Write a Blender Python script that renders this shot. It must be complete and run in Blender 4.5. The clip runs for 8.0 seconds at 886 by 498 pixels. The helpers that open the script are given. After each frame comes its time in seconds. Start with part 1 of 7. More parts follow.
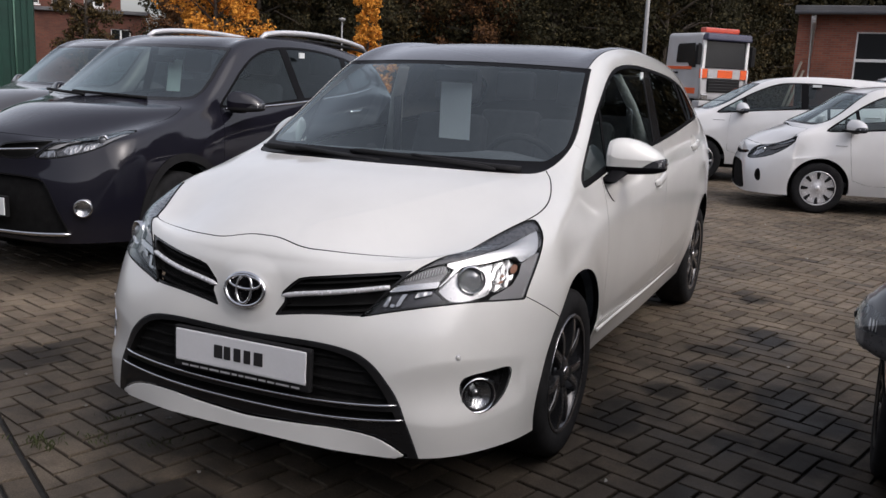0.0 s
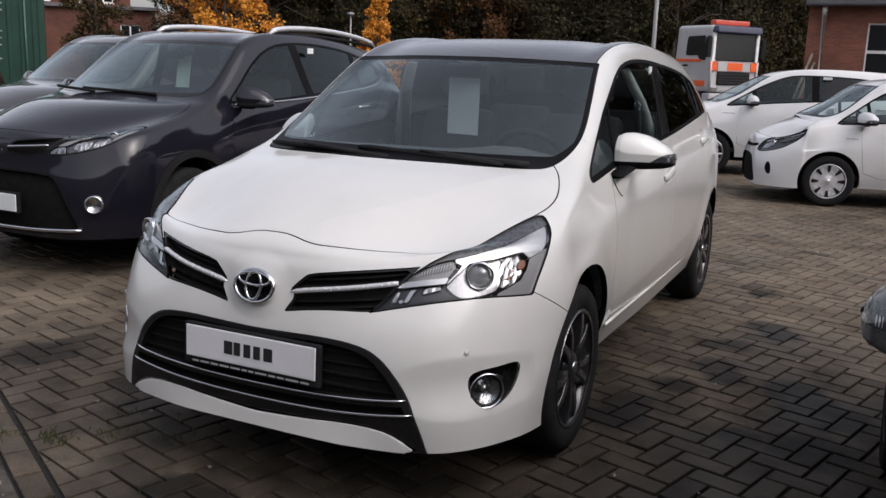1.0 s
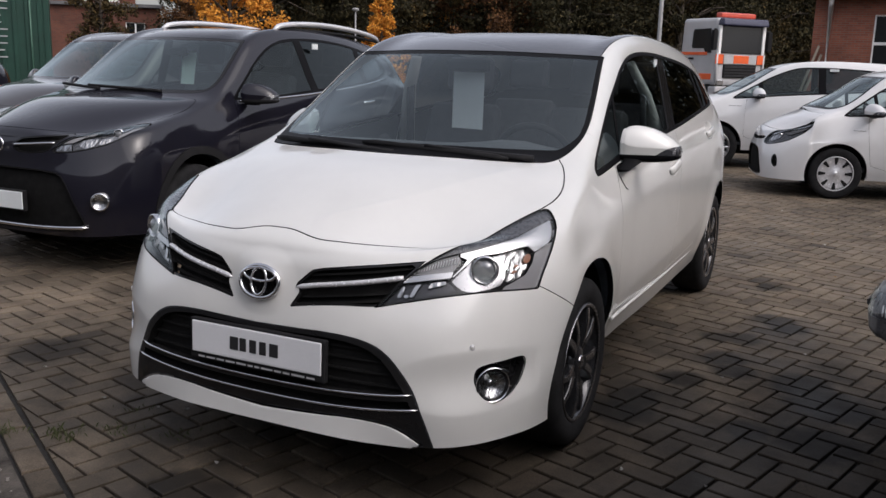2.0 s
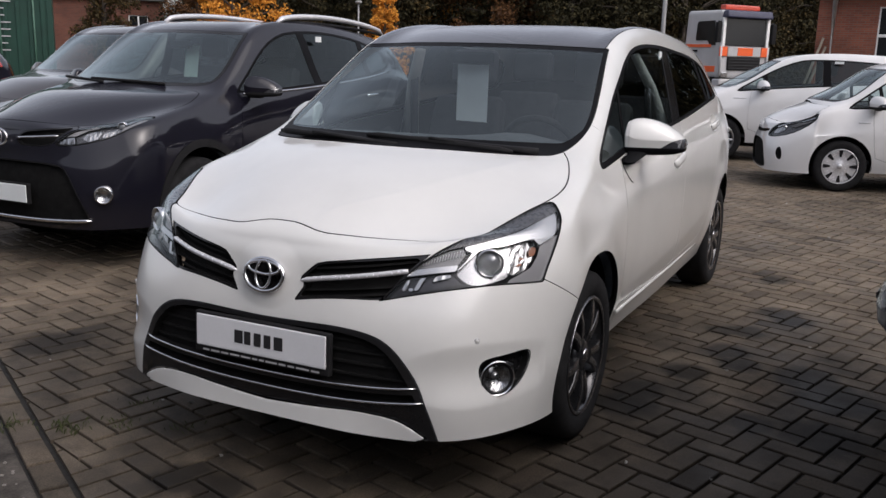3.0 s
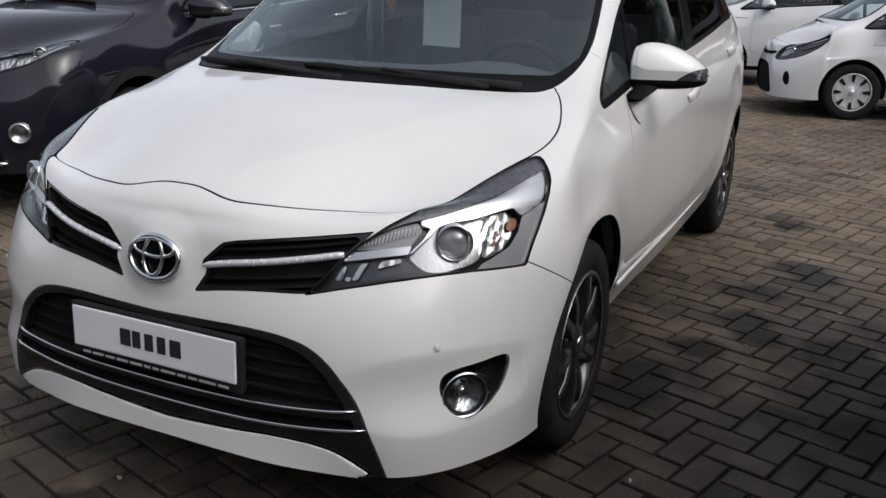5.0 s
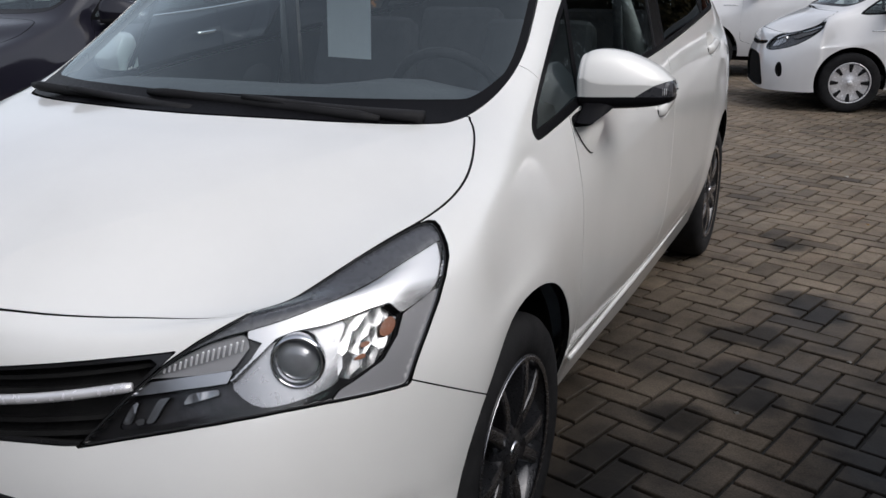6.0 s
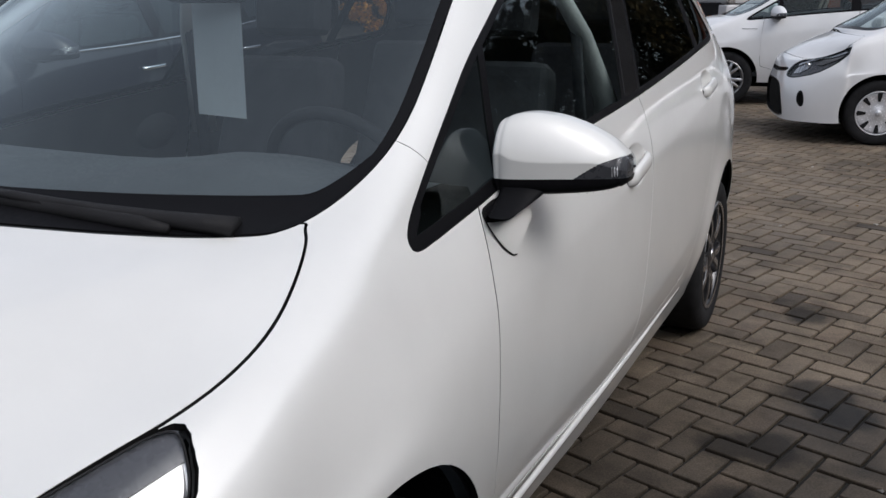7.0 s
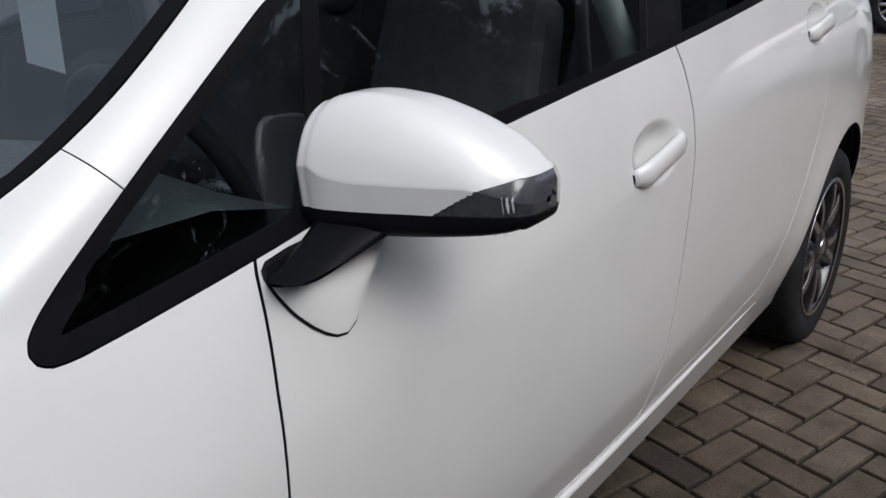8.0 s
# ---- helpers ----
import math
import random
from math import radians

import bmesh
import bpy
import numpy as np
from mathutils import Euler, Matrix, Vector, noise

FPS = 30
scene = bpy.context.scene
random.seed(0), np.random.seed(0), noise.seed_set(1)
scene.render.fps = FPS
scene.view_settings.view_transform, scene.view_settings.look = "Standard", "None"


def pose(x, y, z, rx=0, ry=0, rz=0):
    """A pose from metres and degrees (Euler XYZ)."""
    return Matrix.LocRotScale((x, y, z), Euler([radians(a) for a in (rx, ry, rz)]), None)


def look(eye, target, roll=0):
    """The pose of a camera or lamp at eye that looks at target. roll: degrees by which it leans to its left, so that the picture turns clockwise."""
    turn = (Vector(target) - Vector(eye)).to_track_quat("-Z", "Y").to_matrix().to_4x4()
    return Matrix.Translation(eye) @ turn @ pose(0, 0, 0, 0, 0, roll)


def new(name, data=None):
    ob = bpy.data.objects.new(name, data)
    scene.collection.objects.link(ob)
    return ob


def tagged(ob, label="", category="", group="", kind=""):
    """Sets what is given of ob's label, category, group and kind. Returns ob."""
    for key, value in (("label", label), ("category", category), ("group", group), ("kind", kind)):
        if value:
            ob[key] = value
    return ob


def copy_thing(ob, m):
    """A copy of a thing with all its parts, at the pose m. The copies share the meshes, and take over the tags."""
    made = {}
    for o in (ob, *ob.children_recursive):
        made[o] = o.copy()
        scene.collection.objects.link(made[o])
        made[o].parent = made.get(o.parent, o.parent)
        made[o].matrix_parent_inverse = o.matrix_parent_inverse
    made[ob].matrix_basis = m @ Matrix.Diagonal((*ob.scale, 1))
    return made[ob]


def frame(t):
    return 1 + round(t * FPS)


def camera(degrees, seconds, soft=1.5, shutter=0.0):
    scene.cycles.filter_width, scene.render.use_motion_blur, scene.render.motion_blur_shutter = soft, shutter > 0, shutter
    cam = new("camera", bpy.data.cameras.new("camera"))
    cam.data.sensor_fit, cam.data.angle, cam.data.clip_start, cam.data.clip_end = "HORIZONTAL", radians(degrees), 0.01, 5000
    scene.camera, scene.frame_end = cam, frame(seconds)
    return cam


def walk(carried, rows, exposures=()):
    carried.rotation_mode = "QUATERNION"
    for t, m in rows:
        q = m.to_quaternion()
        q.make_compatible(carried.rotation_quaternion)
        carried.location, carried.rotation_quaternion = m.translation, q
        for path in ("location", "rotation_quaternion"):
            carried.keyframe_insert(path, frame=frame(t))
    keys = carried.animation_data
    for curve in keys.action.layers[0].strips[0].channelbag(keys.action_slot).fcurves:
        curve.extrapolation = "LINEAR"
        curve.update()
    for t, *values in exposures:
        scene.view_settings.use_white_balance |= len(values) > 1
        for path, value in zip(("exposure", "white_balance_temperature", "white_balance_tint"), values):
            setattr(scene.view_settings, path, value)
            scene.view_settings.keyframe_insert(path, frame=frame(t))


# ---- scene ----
cam = camera(52.8, 8.0)
PATH = [
    (0, (1.751, -3.175, 1.43), (0.929, -1.393, 1.046), 2.3),
    (0.5, (1.756, -3.179, 1.44), (0.928, -1.401, 1.046), 2.3),
    (1, (1.758, -3.18, 1.438), (0.918, -1.409, 1.04), 2.0),
    (1.5, (1.761, -3.177, 1.435), (0.912, -1.411, 1.034), 1.7),
    (3, (1.753, -3.171, 1.433), (0.897, -1.414, 1.009), 1.5),
    (3.5, (1.724, -3.162, 1.423), (0.862, -1.409, 0.992), 1.5),
    (4, (1.673, -3.078, 1.413), (0.814, -1.335, 0.941), 0.9),
    (4.2, (1.658, -2.97, 1.396), (0.784, -1.241, 0.899), 0.2),
    (5.3, (1.471, -2.259, 1.399), (0.676, -0.534, 0.772), 1.6),
    (5.5, (1.459, -2.109, 1.405), (0.671, -0.388, 0.759), 1.2),
    (6, (1.452, -1.732, 1.397), (0.646, -0.003, 0.797), -0.2),
    (6.5, (1.479, -1.411, 1.419), (0.6, 0.298, 0.866), -0.6),
    (7, (1.436, -0.978, 1.416), (0.573, 0.739, 0.86), -0.7),
    (7.5, (1.443, -0.541, 1.384), (0.537, 1.156, 0.836), -1.4),
    (8, (1.459, -0.112, 1.377), (0.339, 1.382, 0.661), -1.1),
]
walk(cam, [(t, look(eye, target, roll)) for t, eye, target, roll in PATH], [(0, .22, 6500, 15), (3.7, .22, 6500, 15), (5.4, .20, 6350, 11.5), (8, .22, 6200, 11.5)])

# ---- light: overcast autumn day ----
world = bpy.data.worlds.new("sky")
scene.world = world
world.use_nodes = True
wn = world.node_tree.nodes
sky = wn.new("ShaderNodeTexSky")
sky.sky_type, sky.sun_disc, sky.sun_elevation, sky.sun_rotation = "NISHITA", False, radians(47), radians(103)
sky.air_density, sky.dust_density, sky.ozone_density = 1.0, 4.0, 1.0
tint = wn.new("ShaderNodeHueSaturation")
tint.inputs["Saturation"].default_value = 0.36
world.node_tree.links.new(sky.outputs[0], tint.inputs["Color"])
world.node_tree.links.new(tint.outputs[0], wn["Background"].inputs[0])
wn["Background"].inputs[1].default_value = 0.18
sun = new("sun", bpy.data.lights.new("sun", "SUN"))
sun.data.energy, sun.data.angle, sun.data.color = 0.6, radians(75), (1, .985, .96)
sun.matrix_world = look((6.0, -1.4, 6.6), (0, 0, 0))

# ---- materials ----
def shader(name):
    m = bpy.data.materials.new(name)
    m.use_nodes = True
    return m, m.node_tree.nodes, m.node_tree.links, m.node_tree.nodes["Principled BSDF"]


def coords(nodes, links, scale=1.0, space="Object"):
    tc, mp = nodes.new("ShaderNodeTexCoord"), nodes.new("ShaderNodeMapping")
    mp.inputs["Scale"].default_value = (scale, scale, scale) if not isinstance(scale, tuple) else scale
    links.new(tc.outputs[space], mp.inputs["Vector"])
    return mp.outputs[0]


def grain(nodes, links, scale, detail=4.0, vec=None, rough=.55):
    n = nodes.new("ShaderNodeTexNoise")
    n.inputs["Scale"].default_value, n.inputs["Detail"].default_value, n.inputs["Roughness"].default_value = scale, detail, rough
    links.new(vec or coords(nodes, links), n.inputs["Vector"])
    return n.outputs["Fac"]


def ramp(nodes, links, fac, *stops):
    r = nodes.new("ShaderNodeValToRGB")
    while len(r.color_ramp.elements) < len(stops):
        r.color_ramp.elements.new(.5)
    for e, (p, c) in zip(r.color_ramp.elements, stops):
        e.position, e.color = p, (*c, 1) if isinstance(c, tuple) else (c, c, c, 1)
    links.new(fac, r.inputs[0])
    return r.outputs[0]


def surface(name, color, rough=.5, metal=0.0, vary=.12, scale=6.0, bump=0.0, bump_scale=60.0, coat=0.0, shine=.5):
    """A plain surface with two scales of variation in colour and gloss and a fine relief."""
    m, nodes, links, b = shader(name)
    big, fine = grain(nodes, links, scale), grain(nodes, links, scale * 14, 6)
    mix = nodes.new("ShaderNodeMath")
    mix.operation = "MULTIPLY_ADD"
    links.new(fine, mix.inputs[0])
    mix.inputs[1].default_value = .5
    links.new(big, mix.inputs[2])
    lo, hi = tuple(c * (1 - vary) for c in color), tuple(min(1, c * (1 + vary)) for c in color)
    links.new(ramp(nodes, links, mix.outputs[0], (.5, lo), (1.0, hi)), b.inputs["Base Color"])
    links.new(ramp(nodes, links, fine, (.3, max(.02, rough * .8)), (.7, min(1, rough * 1.2))), b.inputs["Roughness"])
    b.inputs["Metallic"].default_value, b.inputs["Specular IOR Level"].default_value = metal, shine
    b.inputs["Coat Weight"].default_value, b.inputs["Coat Roughness"].default_value = coat, .04
    if bump:
        n = nodes.new("ShaderNodeBump")
        n.inputs["Strength"].default_value, n.inputs["Distance"].default_value = bump, .004
        links.new(grain(nodes, links, bump_scale, 5), n.inputs["Height"])
        links.new(n.outputs[0], b.inputs["Normal"])
    return m


def car_paint(name, color, metal=0.0, rough=.35, flake=0.0, shine=.5):
    """Clear-coated paint with a fine flake, a film of road dust and faint waviness."""
    m, nodes, links, b = shader(name)
    dust = grain(nodes, links, 3.0, 6)
    flakes = grain(nodes, links, 900.0, 2)
    lo, hi = tuple(c * .93 for c in color), color
    base = ramp(nodes, links, dust, (.3, lo), (.62, hi))
    if flake:
        mx = nodes.new("ShaderNodeMix")
        mx.data_type, mx.blend_type = "RGBA", "MULTIPLY"
        mx.inputs[0].default_value = 1
        links.new(base, mx.inputs[6])
        links.new(ramp(nodes, links, flakes, (.35, 1 - flake), (.65, 1.0)), mx.inputs[7])
        base = mx.outputs[2]
    links.new(base, b.inputs["Base Color"])
    b.inputs["Metallic"].default_value, b.inputs["Roughness"].default_value = metal, rough
    b.inputs["Coat Weight"].default_value, b.inputs["Specular IOR Level"].default_value = 1.0, shine
    links.new(ramp(nodes, links, dust, (.35, .03), (.7, .09)), b.inputs["Coat Roughness"])
    return m


def window_glass(name, tint, gloss=.02, head_on=.08, sheen=(.87, .97, .99)):
    """Sheet glass: see-through with a tint, and a reflection that grows with the angle."""
    m, nodes, links, b = shader(name)
    nodes.remove(b)
    out = nodes["Material Output"]
    clear, shine, mix, lw = (nodes.new("ShaderNode" + k) for k in ("BsdfTransparent", "BsdfGlossy", "MixShader", "LayerWeight"))
    clear.inputs[0].default_value = (*tint, 1)
    shine.inputs["Roughness"].default_value = gloss
    shine.inputs["Color"].default_value = (*sheen, 1)
    lw.inputs["Blend"].default_value = .5
    power, scale = nodes.new("ShaderNodeMath"), nodes.new("ShaderNodeMath")
    power.operation, scale.operation = "POWER", "MULTIPLY_ADD"
    links.new(lw.outputs["Facing"], power.inputs[0])
    power.inputs[1].default_value = 5
    links.new(power.outputs[0], scale.inputs[0])
    scale.inputs[1].default_value, scale.inputs[2].default_value = 1 - head_on, head_on
    links.new(scale.outputs[0], mix.inputs[0])
    links.new(clear.outputs[0], mix.inputs[1])
    links.new(shine.outputs[0], mix.inputs[2])
    links.new(mix.outputs[0], out.inputs[0])
    return m


M_WHITE = car_paint("pearl_white_paint", (.71, .71, .69), 0, .34)
M_WHITE2 = car_paint("plain_white_paint", (.77, .77, .77), 0, .32)
M_DARK = car_paint("dark_grey_metallic_paint", (.0095, .0092, .0165), .0, .4, .35, .1)
M_GREY = car_paint("grey_metallic_paint", (.06, .055, .058), .3, .36, .3)
M_BLACKCAR = car_paint("black_paint", (.012, .012, .014), 0, .3)
M_GLOSSBLACK = surface("gloss_black_plastic", (.012, .012, .013), .12, 0, .1, 8, shine=.4)
M_BLACK = surface("black_plastic", (.018, .018, .019), .55, 0, .2, 12, .15, 400, shine=.08)
M_RUBBER = surface("tyre_rubber", (.020, .020, .021), .85, 0, .3, 18, .25, 160, shine=.08)
M_TRIM = surface("satin_black_trim", (.006, .006, .007), .4, 0, .15, 10, shine=.06)
M_CHROME = surface("chrome", (.80, .80, .82), .09, 1, .05, 6)
M_BARSILVER = surface("silver_bar_paint", (.70, .70, .72), .25, .35, .03, 5, coat=.6)
M_SILVER = surface("satin_silver", (.62, .62, .64), .28, 1, .06, 8)
M_ALLOYDARK = surface("dark_alloy", (.035, .036, .04), .3, .6, .2, 14, coat=.5)
M_ALLOY = surface("machined_alloy", (.50, .50, .52), .25, 1, .1, 30)
# liner felt, and the black that stands for shade inside panel seams
M_LINERSEAM = surface("liner_felt_and_seam_shade", (.013, .013, .013), .95, 0, .3, 20, .3, 200, shine=.05)
M_CABIN = surface("cabin_plastic", (.062, .065, .068), .6, 0, .15, 9, .15, 500, shine=.25)
M_SEAT = surface("seat_cloth", (.05, .05, .055), .9, 0, .25, 14, .4, 700)
M_LINING = surface("pale_lining_cloth", (.42, .41, .39), .9, 0, .08, 12, .2, 600)
M_PAPER = surface("paper", (.80, .84, .84), .8, 0, .05, 6)
M_PLATE = surface("plate_face", (.74, .75, .77), .35, 0, .04, 7)
M_BAR = surface("printed_black", (.02, .02, .022), .5, 0, .1, 9)
M_PRINT = surface("printed_grey", (.42, .42, .43), .5, 0, .1, 9)
M_AMBER = surface("amber_plastic", (.22, .085, .045), .25, 0, .2, 30, coat=.6)
M_RED = surface("red_lens", (.35, .02, .015), .15, 0, .1, 9, coat=.6)
M_SCREEN = window_glass("windscreen_glass", (.88, .94, .95), .02, .11)
M_GREENSCREEN = window_glass("green_windscreen_glass", (.78, .93, .88), .02, .17)
M_SIDE = window_glass("side_glass", (.72, .80, .80), .02, .045)
M_PRIVACY = window_glass("privacy_glass", (.30, .32, .33), .02, .045)
M_LENS = window_glass("clear_lens", (.95, .95, .95), .02, .012)
M_ROOFGLASS = window_glass("dark_glass_roof", (.30, .31, .32), .22, .34, (.92, .92, .94))
M_ZINC = surface("zinc_pipe", (.62, .62, .61), .5, .3, .15, 5)

# ---- smooth car body surfaces ----
def refine(P, F):
    """One step of Catmull-Clark on points P and quads F; the first len(P) points stay the old ones, moved."""
    F = np.asarray(F)
    P = np.asarray(P, float)
    n, m = len(P), len(F)
    fp = P[F].mean(1)
    a, b = F, np.roll(F, -1, 1)
    lo, hi = np.minimum(a, b).ravel(), np.maximum(a, b).ravel()
    key, inv, cnt = np.unique(lo * n + hi, return_inverse=True, return_counts=True)
    lo, hi = key // n, key % n
    ne = len(key)
    mid = (P[lo] + P[hi]) / 2
    fs = np.zeros((ne, 3))
    np.add.at(fs, inv, np.repeat(fp, 4, 0))
    rim = cnt == 1
    ep = (P[lo] + P[hi] + fs) / 4
    ep[rim] = mid[rim]
    val = np.zeros(n)
    np.add.at(val, F.ravel(), 1)
    Q = np.zeros((n, 3))
    np.add.at(Q, F.ravel(), np.repeat(fp, 4, 0))
    Q /= val[:, None]
    R, rn = np.zeros((n, 3)), np.zeros(n)
    for e in (lo, hi):
        np.add.at(R, e, mid)
        np.add.at(rn, e, 1)
    R /= rn[:, None]
    V = (Q + 2 * R + (val[:, None] - 3) * P) / val[:, None]
    S, sn = np.zeros((n, 3)), np.zeros(n)
    for e in (lo, hi):
        np.add.at(S, e[rim], mid[rim])
        np.add.at(sn, e[rim], 1)
    edge = sn > 0
    V[edge] = P[edge] / 2 + S[edge] / sn[edge, None] / 2
    inv = inv.reshape(m, 4) + n
    c = np.arange(m) + n + ne
    quads = np.stack([np.stack([F[:, i], inv[:, i], c, inv[:, i - 1]], 1) for i in range(4)], 1).reshape(-1, 4)
    return np.concatenate([V, ep, fp]), quads


def smooth_skin(P, F, levels):
    """The subdivided skin that passes through the given points."""
    P = np.asarray(P, float)
    C = P.copy()
    for _ in range(7):
        C += 0.85 * (P - refine(*refine(C, F))[0][:len(P)])
    for _ in range(levels):
        C, F = refine(C, F)
    return C, F


CROSS = (0, .3, .58, .82, 1)


def car_cage(c):
    """A car's half as a box of control points, mirrored: front, top, sides, tail. c holds its curves:
    nose: seven centre points (y, z), hood edge first; corner: seven points (x, y, z) of the front corner column;
    nose_plan: how far round the nose each row bends; spine: the centre line (y, z) from hood edge to tail;
    edge: the line (x, y, z) of hood edge, pillar and roof rail; base: station y; belt: belt heights; side: (z, x) section;
    tail: seven centre points (y, z); waist: width factor by station."""
    pts, index, quads = [], {}, []

    def put(p):
        key = tuple(round(v, 6) for v in p)
        if key not in index:
            index[key] = len(pts)
            pts.append(key)
        return index[key]

    nk, ni = 7, len(c["edge"])
    side = {}
    for i, e in enumerate(c["edge"]):
        for k in range(nk):
            if i == 0:
                side[i, k] = c["corner"][k]
            elif k == 0:
                side[i, k] = e
            else:
                yb, zb, w = c["base"][i], c["belt"][i], c["waist"][i]
                if k == 1:
                    fx, fz = c["bulge"].get(i, (.54, .5))
                    side[i, k] = (e[0] + (c["belt_x"][i] - e[0]) * fx, e[1] + (yb - e[1]) * .5, e[2] + (zb - e[2]) * fz)
                elif k == 2:
                    side[i, k] = (c["belt_x"][i], yb, zb)
                else:
                    z, x = c["side"][k - 3]
                    z = zb + (z - 1.1) * (zb - .3) / .8 if k == 3 else z
                    side[i, k] = (x * w, yb, z)
    top = {}
    for i, (y, z) in enumerate(c["spine"]):
        ex, ey, ez = c["edge"][i]
        for j, s in enumerate(CROSS):
            px, pz = c.get("bow", 2.0), c.get("crown", 2.4)
            top[i, j] = (ex * s, y + (ey - y) * s ** px, z + (ez - z) * s ** pz)
    for j, p in enumerate(c["lip"]):
        top[0, j] = p
    front = {}
    for k in range(nk):
        y, z = c["nose"][k]
        ex, ey, ez = c["corner"][k]
        for j, s in enumerate(CROSS):
            q, full = c["nose_plan"][k], c["nose_full"][k]
            front[k, j] = (ex * (s * (1 - full) + full * (1 - (1 - s) ** 2)), y + (ey - y) * s ** q, z + (ez - z) * s ** 2)
    for j in range(5):
        front[0, j] = top[0, j]
    for k in range(nk):
        front[k, 4] = side[0, k]
    tail = {}
    for k in range(nk):
        y, z = c["tail"][k]
        ex, ey, ez = side[ni - 1, k]
        for j, s in enumerate(CROSS):
            tail[k, j] = (ex * (s * .6 + .4 * (1 - (1 - s) ** 2)), y + (ey - y) * s ** 2.6, z + (ez - z) * s ** 2)
    for j in range(5):
        tail[0, j] = top[ni - 1, j]

    def face(a, b, d, e):
        quads.append([put(p) for p in (a, b, d, e)])
        quads.append([put((-p[0], p[1], p[2])) for p in (e, d, b, a)])

    for i in range(ni - 1):
        for j in range(4):
            face(top[i, j], top[i, j + 1], top[i + 1, j + 1], top[i + 1, j])
        for k in range(nk - 1):
            face(side[i, k], side[i, k + 1], side[i + 1, k + 1], side[i + 1, k])
    for k in range(nk - 1):
        for j in range(4):
            face(front[k, j], front[k + 1, j], front[k + 1, j + 1], front[k, j + 1])
            face(tail[k, j], tail[k, j + 1], tail[k + 1, j + 1], tail[k + 1, j])
    return np.array(pts), np.array(quads)


VAN = dict(
    nose=[(-.787, .885), (-.845, .825), (-.865, .78), (-.88, .69), (-.905, .58), (-.905, .42), (-.88, .245)],
    nose_plan=[2.4, 2.6, 2.7, 3.0, 3.4, 3.8, 4.0], nose_full=[.25, .25, .25, .28, .36, .45, .50],
    corner=[(.74, -.29, .94), (.783, -.30, .895), (.812, -.325, .84), (.845, -.345, .76), (.862, -.35, .64), (.864, -.35, .45), (.852, -.33, .25)],
    lip=[(0, -.787, .885), (.21, -.765, .878), (.41, -.675, .862), (.585, -.53, .868), (.74, -.29, .94)],
    spine=[(-.787, .885), (-.53, .99), (-.25, 1.06), (-.06, 1.105), (.20, 1.255), (.45, 1.392), (.70, 1.508), (1.05, 1.58), (1.65, 1.605), (2.25, 1.59), (2.8, 1.545), (3.2, 1.46)],
    edge=[(.74, -.29, .94), (.735, -.12, .995), (.738, .05, 1.05), (.725, .20, 1.103), (.702, .45, 1.24), (.66, .70, 1.41), (.63, .95, 1.525), (.615, 1.3, 1.575), (.61, 1.75, 1.58), (.605, 2.25, 1.558), (.595, 2.75, 1.51), (.58, 3.12, 1.42)],
    base=[-.34, -.15, .06, .26, .5, .75, 1.0, 1.35, 1.8, 2.3, 2.8, 3.22],
    belt=[.85, .905, .955, 1.01, 1.05, 1.08, 1.10, 1.135, 1.17, 1.205, 1.22, 1.15],
    bulge={1: (.66, .38), 2: (.66, .38), 3: (.6, .45)},
    belt_x=[.8, .822, .808, .785, .786, .792, .80, .803, .80, .79, .765, .72],
    side=[(.93, .852), (.72, .868), (.50, .858), (.28, .80)],
    waist=[1, .99, .995, .983, .978, .982, .992, 1.0, 1.0, 1.0, .985, .93],
    tail=[(3.2, 1.46), (3.34, 1.25), (3.44, 1.08), (3.48, .92), (3.52, .7), (3.52, .45), (3.44, .3)],
    crown=2.4, bow=2.0,
)


def remapped(c, xs, ys, zs):
    """The curves of another body: every point of c taken through piecewise maps of y and z, x scaled."""
    fx = lambda v: v * xs
    fy = lambda v: float(np.interp(v, *zip(*ys)))
    fz = lambda v: float(np.interp(v, *zip(*zs)))
    d = dict(c)
    for key in ("nose", "spine", "tail"):
        d[key] = [(fy(y), fz(z)) for y, z in c[key]]
    for key in ("corner", "lip", "edge"):
        d[key] = [(fx(x), fy(y), fz(z)) for x, y, z in c[key]]
    d["base"], d["belt"], d["belt_x"] = [fy(v) for v in c["base"]], [fz(v) for v in c["belt"]], [fx(v) for v in c["belt_x"]]
    d["side"] = [(fz(z), fx(x)) for z, x in c["side"]]
    return d


SUV = remapped(VAN, 1.045, [(-.91, -.90), (-.29, -.34), (-.06, .08), (.2, .36), (.7, .80), (.95, 1.02), (2.78, 2.66), (3.52, 3.62)],
               [(.23, .26), (.69, .72), (.885, .955), (.94, .99), (1.05, 1.11), (1.105, 1.165), (1.5, 1.58), (1.605, 1.68)])
# squarer front corners than the minivan's
SUV["corner"] = [(x + dx, y + dy, z) for (x, y, z), dx, dy in zip(SUV["corner"], (0, .028, .035, .030, .022, .016, .010), (0, -.06, -.09, -.095, -.085, -.06, -.04))]
HATCH = remapped(VAN, .955, [(-.91, -.83), (-.29, -.30), (-.06, -.27), (.2, .02), (.7, .42), (.95, .62), (2.25, 1.80), (2.78, 2.45), (3.52, 3.05)],
                 [(.23, .18), (.69, .60), (.885, .79), (1.105, 1.03), (1.5, 1.42), (1.605, 1.505)])

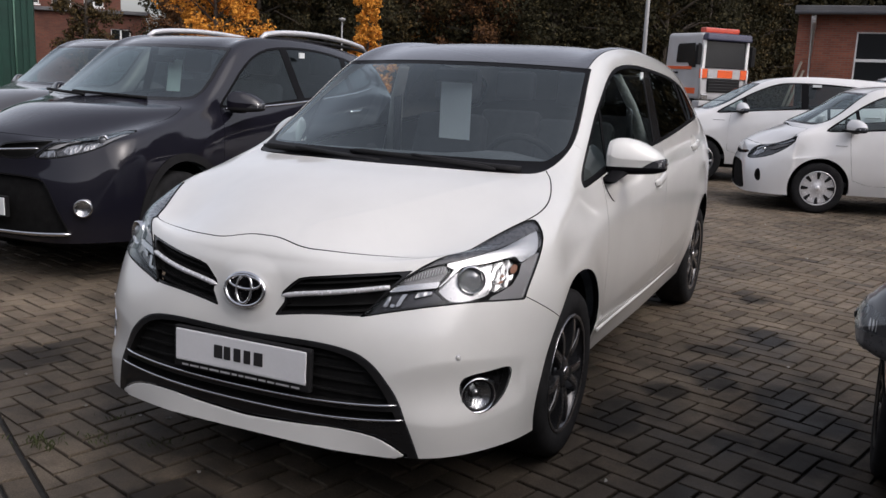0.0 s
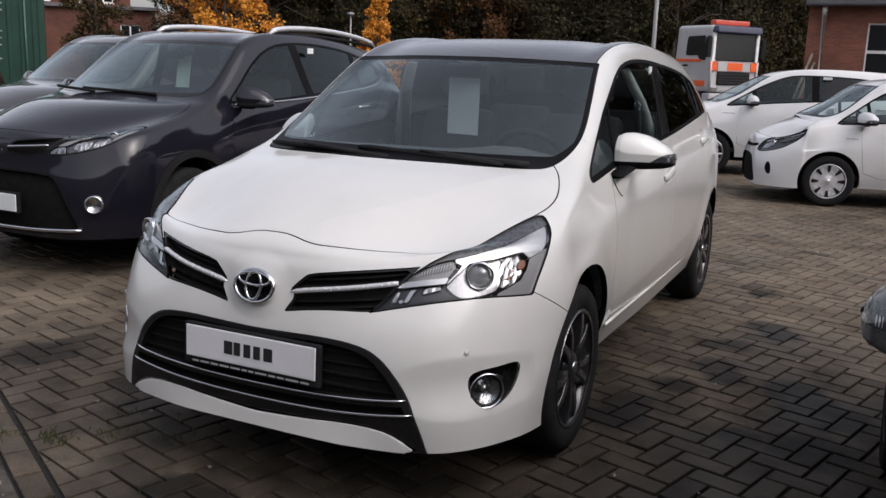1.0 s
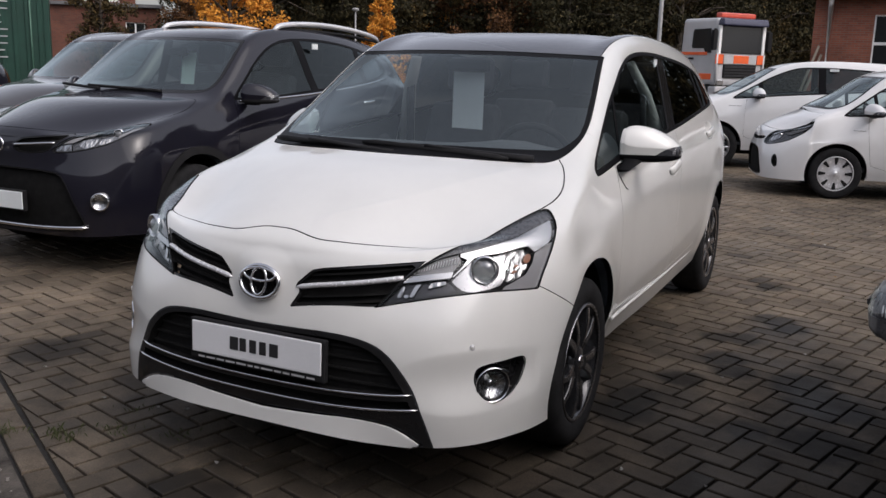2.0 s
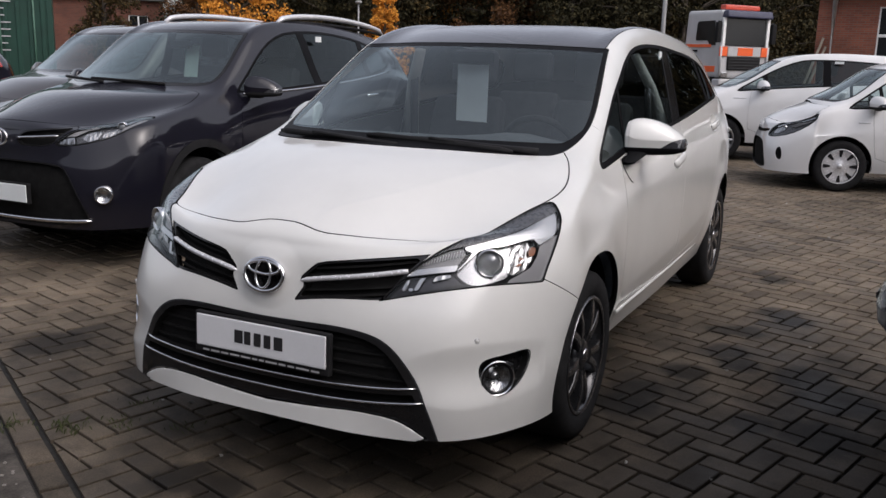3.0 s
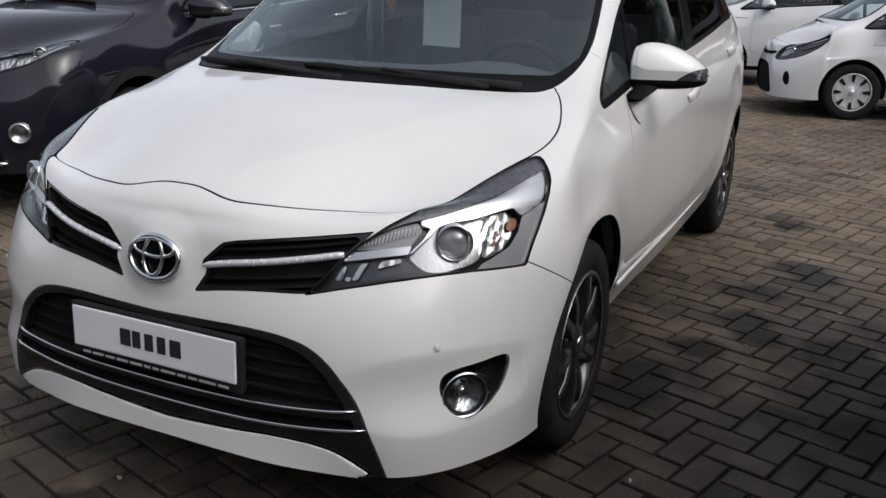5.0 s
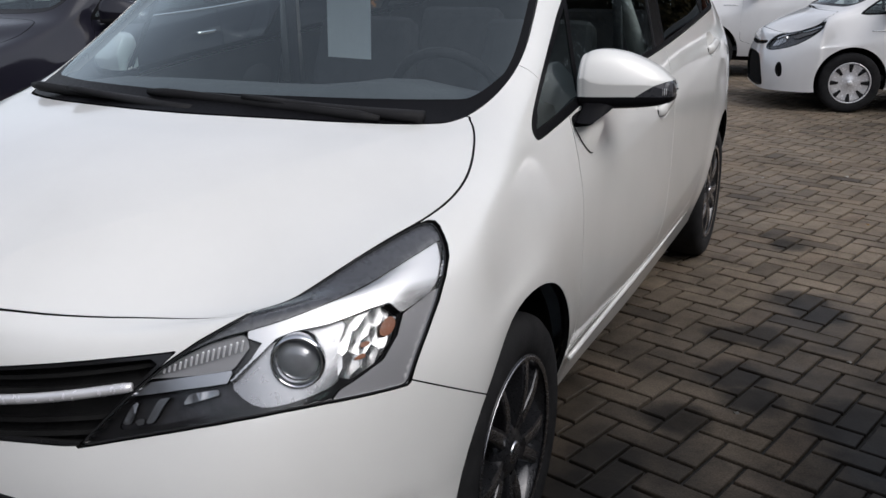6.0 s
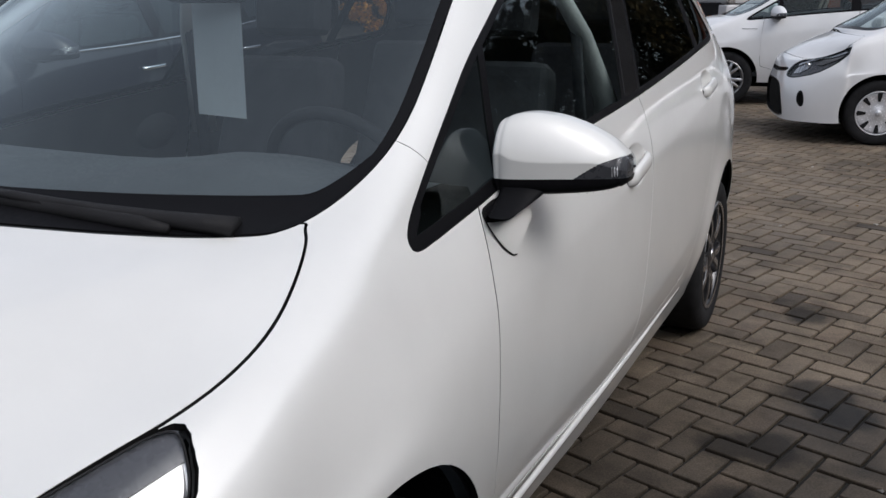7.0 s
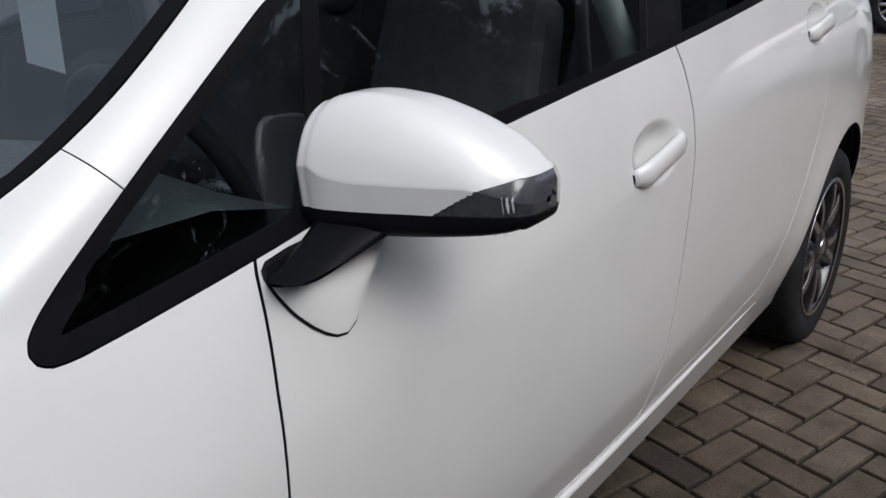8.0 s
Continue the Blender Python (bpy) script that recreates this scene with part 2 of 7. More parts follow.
# ---- panels cut out of a skin ----
def part(name, mesh, material, parent, label=""):
    """Links a mesh, or a bmesh, as one object under a thing or a part."""
    if isinstance(mesh, bmesh.types.BMesh):
        me = bpy.data.meshes.new(name)
        bmesh.ops.recalc_face_normals(mesh, faces=mesh.faces)
        mesh.to_mesh(me)
        mesh.free()
        mesh = me
    if material and not mesh.materials:
        mesh.materials.append(material)
    ob = new(name, mesh)
    ob.parent = parent
    if label:
        tagged(ob, label)
    return ob


def base_empty(name, label, category, m=None, group=""):
    ob = new(name)
    ob.empty_display_size = .2
    if m is not None:
        ob.matrix_world = m
    return tagged(ob, label, category, group)


def rounded(points, steps=2, closed=True):
    """The outline with its corners cut; a point given twice stays sharp."""
    p = np.asarray(points, float)
    for _ in range(steps):
        q = np.roll(p, -1, 0)
        new_p = np.empty((2 * len(p), p.shape[1]))
        new_p[0::2], new_p[1::2] = p * .75 + q * .25, p * .25 + q * .75
        if not closed:
            new_p = np.concatenate([p[:1], new_p[:-2], p[-1:]])
        p = new_p
    return p


def outline_distance(xy, poly):
    """Signed distance of points to a closed outline, negative inside; far points count as a big number."""
    poly = np.asarray(poly, float)
    out = np.full(len(xy), 9.0)
    lo, hi = poly.min(0) - .08, poly.max(0) + .08
    near = np.where((xy >= lo).all(1) & (xy <= hi).all(1))[0]
    if not len(near):
        return out
    q = xy[near]
    d = np.full(len(q), 9.0)
    odd = np.zeros(len(q), bool)
    for a, b in zip(poly, np.roll(poly, -1, 0)):
        e = b - a
        t = np.clip(((q - a) @ e) / max(e @ e, 1e-12), 0, 1)
        d = np.minimum(d, np.hypot(*(q - a - t[:, None] * e).T))
        if a[1] != b[1]:
            odd ^= ((a[1] > q[:, 1]) != (b[1] > q[:, 1])) & (q[:, 0] < (b[0] - a[0]) * (q[:, 1] - a[1]) / (b[1] - a[1]) + a[0])
    out[near] = np.where(odd, -d, d)
    return out


class Skin:
    """Points with normals and polygons, cut step by step into panels."""

    def __init__(self, P, F):
        self.setup(P, F)

    def setup(self, P, F):
        self.P, self.polys = np.asarray(P, float), [tuple(f) for f in F]
        f = np.asarray(F)
        n = np.cross(self.P[f[:, 2]] - self.P[f[:, 0]], self.P[f[:, 3]] - self.P[f[:, 1]])
        N = np.zeros_like(self.P)
        for k in range(4):
            np.add.at(N, f[:, k], n)
        self.N = N / np.maximum(np.linalg.norm(N, axis=1), 1e-12)[:, None]

    def renormal(self):
        self.setup(self.P, self.polys)

    def densify(self, where):
        """Splits the quads whose middle suits where(x, y, z) into four, on the curved surface."""
        c = np.array([self.P[list(f)].mean(0) for f in self.polys])
        hit = where(np.abs(c[:, 0]), c[:, 1], c[:, 2])
        P, N, mids, quads = [], [], {}, []
        n0 = len(self.P)

        def between(ids):
            key = tuple(sorted(ids))
            if key not in mids:
                m = self.P[list(ids)].mean(0)
                bulge = np.mean([m - self.N[i] * ((m - self.P[i]) @ self.N[i]) for i in ids], 0)
                n = self.N[list(ids)].mean(0)
                mids[key] = n0 + len(P)
                P.append(m * .3 + bulge * .7)
                N.append(n / max(np.linalg.norm(n), 1e-12))
            return mids[key]

        for f, h in zip(self.polys, hit):
            if not h:
                quads.append(f)
                continue
            e = [between((f[i], f[(i + 1) % 4])) for i in range(4)]
            m = between(f)
            quads += [(f[i], e[i], m, e[i - 1]) for i in range(4)]
        if P:
            self.P, self.N = np.concatenate([self.P, P]), np.concatenate([self.N, N])
        self.polys = quads

    def flank_point(self, y, z, side, out=0.0):
        """The point of the flank at (y, z), moved outwards."""
        ok = np.where(self.P[:, 0] * side > .55)[0]
        d = (self.P[ok, 1] - y) ** 2 + (self.P[ok, 2] - z) ** 2
        near = np.argsort(d)[:6]
        w = 1 / (d[near] + 1e-6)
        return side * (float((np.abs(self.P[ok[near], 0]) * w).sum() / w.sum()) + out), y, z

    def split(self, polys, d):
        """The polygons where d < 0 and those where d > 0; d is given for every point."""
        inside, outside, P, N, D, cache = [], [], [], [], list(d), {}
        n0 = len(self.P)

        def cross(a, b):
            key = (a, b) if a < b else (b, a)
            if key not in cache:
                t = D[a] / (D[a] - D[b])
                pa, pb = (self.P[a] if a < n0 else P[a - n0]), (self.P[b] if b < n0 else P[b - n0])
                na, nb = (self.N[a] if a < n0 else N[a - n0]), (self.N[b] if b < n0 else N[b - n0])
                v = na + (nb - na) * t
                cache[key] = n0 + len(P)
                P.append(pa + (pb - pa) * t)
                N.append(v / max(np.linalg.norm(v), 1e-12))
            return cache[key]

        for f in polys:
            s = [D[v] < 0 for v in f]
            if all(s):
                inside.append(f)
            elif not any(s):
                outside.append(f)
            else:
                a, b = [], []
                for i, v in enumerate(f):
                    w = f[(i + 1) % len(f)]
                    (a if s[i] else b).append(v)
                    if s[i] != s[(i + 1) % len(f)]:
                        c = cross(v, w)
                        a.append(c)
                        b.append(c)
                if len(a) > 2:
                    inside.append(tuple(a))
                if len(b) > 2:
                    outside.append(tuple(b))
        if P:
            self.P, self.N = np.concatenate([self.P, P]), np.concatenate([self.N, N])
        return inside, outside

    def from_front(self, poly, limit=.6):
        d = outline_distance(np.stack([np.abs(self.P[:, 0]), self.P[:, 2]], 1), poly)
        d[self.P[:, 1] > limit] = 9
        return d

    def from_side(self, poly):
        d = outline_distance(self.P[:, 1:], poly)
        d[np.abs(self.P[:, 0]) < .42] = 9
        return d

    def from_top(self, poly, above=.7):
        d = outline_distance(np.stack([np.abs(self.P[:, 0]), self.P[:, 1]], 1), poly)
        d[self.P[:, 2] < above] = 9
        return d

    def cut(self, polys, how, poly, gap=.0018, **kw):
        """Cuts an outline out: (inside, outside), a gap wide apart on each side."""
        inner, rest = self.split(polys, how(self, poly, **kw) + gap)
        if gap:
            _, rest = self.split(rest, how(self, poly, **kw) - gap)
        return inner, rest

    def halves(self, polys):
        c = [self.P[f[0], 0] + self.P[f[len(f) // 2], 0] for f in polys]
        return [f for f, v in zip(polys, c) if v > 0], [f for f, v in zip(polys, c) if v <= 0]

    def mesh(self, name, polys, inset=0.0, flange=.014, flip=False, seam=True):
        """A panel: the polygons moved along their normals, with an edge turned inwards."""
        used = sorted({v for f in polys for v in f})
        at = {v: i for i, v in enumerate(used)}
        N = self.N[used]
        P = self.P[used] + N * inset
        faces = [tuple(at[v] for v in (reversed(f) if flip else f)) for f in polys]
        normals = [(-N[i] if flip else N[i]) for f in faces for i in f]
        dark = 0
        if flange:
            edges = set()
            for f in faces:
                edges.update(zip(f, f[1:] + f[:1]))
            rim = [(a, b) for a, b in edges if (b, a) not in edges]
            rim.sort()
            first = min(.0012, flange)
            rows, low = [], {}
            for a, b in rim:
                for v in (a, b):
                    if v not in low:
                        low[v] = len(P) + 2 * len(low)
                        rows += [P[v] - N[v] * first, P[v] - N[v] * flange]
            P = np.concatenate([P, rows]) if rows else P
            steps = [(0, None)] if flange <= .0025 else [(0, None), (1, None)]
            for step, _ in steps:
                for a, b in rim:
                    n = np.cross(P[b] - P[a], N[a])
                    n /= max(np.linalg.norm(n), 1e-9)
                    if step == 0:
                        faces.append((b, a, low[a], low[b]))
                        normals += [n * .8 + N[v] * .6 for v in (b, a)] + [n, n]
                    else:
                        faces.append((low[b], low[a], low[a] + 1, low[b] + 1))
                        normals += [n, n, n, n]
                        dark += 1
        me = bpy.data.meshes.new(name)
        me.from_pydata([tuple(p) for p in P], [], faces)
        me.polygons.foreach_set("use_smooth", [True] * len(me.polygons))
        if dark and seam:
            me["dark_faces"] = dark
        me.normals_split_custom_set([tuple(v / max(np.linalg.norm(v), 1e-9)) for v in normals])
        return me

    def panel(self, name, polys, material, parent, label="", **kw):
        if len(polys) == 0:
            return None
        me = self.mesh(name, polys, **kw)
        n = me.get("dark_faces", 0)
        me.materials.append(material)
        # turned-in edges are coloured black: the seam's shade is painted on
        if n:
            me.materials.append(M_LINERSEAM)
            k = len(me.polygons)
            me.polygons.foreach_set("material_index", [0] * (k - n) + [1] * n)
            del me["dark_faces"]
        return part(name, me, material, parent, label)


# ---- small solids ----
def tube_mesh(path, radius, sides=8, closed=False, flat=1.0):
    """A bmesh tube along points; radius may be a list; flat squeezes it across z."""
    bm = bmesh.new()
    path = [Vector(p) for p in path]
    rings = []
    n = len(path)
    for i, p in enumerate(path):
        a, b = path[i - 1 if i or closed else 0], path[(i + 1) % n if closed or i < n - 1 else i]
        t = (b - a).normalized()
        u = t.cross(Vector((0, 0, 1)))
        u = u.normalized() if u.length > 1e-4 else Vector((1, 0, 0))
        w = u.cross(t)
        r = radius[i] if isinstance(radius, (list, tuple)) else radius
        rings.append([bm.verts.new(p + u * math.cos(k * math.tau / sides) * r + w * math.sin(k * math.tau / sides) * r * flat) for k in range(sides)])
    for i in range(n if closed else n - 1):
        for k in range(sides):
            bm.faces.new((rings[i][k], rings[i][(k + 1) % sides], rings[(i + 1) % n][(k + 1) % sides], rings[(i + 1) % n][k]))
    if not closed:
        bm.faces.new(rings[0])
        bm.faces.new(rings[-1])
    for f in bm.faces:
        f.smooth = True
    return bm


def lathe(profile, steps=48, axis="x", arc=math.tau, center=(0, 0, 0)):
    """Turns (radius, offset) points round an axis through center."""
    bm = bmesh.new()
    rings = []
    full = abs(arc - math.tau) < 1e-6
    for i in range(steps if full else steps + 1):
        a = arc * i / steps
        c, s = math.cos(a), math.sin(a)
        ring = []
        for r, o in profile:
            p = {"x": (o, r * c, r * s), "y": (r * c, o, r * s), "z": (r * c, r * s, o)}[axis]
            ring.append(bm.verts.new(Vector(p) + Vector(center)))
        rings.append(ring)
    for i in range(steps):
        a, b = rings[i], rings[(i + 1) % len(rings)]
        for k in range(len(profile) - 1):
            bm.faces.new((a[k], a[k + 1], b[k + 1], b[k]))
    bmesh.ops.remove_doubles(bm, verts=bm.verts, dist=1e-6)
    for f in bm.faces:
        f.smooth = True
    return bm


def block(lo, hi, bevel=.0, segments=2, taper=None):
    """A box with rounded edges; taper: (x, y) scale of its top."""
    bm = bmesh.new()
    bmesh.ops.create_cube(bm, size=1)
    for v in bm.verts:
        t = taper if taper and v.co.z > 0 else (1, 1)
        v.co = Vector(((lo[0] + hi[0]) / 2 + v.co.x * (hi[0] - lo[0]) * t[0], (lo[1] + hi[1]) / 2 + v.co.y * (hi[1] - lo[1]) * t[1], (lo[2] + hi[2]) / 2 + v.co.z * (hi[2] - lo[2])))
    if bevel:
        bmesh.ops.bevel(bm, geom=bm.edges[:], offset=bevel, segments=segments, affect="EDGES", profile=.6)
    return bm


def moved(bm, m):
    bmesh.ops.transform(bm, matrix=m, verts=bm.verts)
    return bm


def joined(*parts):
    out = bmesh.new()
    for b in parts:
        me = bpy.data.meshes.new("tmp")
        b.to_mesh(me)
        b.free()
        out.from_mesh(me)
        bpy.data.meshes.remove(me)
    return out


# ---- the white minivan ----
def wheel(parent, x, y, z, r=.325, width=.205, rim=.222, side=1, style="twin", rim_mat=None, face_mat=None):
    """A wheel whose outer side faces +x (side 1) or -x: tyre, rim, brake disc, spokes, cap."""
    hub = new("wheel")
    hub.parent = parent
    hub.matrix_local = Matrix.Translation((x, y, z))
    h = width / 2
    flip = Matrix.Diagonal((side, 1, 1, 1))
    rim_mat, face_mat = rim_mat or M_ALLOYDARK, face_mat or M_ALLOY
    shoulder = [(rim, -h * .8), (rim + .02, -h * .98), (r - .05, -h), (r - .018, -h * .93), (r - .004, -h * .78), (r, -h * .6), (r, h * .6), (r - .004, h * .78),
                (r - .018, h * .93), (r - .035, h * .985), (r - .05, h), (rim + .03, h * .985), (rim + .012, h * .93), (rim, h * .82)]
    part("tyre", moved(lathe(shoulder, 56), flip), M_RUBBER, hub)
    barrel = [(rim - .03, -h * .7), (rim - .028, h * .4), (rim - .012, h * .7), (rim - .004, h * .86), (rim + .006, h * .95), (rim + .010, h * .90), (rim + .004, h * .8)]
    part("rim", moved(lathe(barrel, 56), flip), rim_mat, hub)
    lipring = [(rim - .006, h * .93), (rim + .001, h * .965), (rim + .007, h * .955), (rim + .004, h * .93)]
    part("rim_edge", moved(lathe(lipring, 56), flip), face_mat, hub)
    part("brake_disc", moved(lathe([(.05, h * .05), (.15, h * .05), (.15, -h * .1), (.05, -h * .1)], 32), flip), M_ALLOYDARK, hub)
    part("wheel_back", moved(lathe([(.0, -h * .2), (rim - .03, -h * .2)], 32), flip), M_LINERSEAM, hub)
    o = h * .78
    if style == "twin":
        part("wheel_center", moved(lathe([(.0, o + .012), (.04, o + .010), (.062, o), (.075, o - .02), (.06, o - .06)], 32), flip), rim_mat, hub)
        for k in range(5):
            for s in (-1, 1):
                bm, face = bmesh.new(), bmesh.new()
                a0 = k * math.tau / 5
                ring = []
                for t in (0, .25, .5, .75, 1):
                    rr = .05 + t * (rim - .052)
                    c = s * (.030 + t * .055)
                    w = .021 - .006 * t
                    x0 = o + .004 + .012 * math.sin(t * math.pi) - .002 * t
                    ring.append([(x0 - .045, c - w, rr), (x0 - .004, c - w, rr), (x0, c - w * (.6 if s > 0 else .9), rr), (x0, c + w * (.9 if s > 0 else .6), rr), (x0 - .004, c + w, rr), (x0 - .045, c + w, rr)])
                rows = [[bm.verts.new(p) for p in q] for q in ring]
                for q0, q1 in zip(rows, rows[1:]):
                    for i in range(5):
                        bm.faces.new((q0[i], q0[i + 1], q1[i + 1], q1[i]))
                m_rot = flip @ Matrix.Rotation(a0, 4, "X")
                edge_rows = []
                for t in (.12, .35, .6, .82, 1):
                    rr = .05 + t * (rim - .052)
                    c = s * (.030 + t * .055)
                    w = .021 - .006 * t
                    x0 = o + .004 + .012 * math.sin(t * math.pi) - .002 * t + .0015
                    edge_rows.append([(x0 - .0015, c - w * .75, rr), (x0, c - w * .55, rr), (x0, c + w * .35, rr), (x0 - .0015, c + w * .55, rr)])
                rows = [[face.verts.new(p) for p in q] for q in edge_rows]
                for q0, q1 in zip(rows, rows[1:]):
                    for i in range(3):
                        face.faces.new((q0[i], q0[i + 1], q1[i + 1], q1[i]))
                sp = part("spoke", moved(bm, m_rot), rim_mat, hub)
                part("spoke_face", moved(face, m_rot), face_mat, sp)
        part("hub_cap", moved(lathe([(0, o + .016), (.022, o + .016), (.027, o + .013), (.028, o + .004)], 24), flip), face_mat, hub)
        for k in range(5):
            a = (k + .5) * math.tau / 5
            part("wheel_nut", moved(lathe([(0, o + .004), (.007, o + .004), (.008, o - .012)], 8, center=(0, .045 * math.sin(a), .045 * math.cos(a))), flip), face_mat, hub)
    else:
        dish = [(.0, o + .012), (.03, o + .010), (.05, o + .002), (.09, o - .004), (rim * .8, o - .006), (rim * .9, o + .002), (rim - .004, o - .008)]
        part("wheel_cover", moved(lathe(dish, 48), flip), face_mat, hub)
        for k in range(8):
            a = k * math.tau / 8
            bm = bmesh.new()
            q = [(o - .0005, -.024, rim * .48), (o - .0005, .024, rim * .48), (o + .001, .042, rim * .86), (o + .003, 0, rim * .9), (o + .001, -.042, rim * .86)]
            q = [(p[0] + .002, p[1] * (.42 if p[2] < rim * .6 else .56), p[2] + .012) for p in q]
            bm.faces.new([bm.verts.new(p) for p in q])
            bmesh.ops.solidify(bm, geom=bm.faces[:], thickness=.004)
            part("cover_slot", moved(bm, flip @ Matrix.Rotation(a, 4, "X")), M_BLACK, hub)
        part("hub_cap", moved(lathe([(0, o + .02), (.022, o + .019), (.028, o + .01)], 24), flip), face_mat, hub)
    return hub


def arch_liner(parent, x0, x1, y, z, r):
    """The dark wheel house behind an arch: a turned shell with its inner wall."""
    bm = bmesh.new()
    rows = []
    for i in range(25):
        a = math.radians(-8 + 196 * i / 24)
        rows.append([bm.verts.new((x, y + r * math.cos(a), z + r * math.sin(a))) for x in (x0, x1)])
    for a, b in zip(rows, rows[1:]):
        bm.faces.new((a[0], a[1], b[1], b[0]))
    bm.faces.new([q[0] for q in rows])
    return part("wheel_house", bm, M_LINERSEAM, parent)


def seat(parent, x, y, z, mat):
    bm = block((-.25, -.25, .0), (.25, .27, .16), .06, 3)
    s = part("seat", moved(bm, Matrix.Translation((x, y, z))), mat, parent)
    back = moved(block((-.24, -.06, .0), (.24, .08, .62), .05, 3, (.85, .8)), Matrix.Translation((x, y + .28, z + .1)) @ Matrix.Rotation(-.28, 4, "X"))
    part("backrest", back, mat, s)
    head = moved(block((-.13, -.05, 0), (.13, .05, .19), .04, 3), Matrix.Translation((x, y + .49, z + .76)) @ Matrix.Rotation(-.15, 4, "X"))
    part("headrest", head, mat, s)


def steering_wheel(parent, x, y, z):
    ring = [(x + .185 * math.cos(a), y - .07 * math.sin(a), z + .17 * math.sin(a)) for a in np.linspace(0, math.tau, 33)[:-1]]
    w = part("steering_wheel", tube_mesh(ring, .016, 8, True), M_BLACK, parent)
    part("wheel_hub", block((x - .08, y - .02, z - .05), (x + .08, y + .04, z + .05), .03), M_BLACK, w)
    part("wheel_arm", block((x - .18, y - .005, z - .015), (x + .18, y + .02, z + .015), .006), M_SILVER, w)


def cup(skin, center, half, depth, axes=(1, 2), side=None, power=2.0):
    """Presses a dent (or raises a boss) into the skin; center and half sizes in the given axes."""
    P = skin.P
    d = sum(((P[:, a] - c) / h) ** 2 for a, c, h in zip(axes, center, half))
    w = np.clip(1 - d ** (power / 2), 0, 1) ** 1.5
    if side == "flanks":
        w[np.abs(P[:, 0]) < .6] = 0
    if side == "nose":
        w[P[:, 1] > -.5] = 0
    skin.P = P - skin.N * (depth * w)[:, None]


def crease(skin, line, axes, width, height, side="flanks"):
    """A soft ridge along an open line in two of the axes."""
    P = skin.P
    q = P[:, list(axes)]
    d = np.full(len(P), 9.0)
    along = np.zeros(len(P))
    n = len(line) - 1
    for i, (a, b) in enumerate(zip(np.asarray(line)[:-1], np.asarray(line)[1:])):
        e = b - a
        t = np.clip(((q - a) @ e) / (e @ e), 0, 1)
        dd = np.hypot(*(q - a - t[:, None] * e).T)
        hit = dd < d
        d[hit], along[hit] = dd[hit], ((i + t) / n)[hit]
    fade = np.clip(np.minimum(along, 1 - along) * 6, 0, 1)
    w = np.exp(-np.abs(d) / width) * fade
    if side == "flanks":
        w[np.abs(P[:, 0]) < .6] = 0
    if side == "nose":
        w[P[:, 1] > -.3] = 0
    skin.P = P + skin.N * (height * w)[:, None]


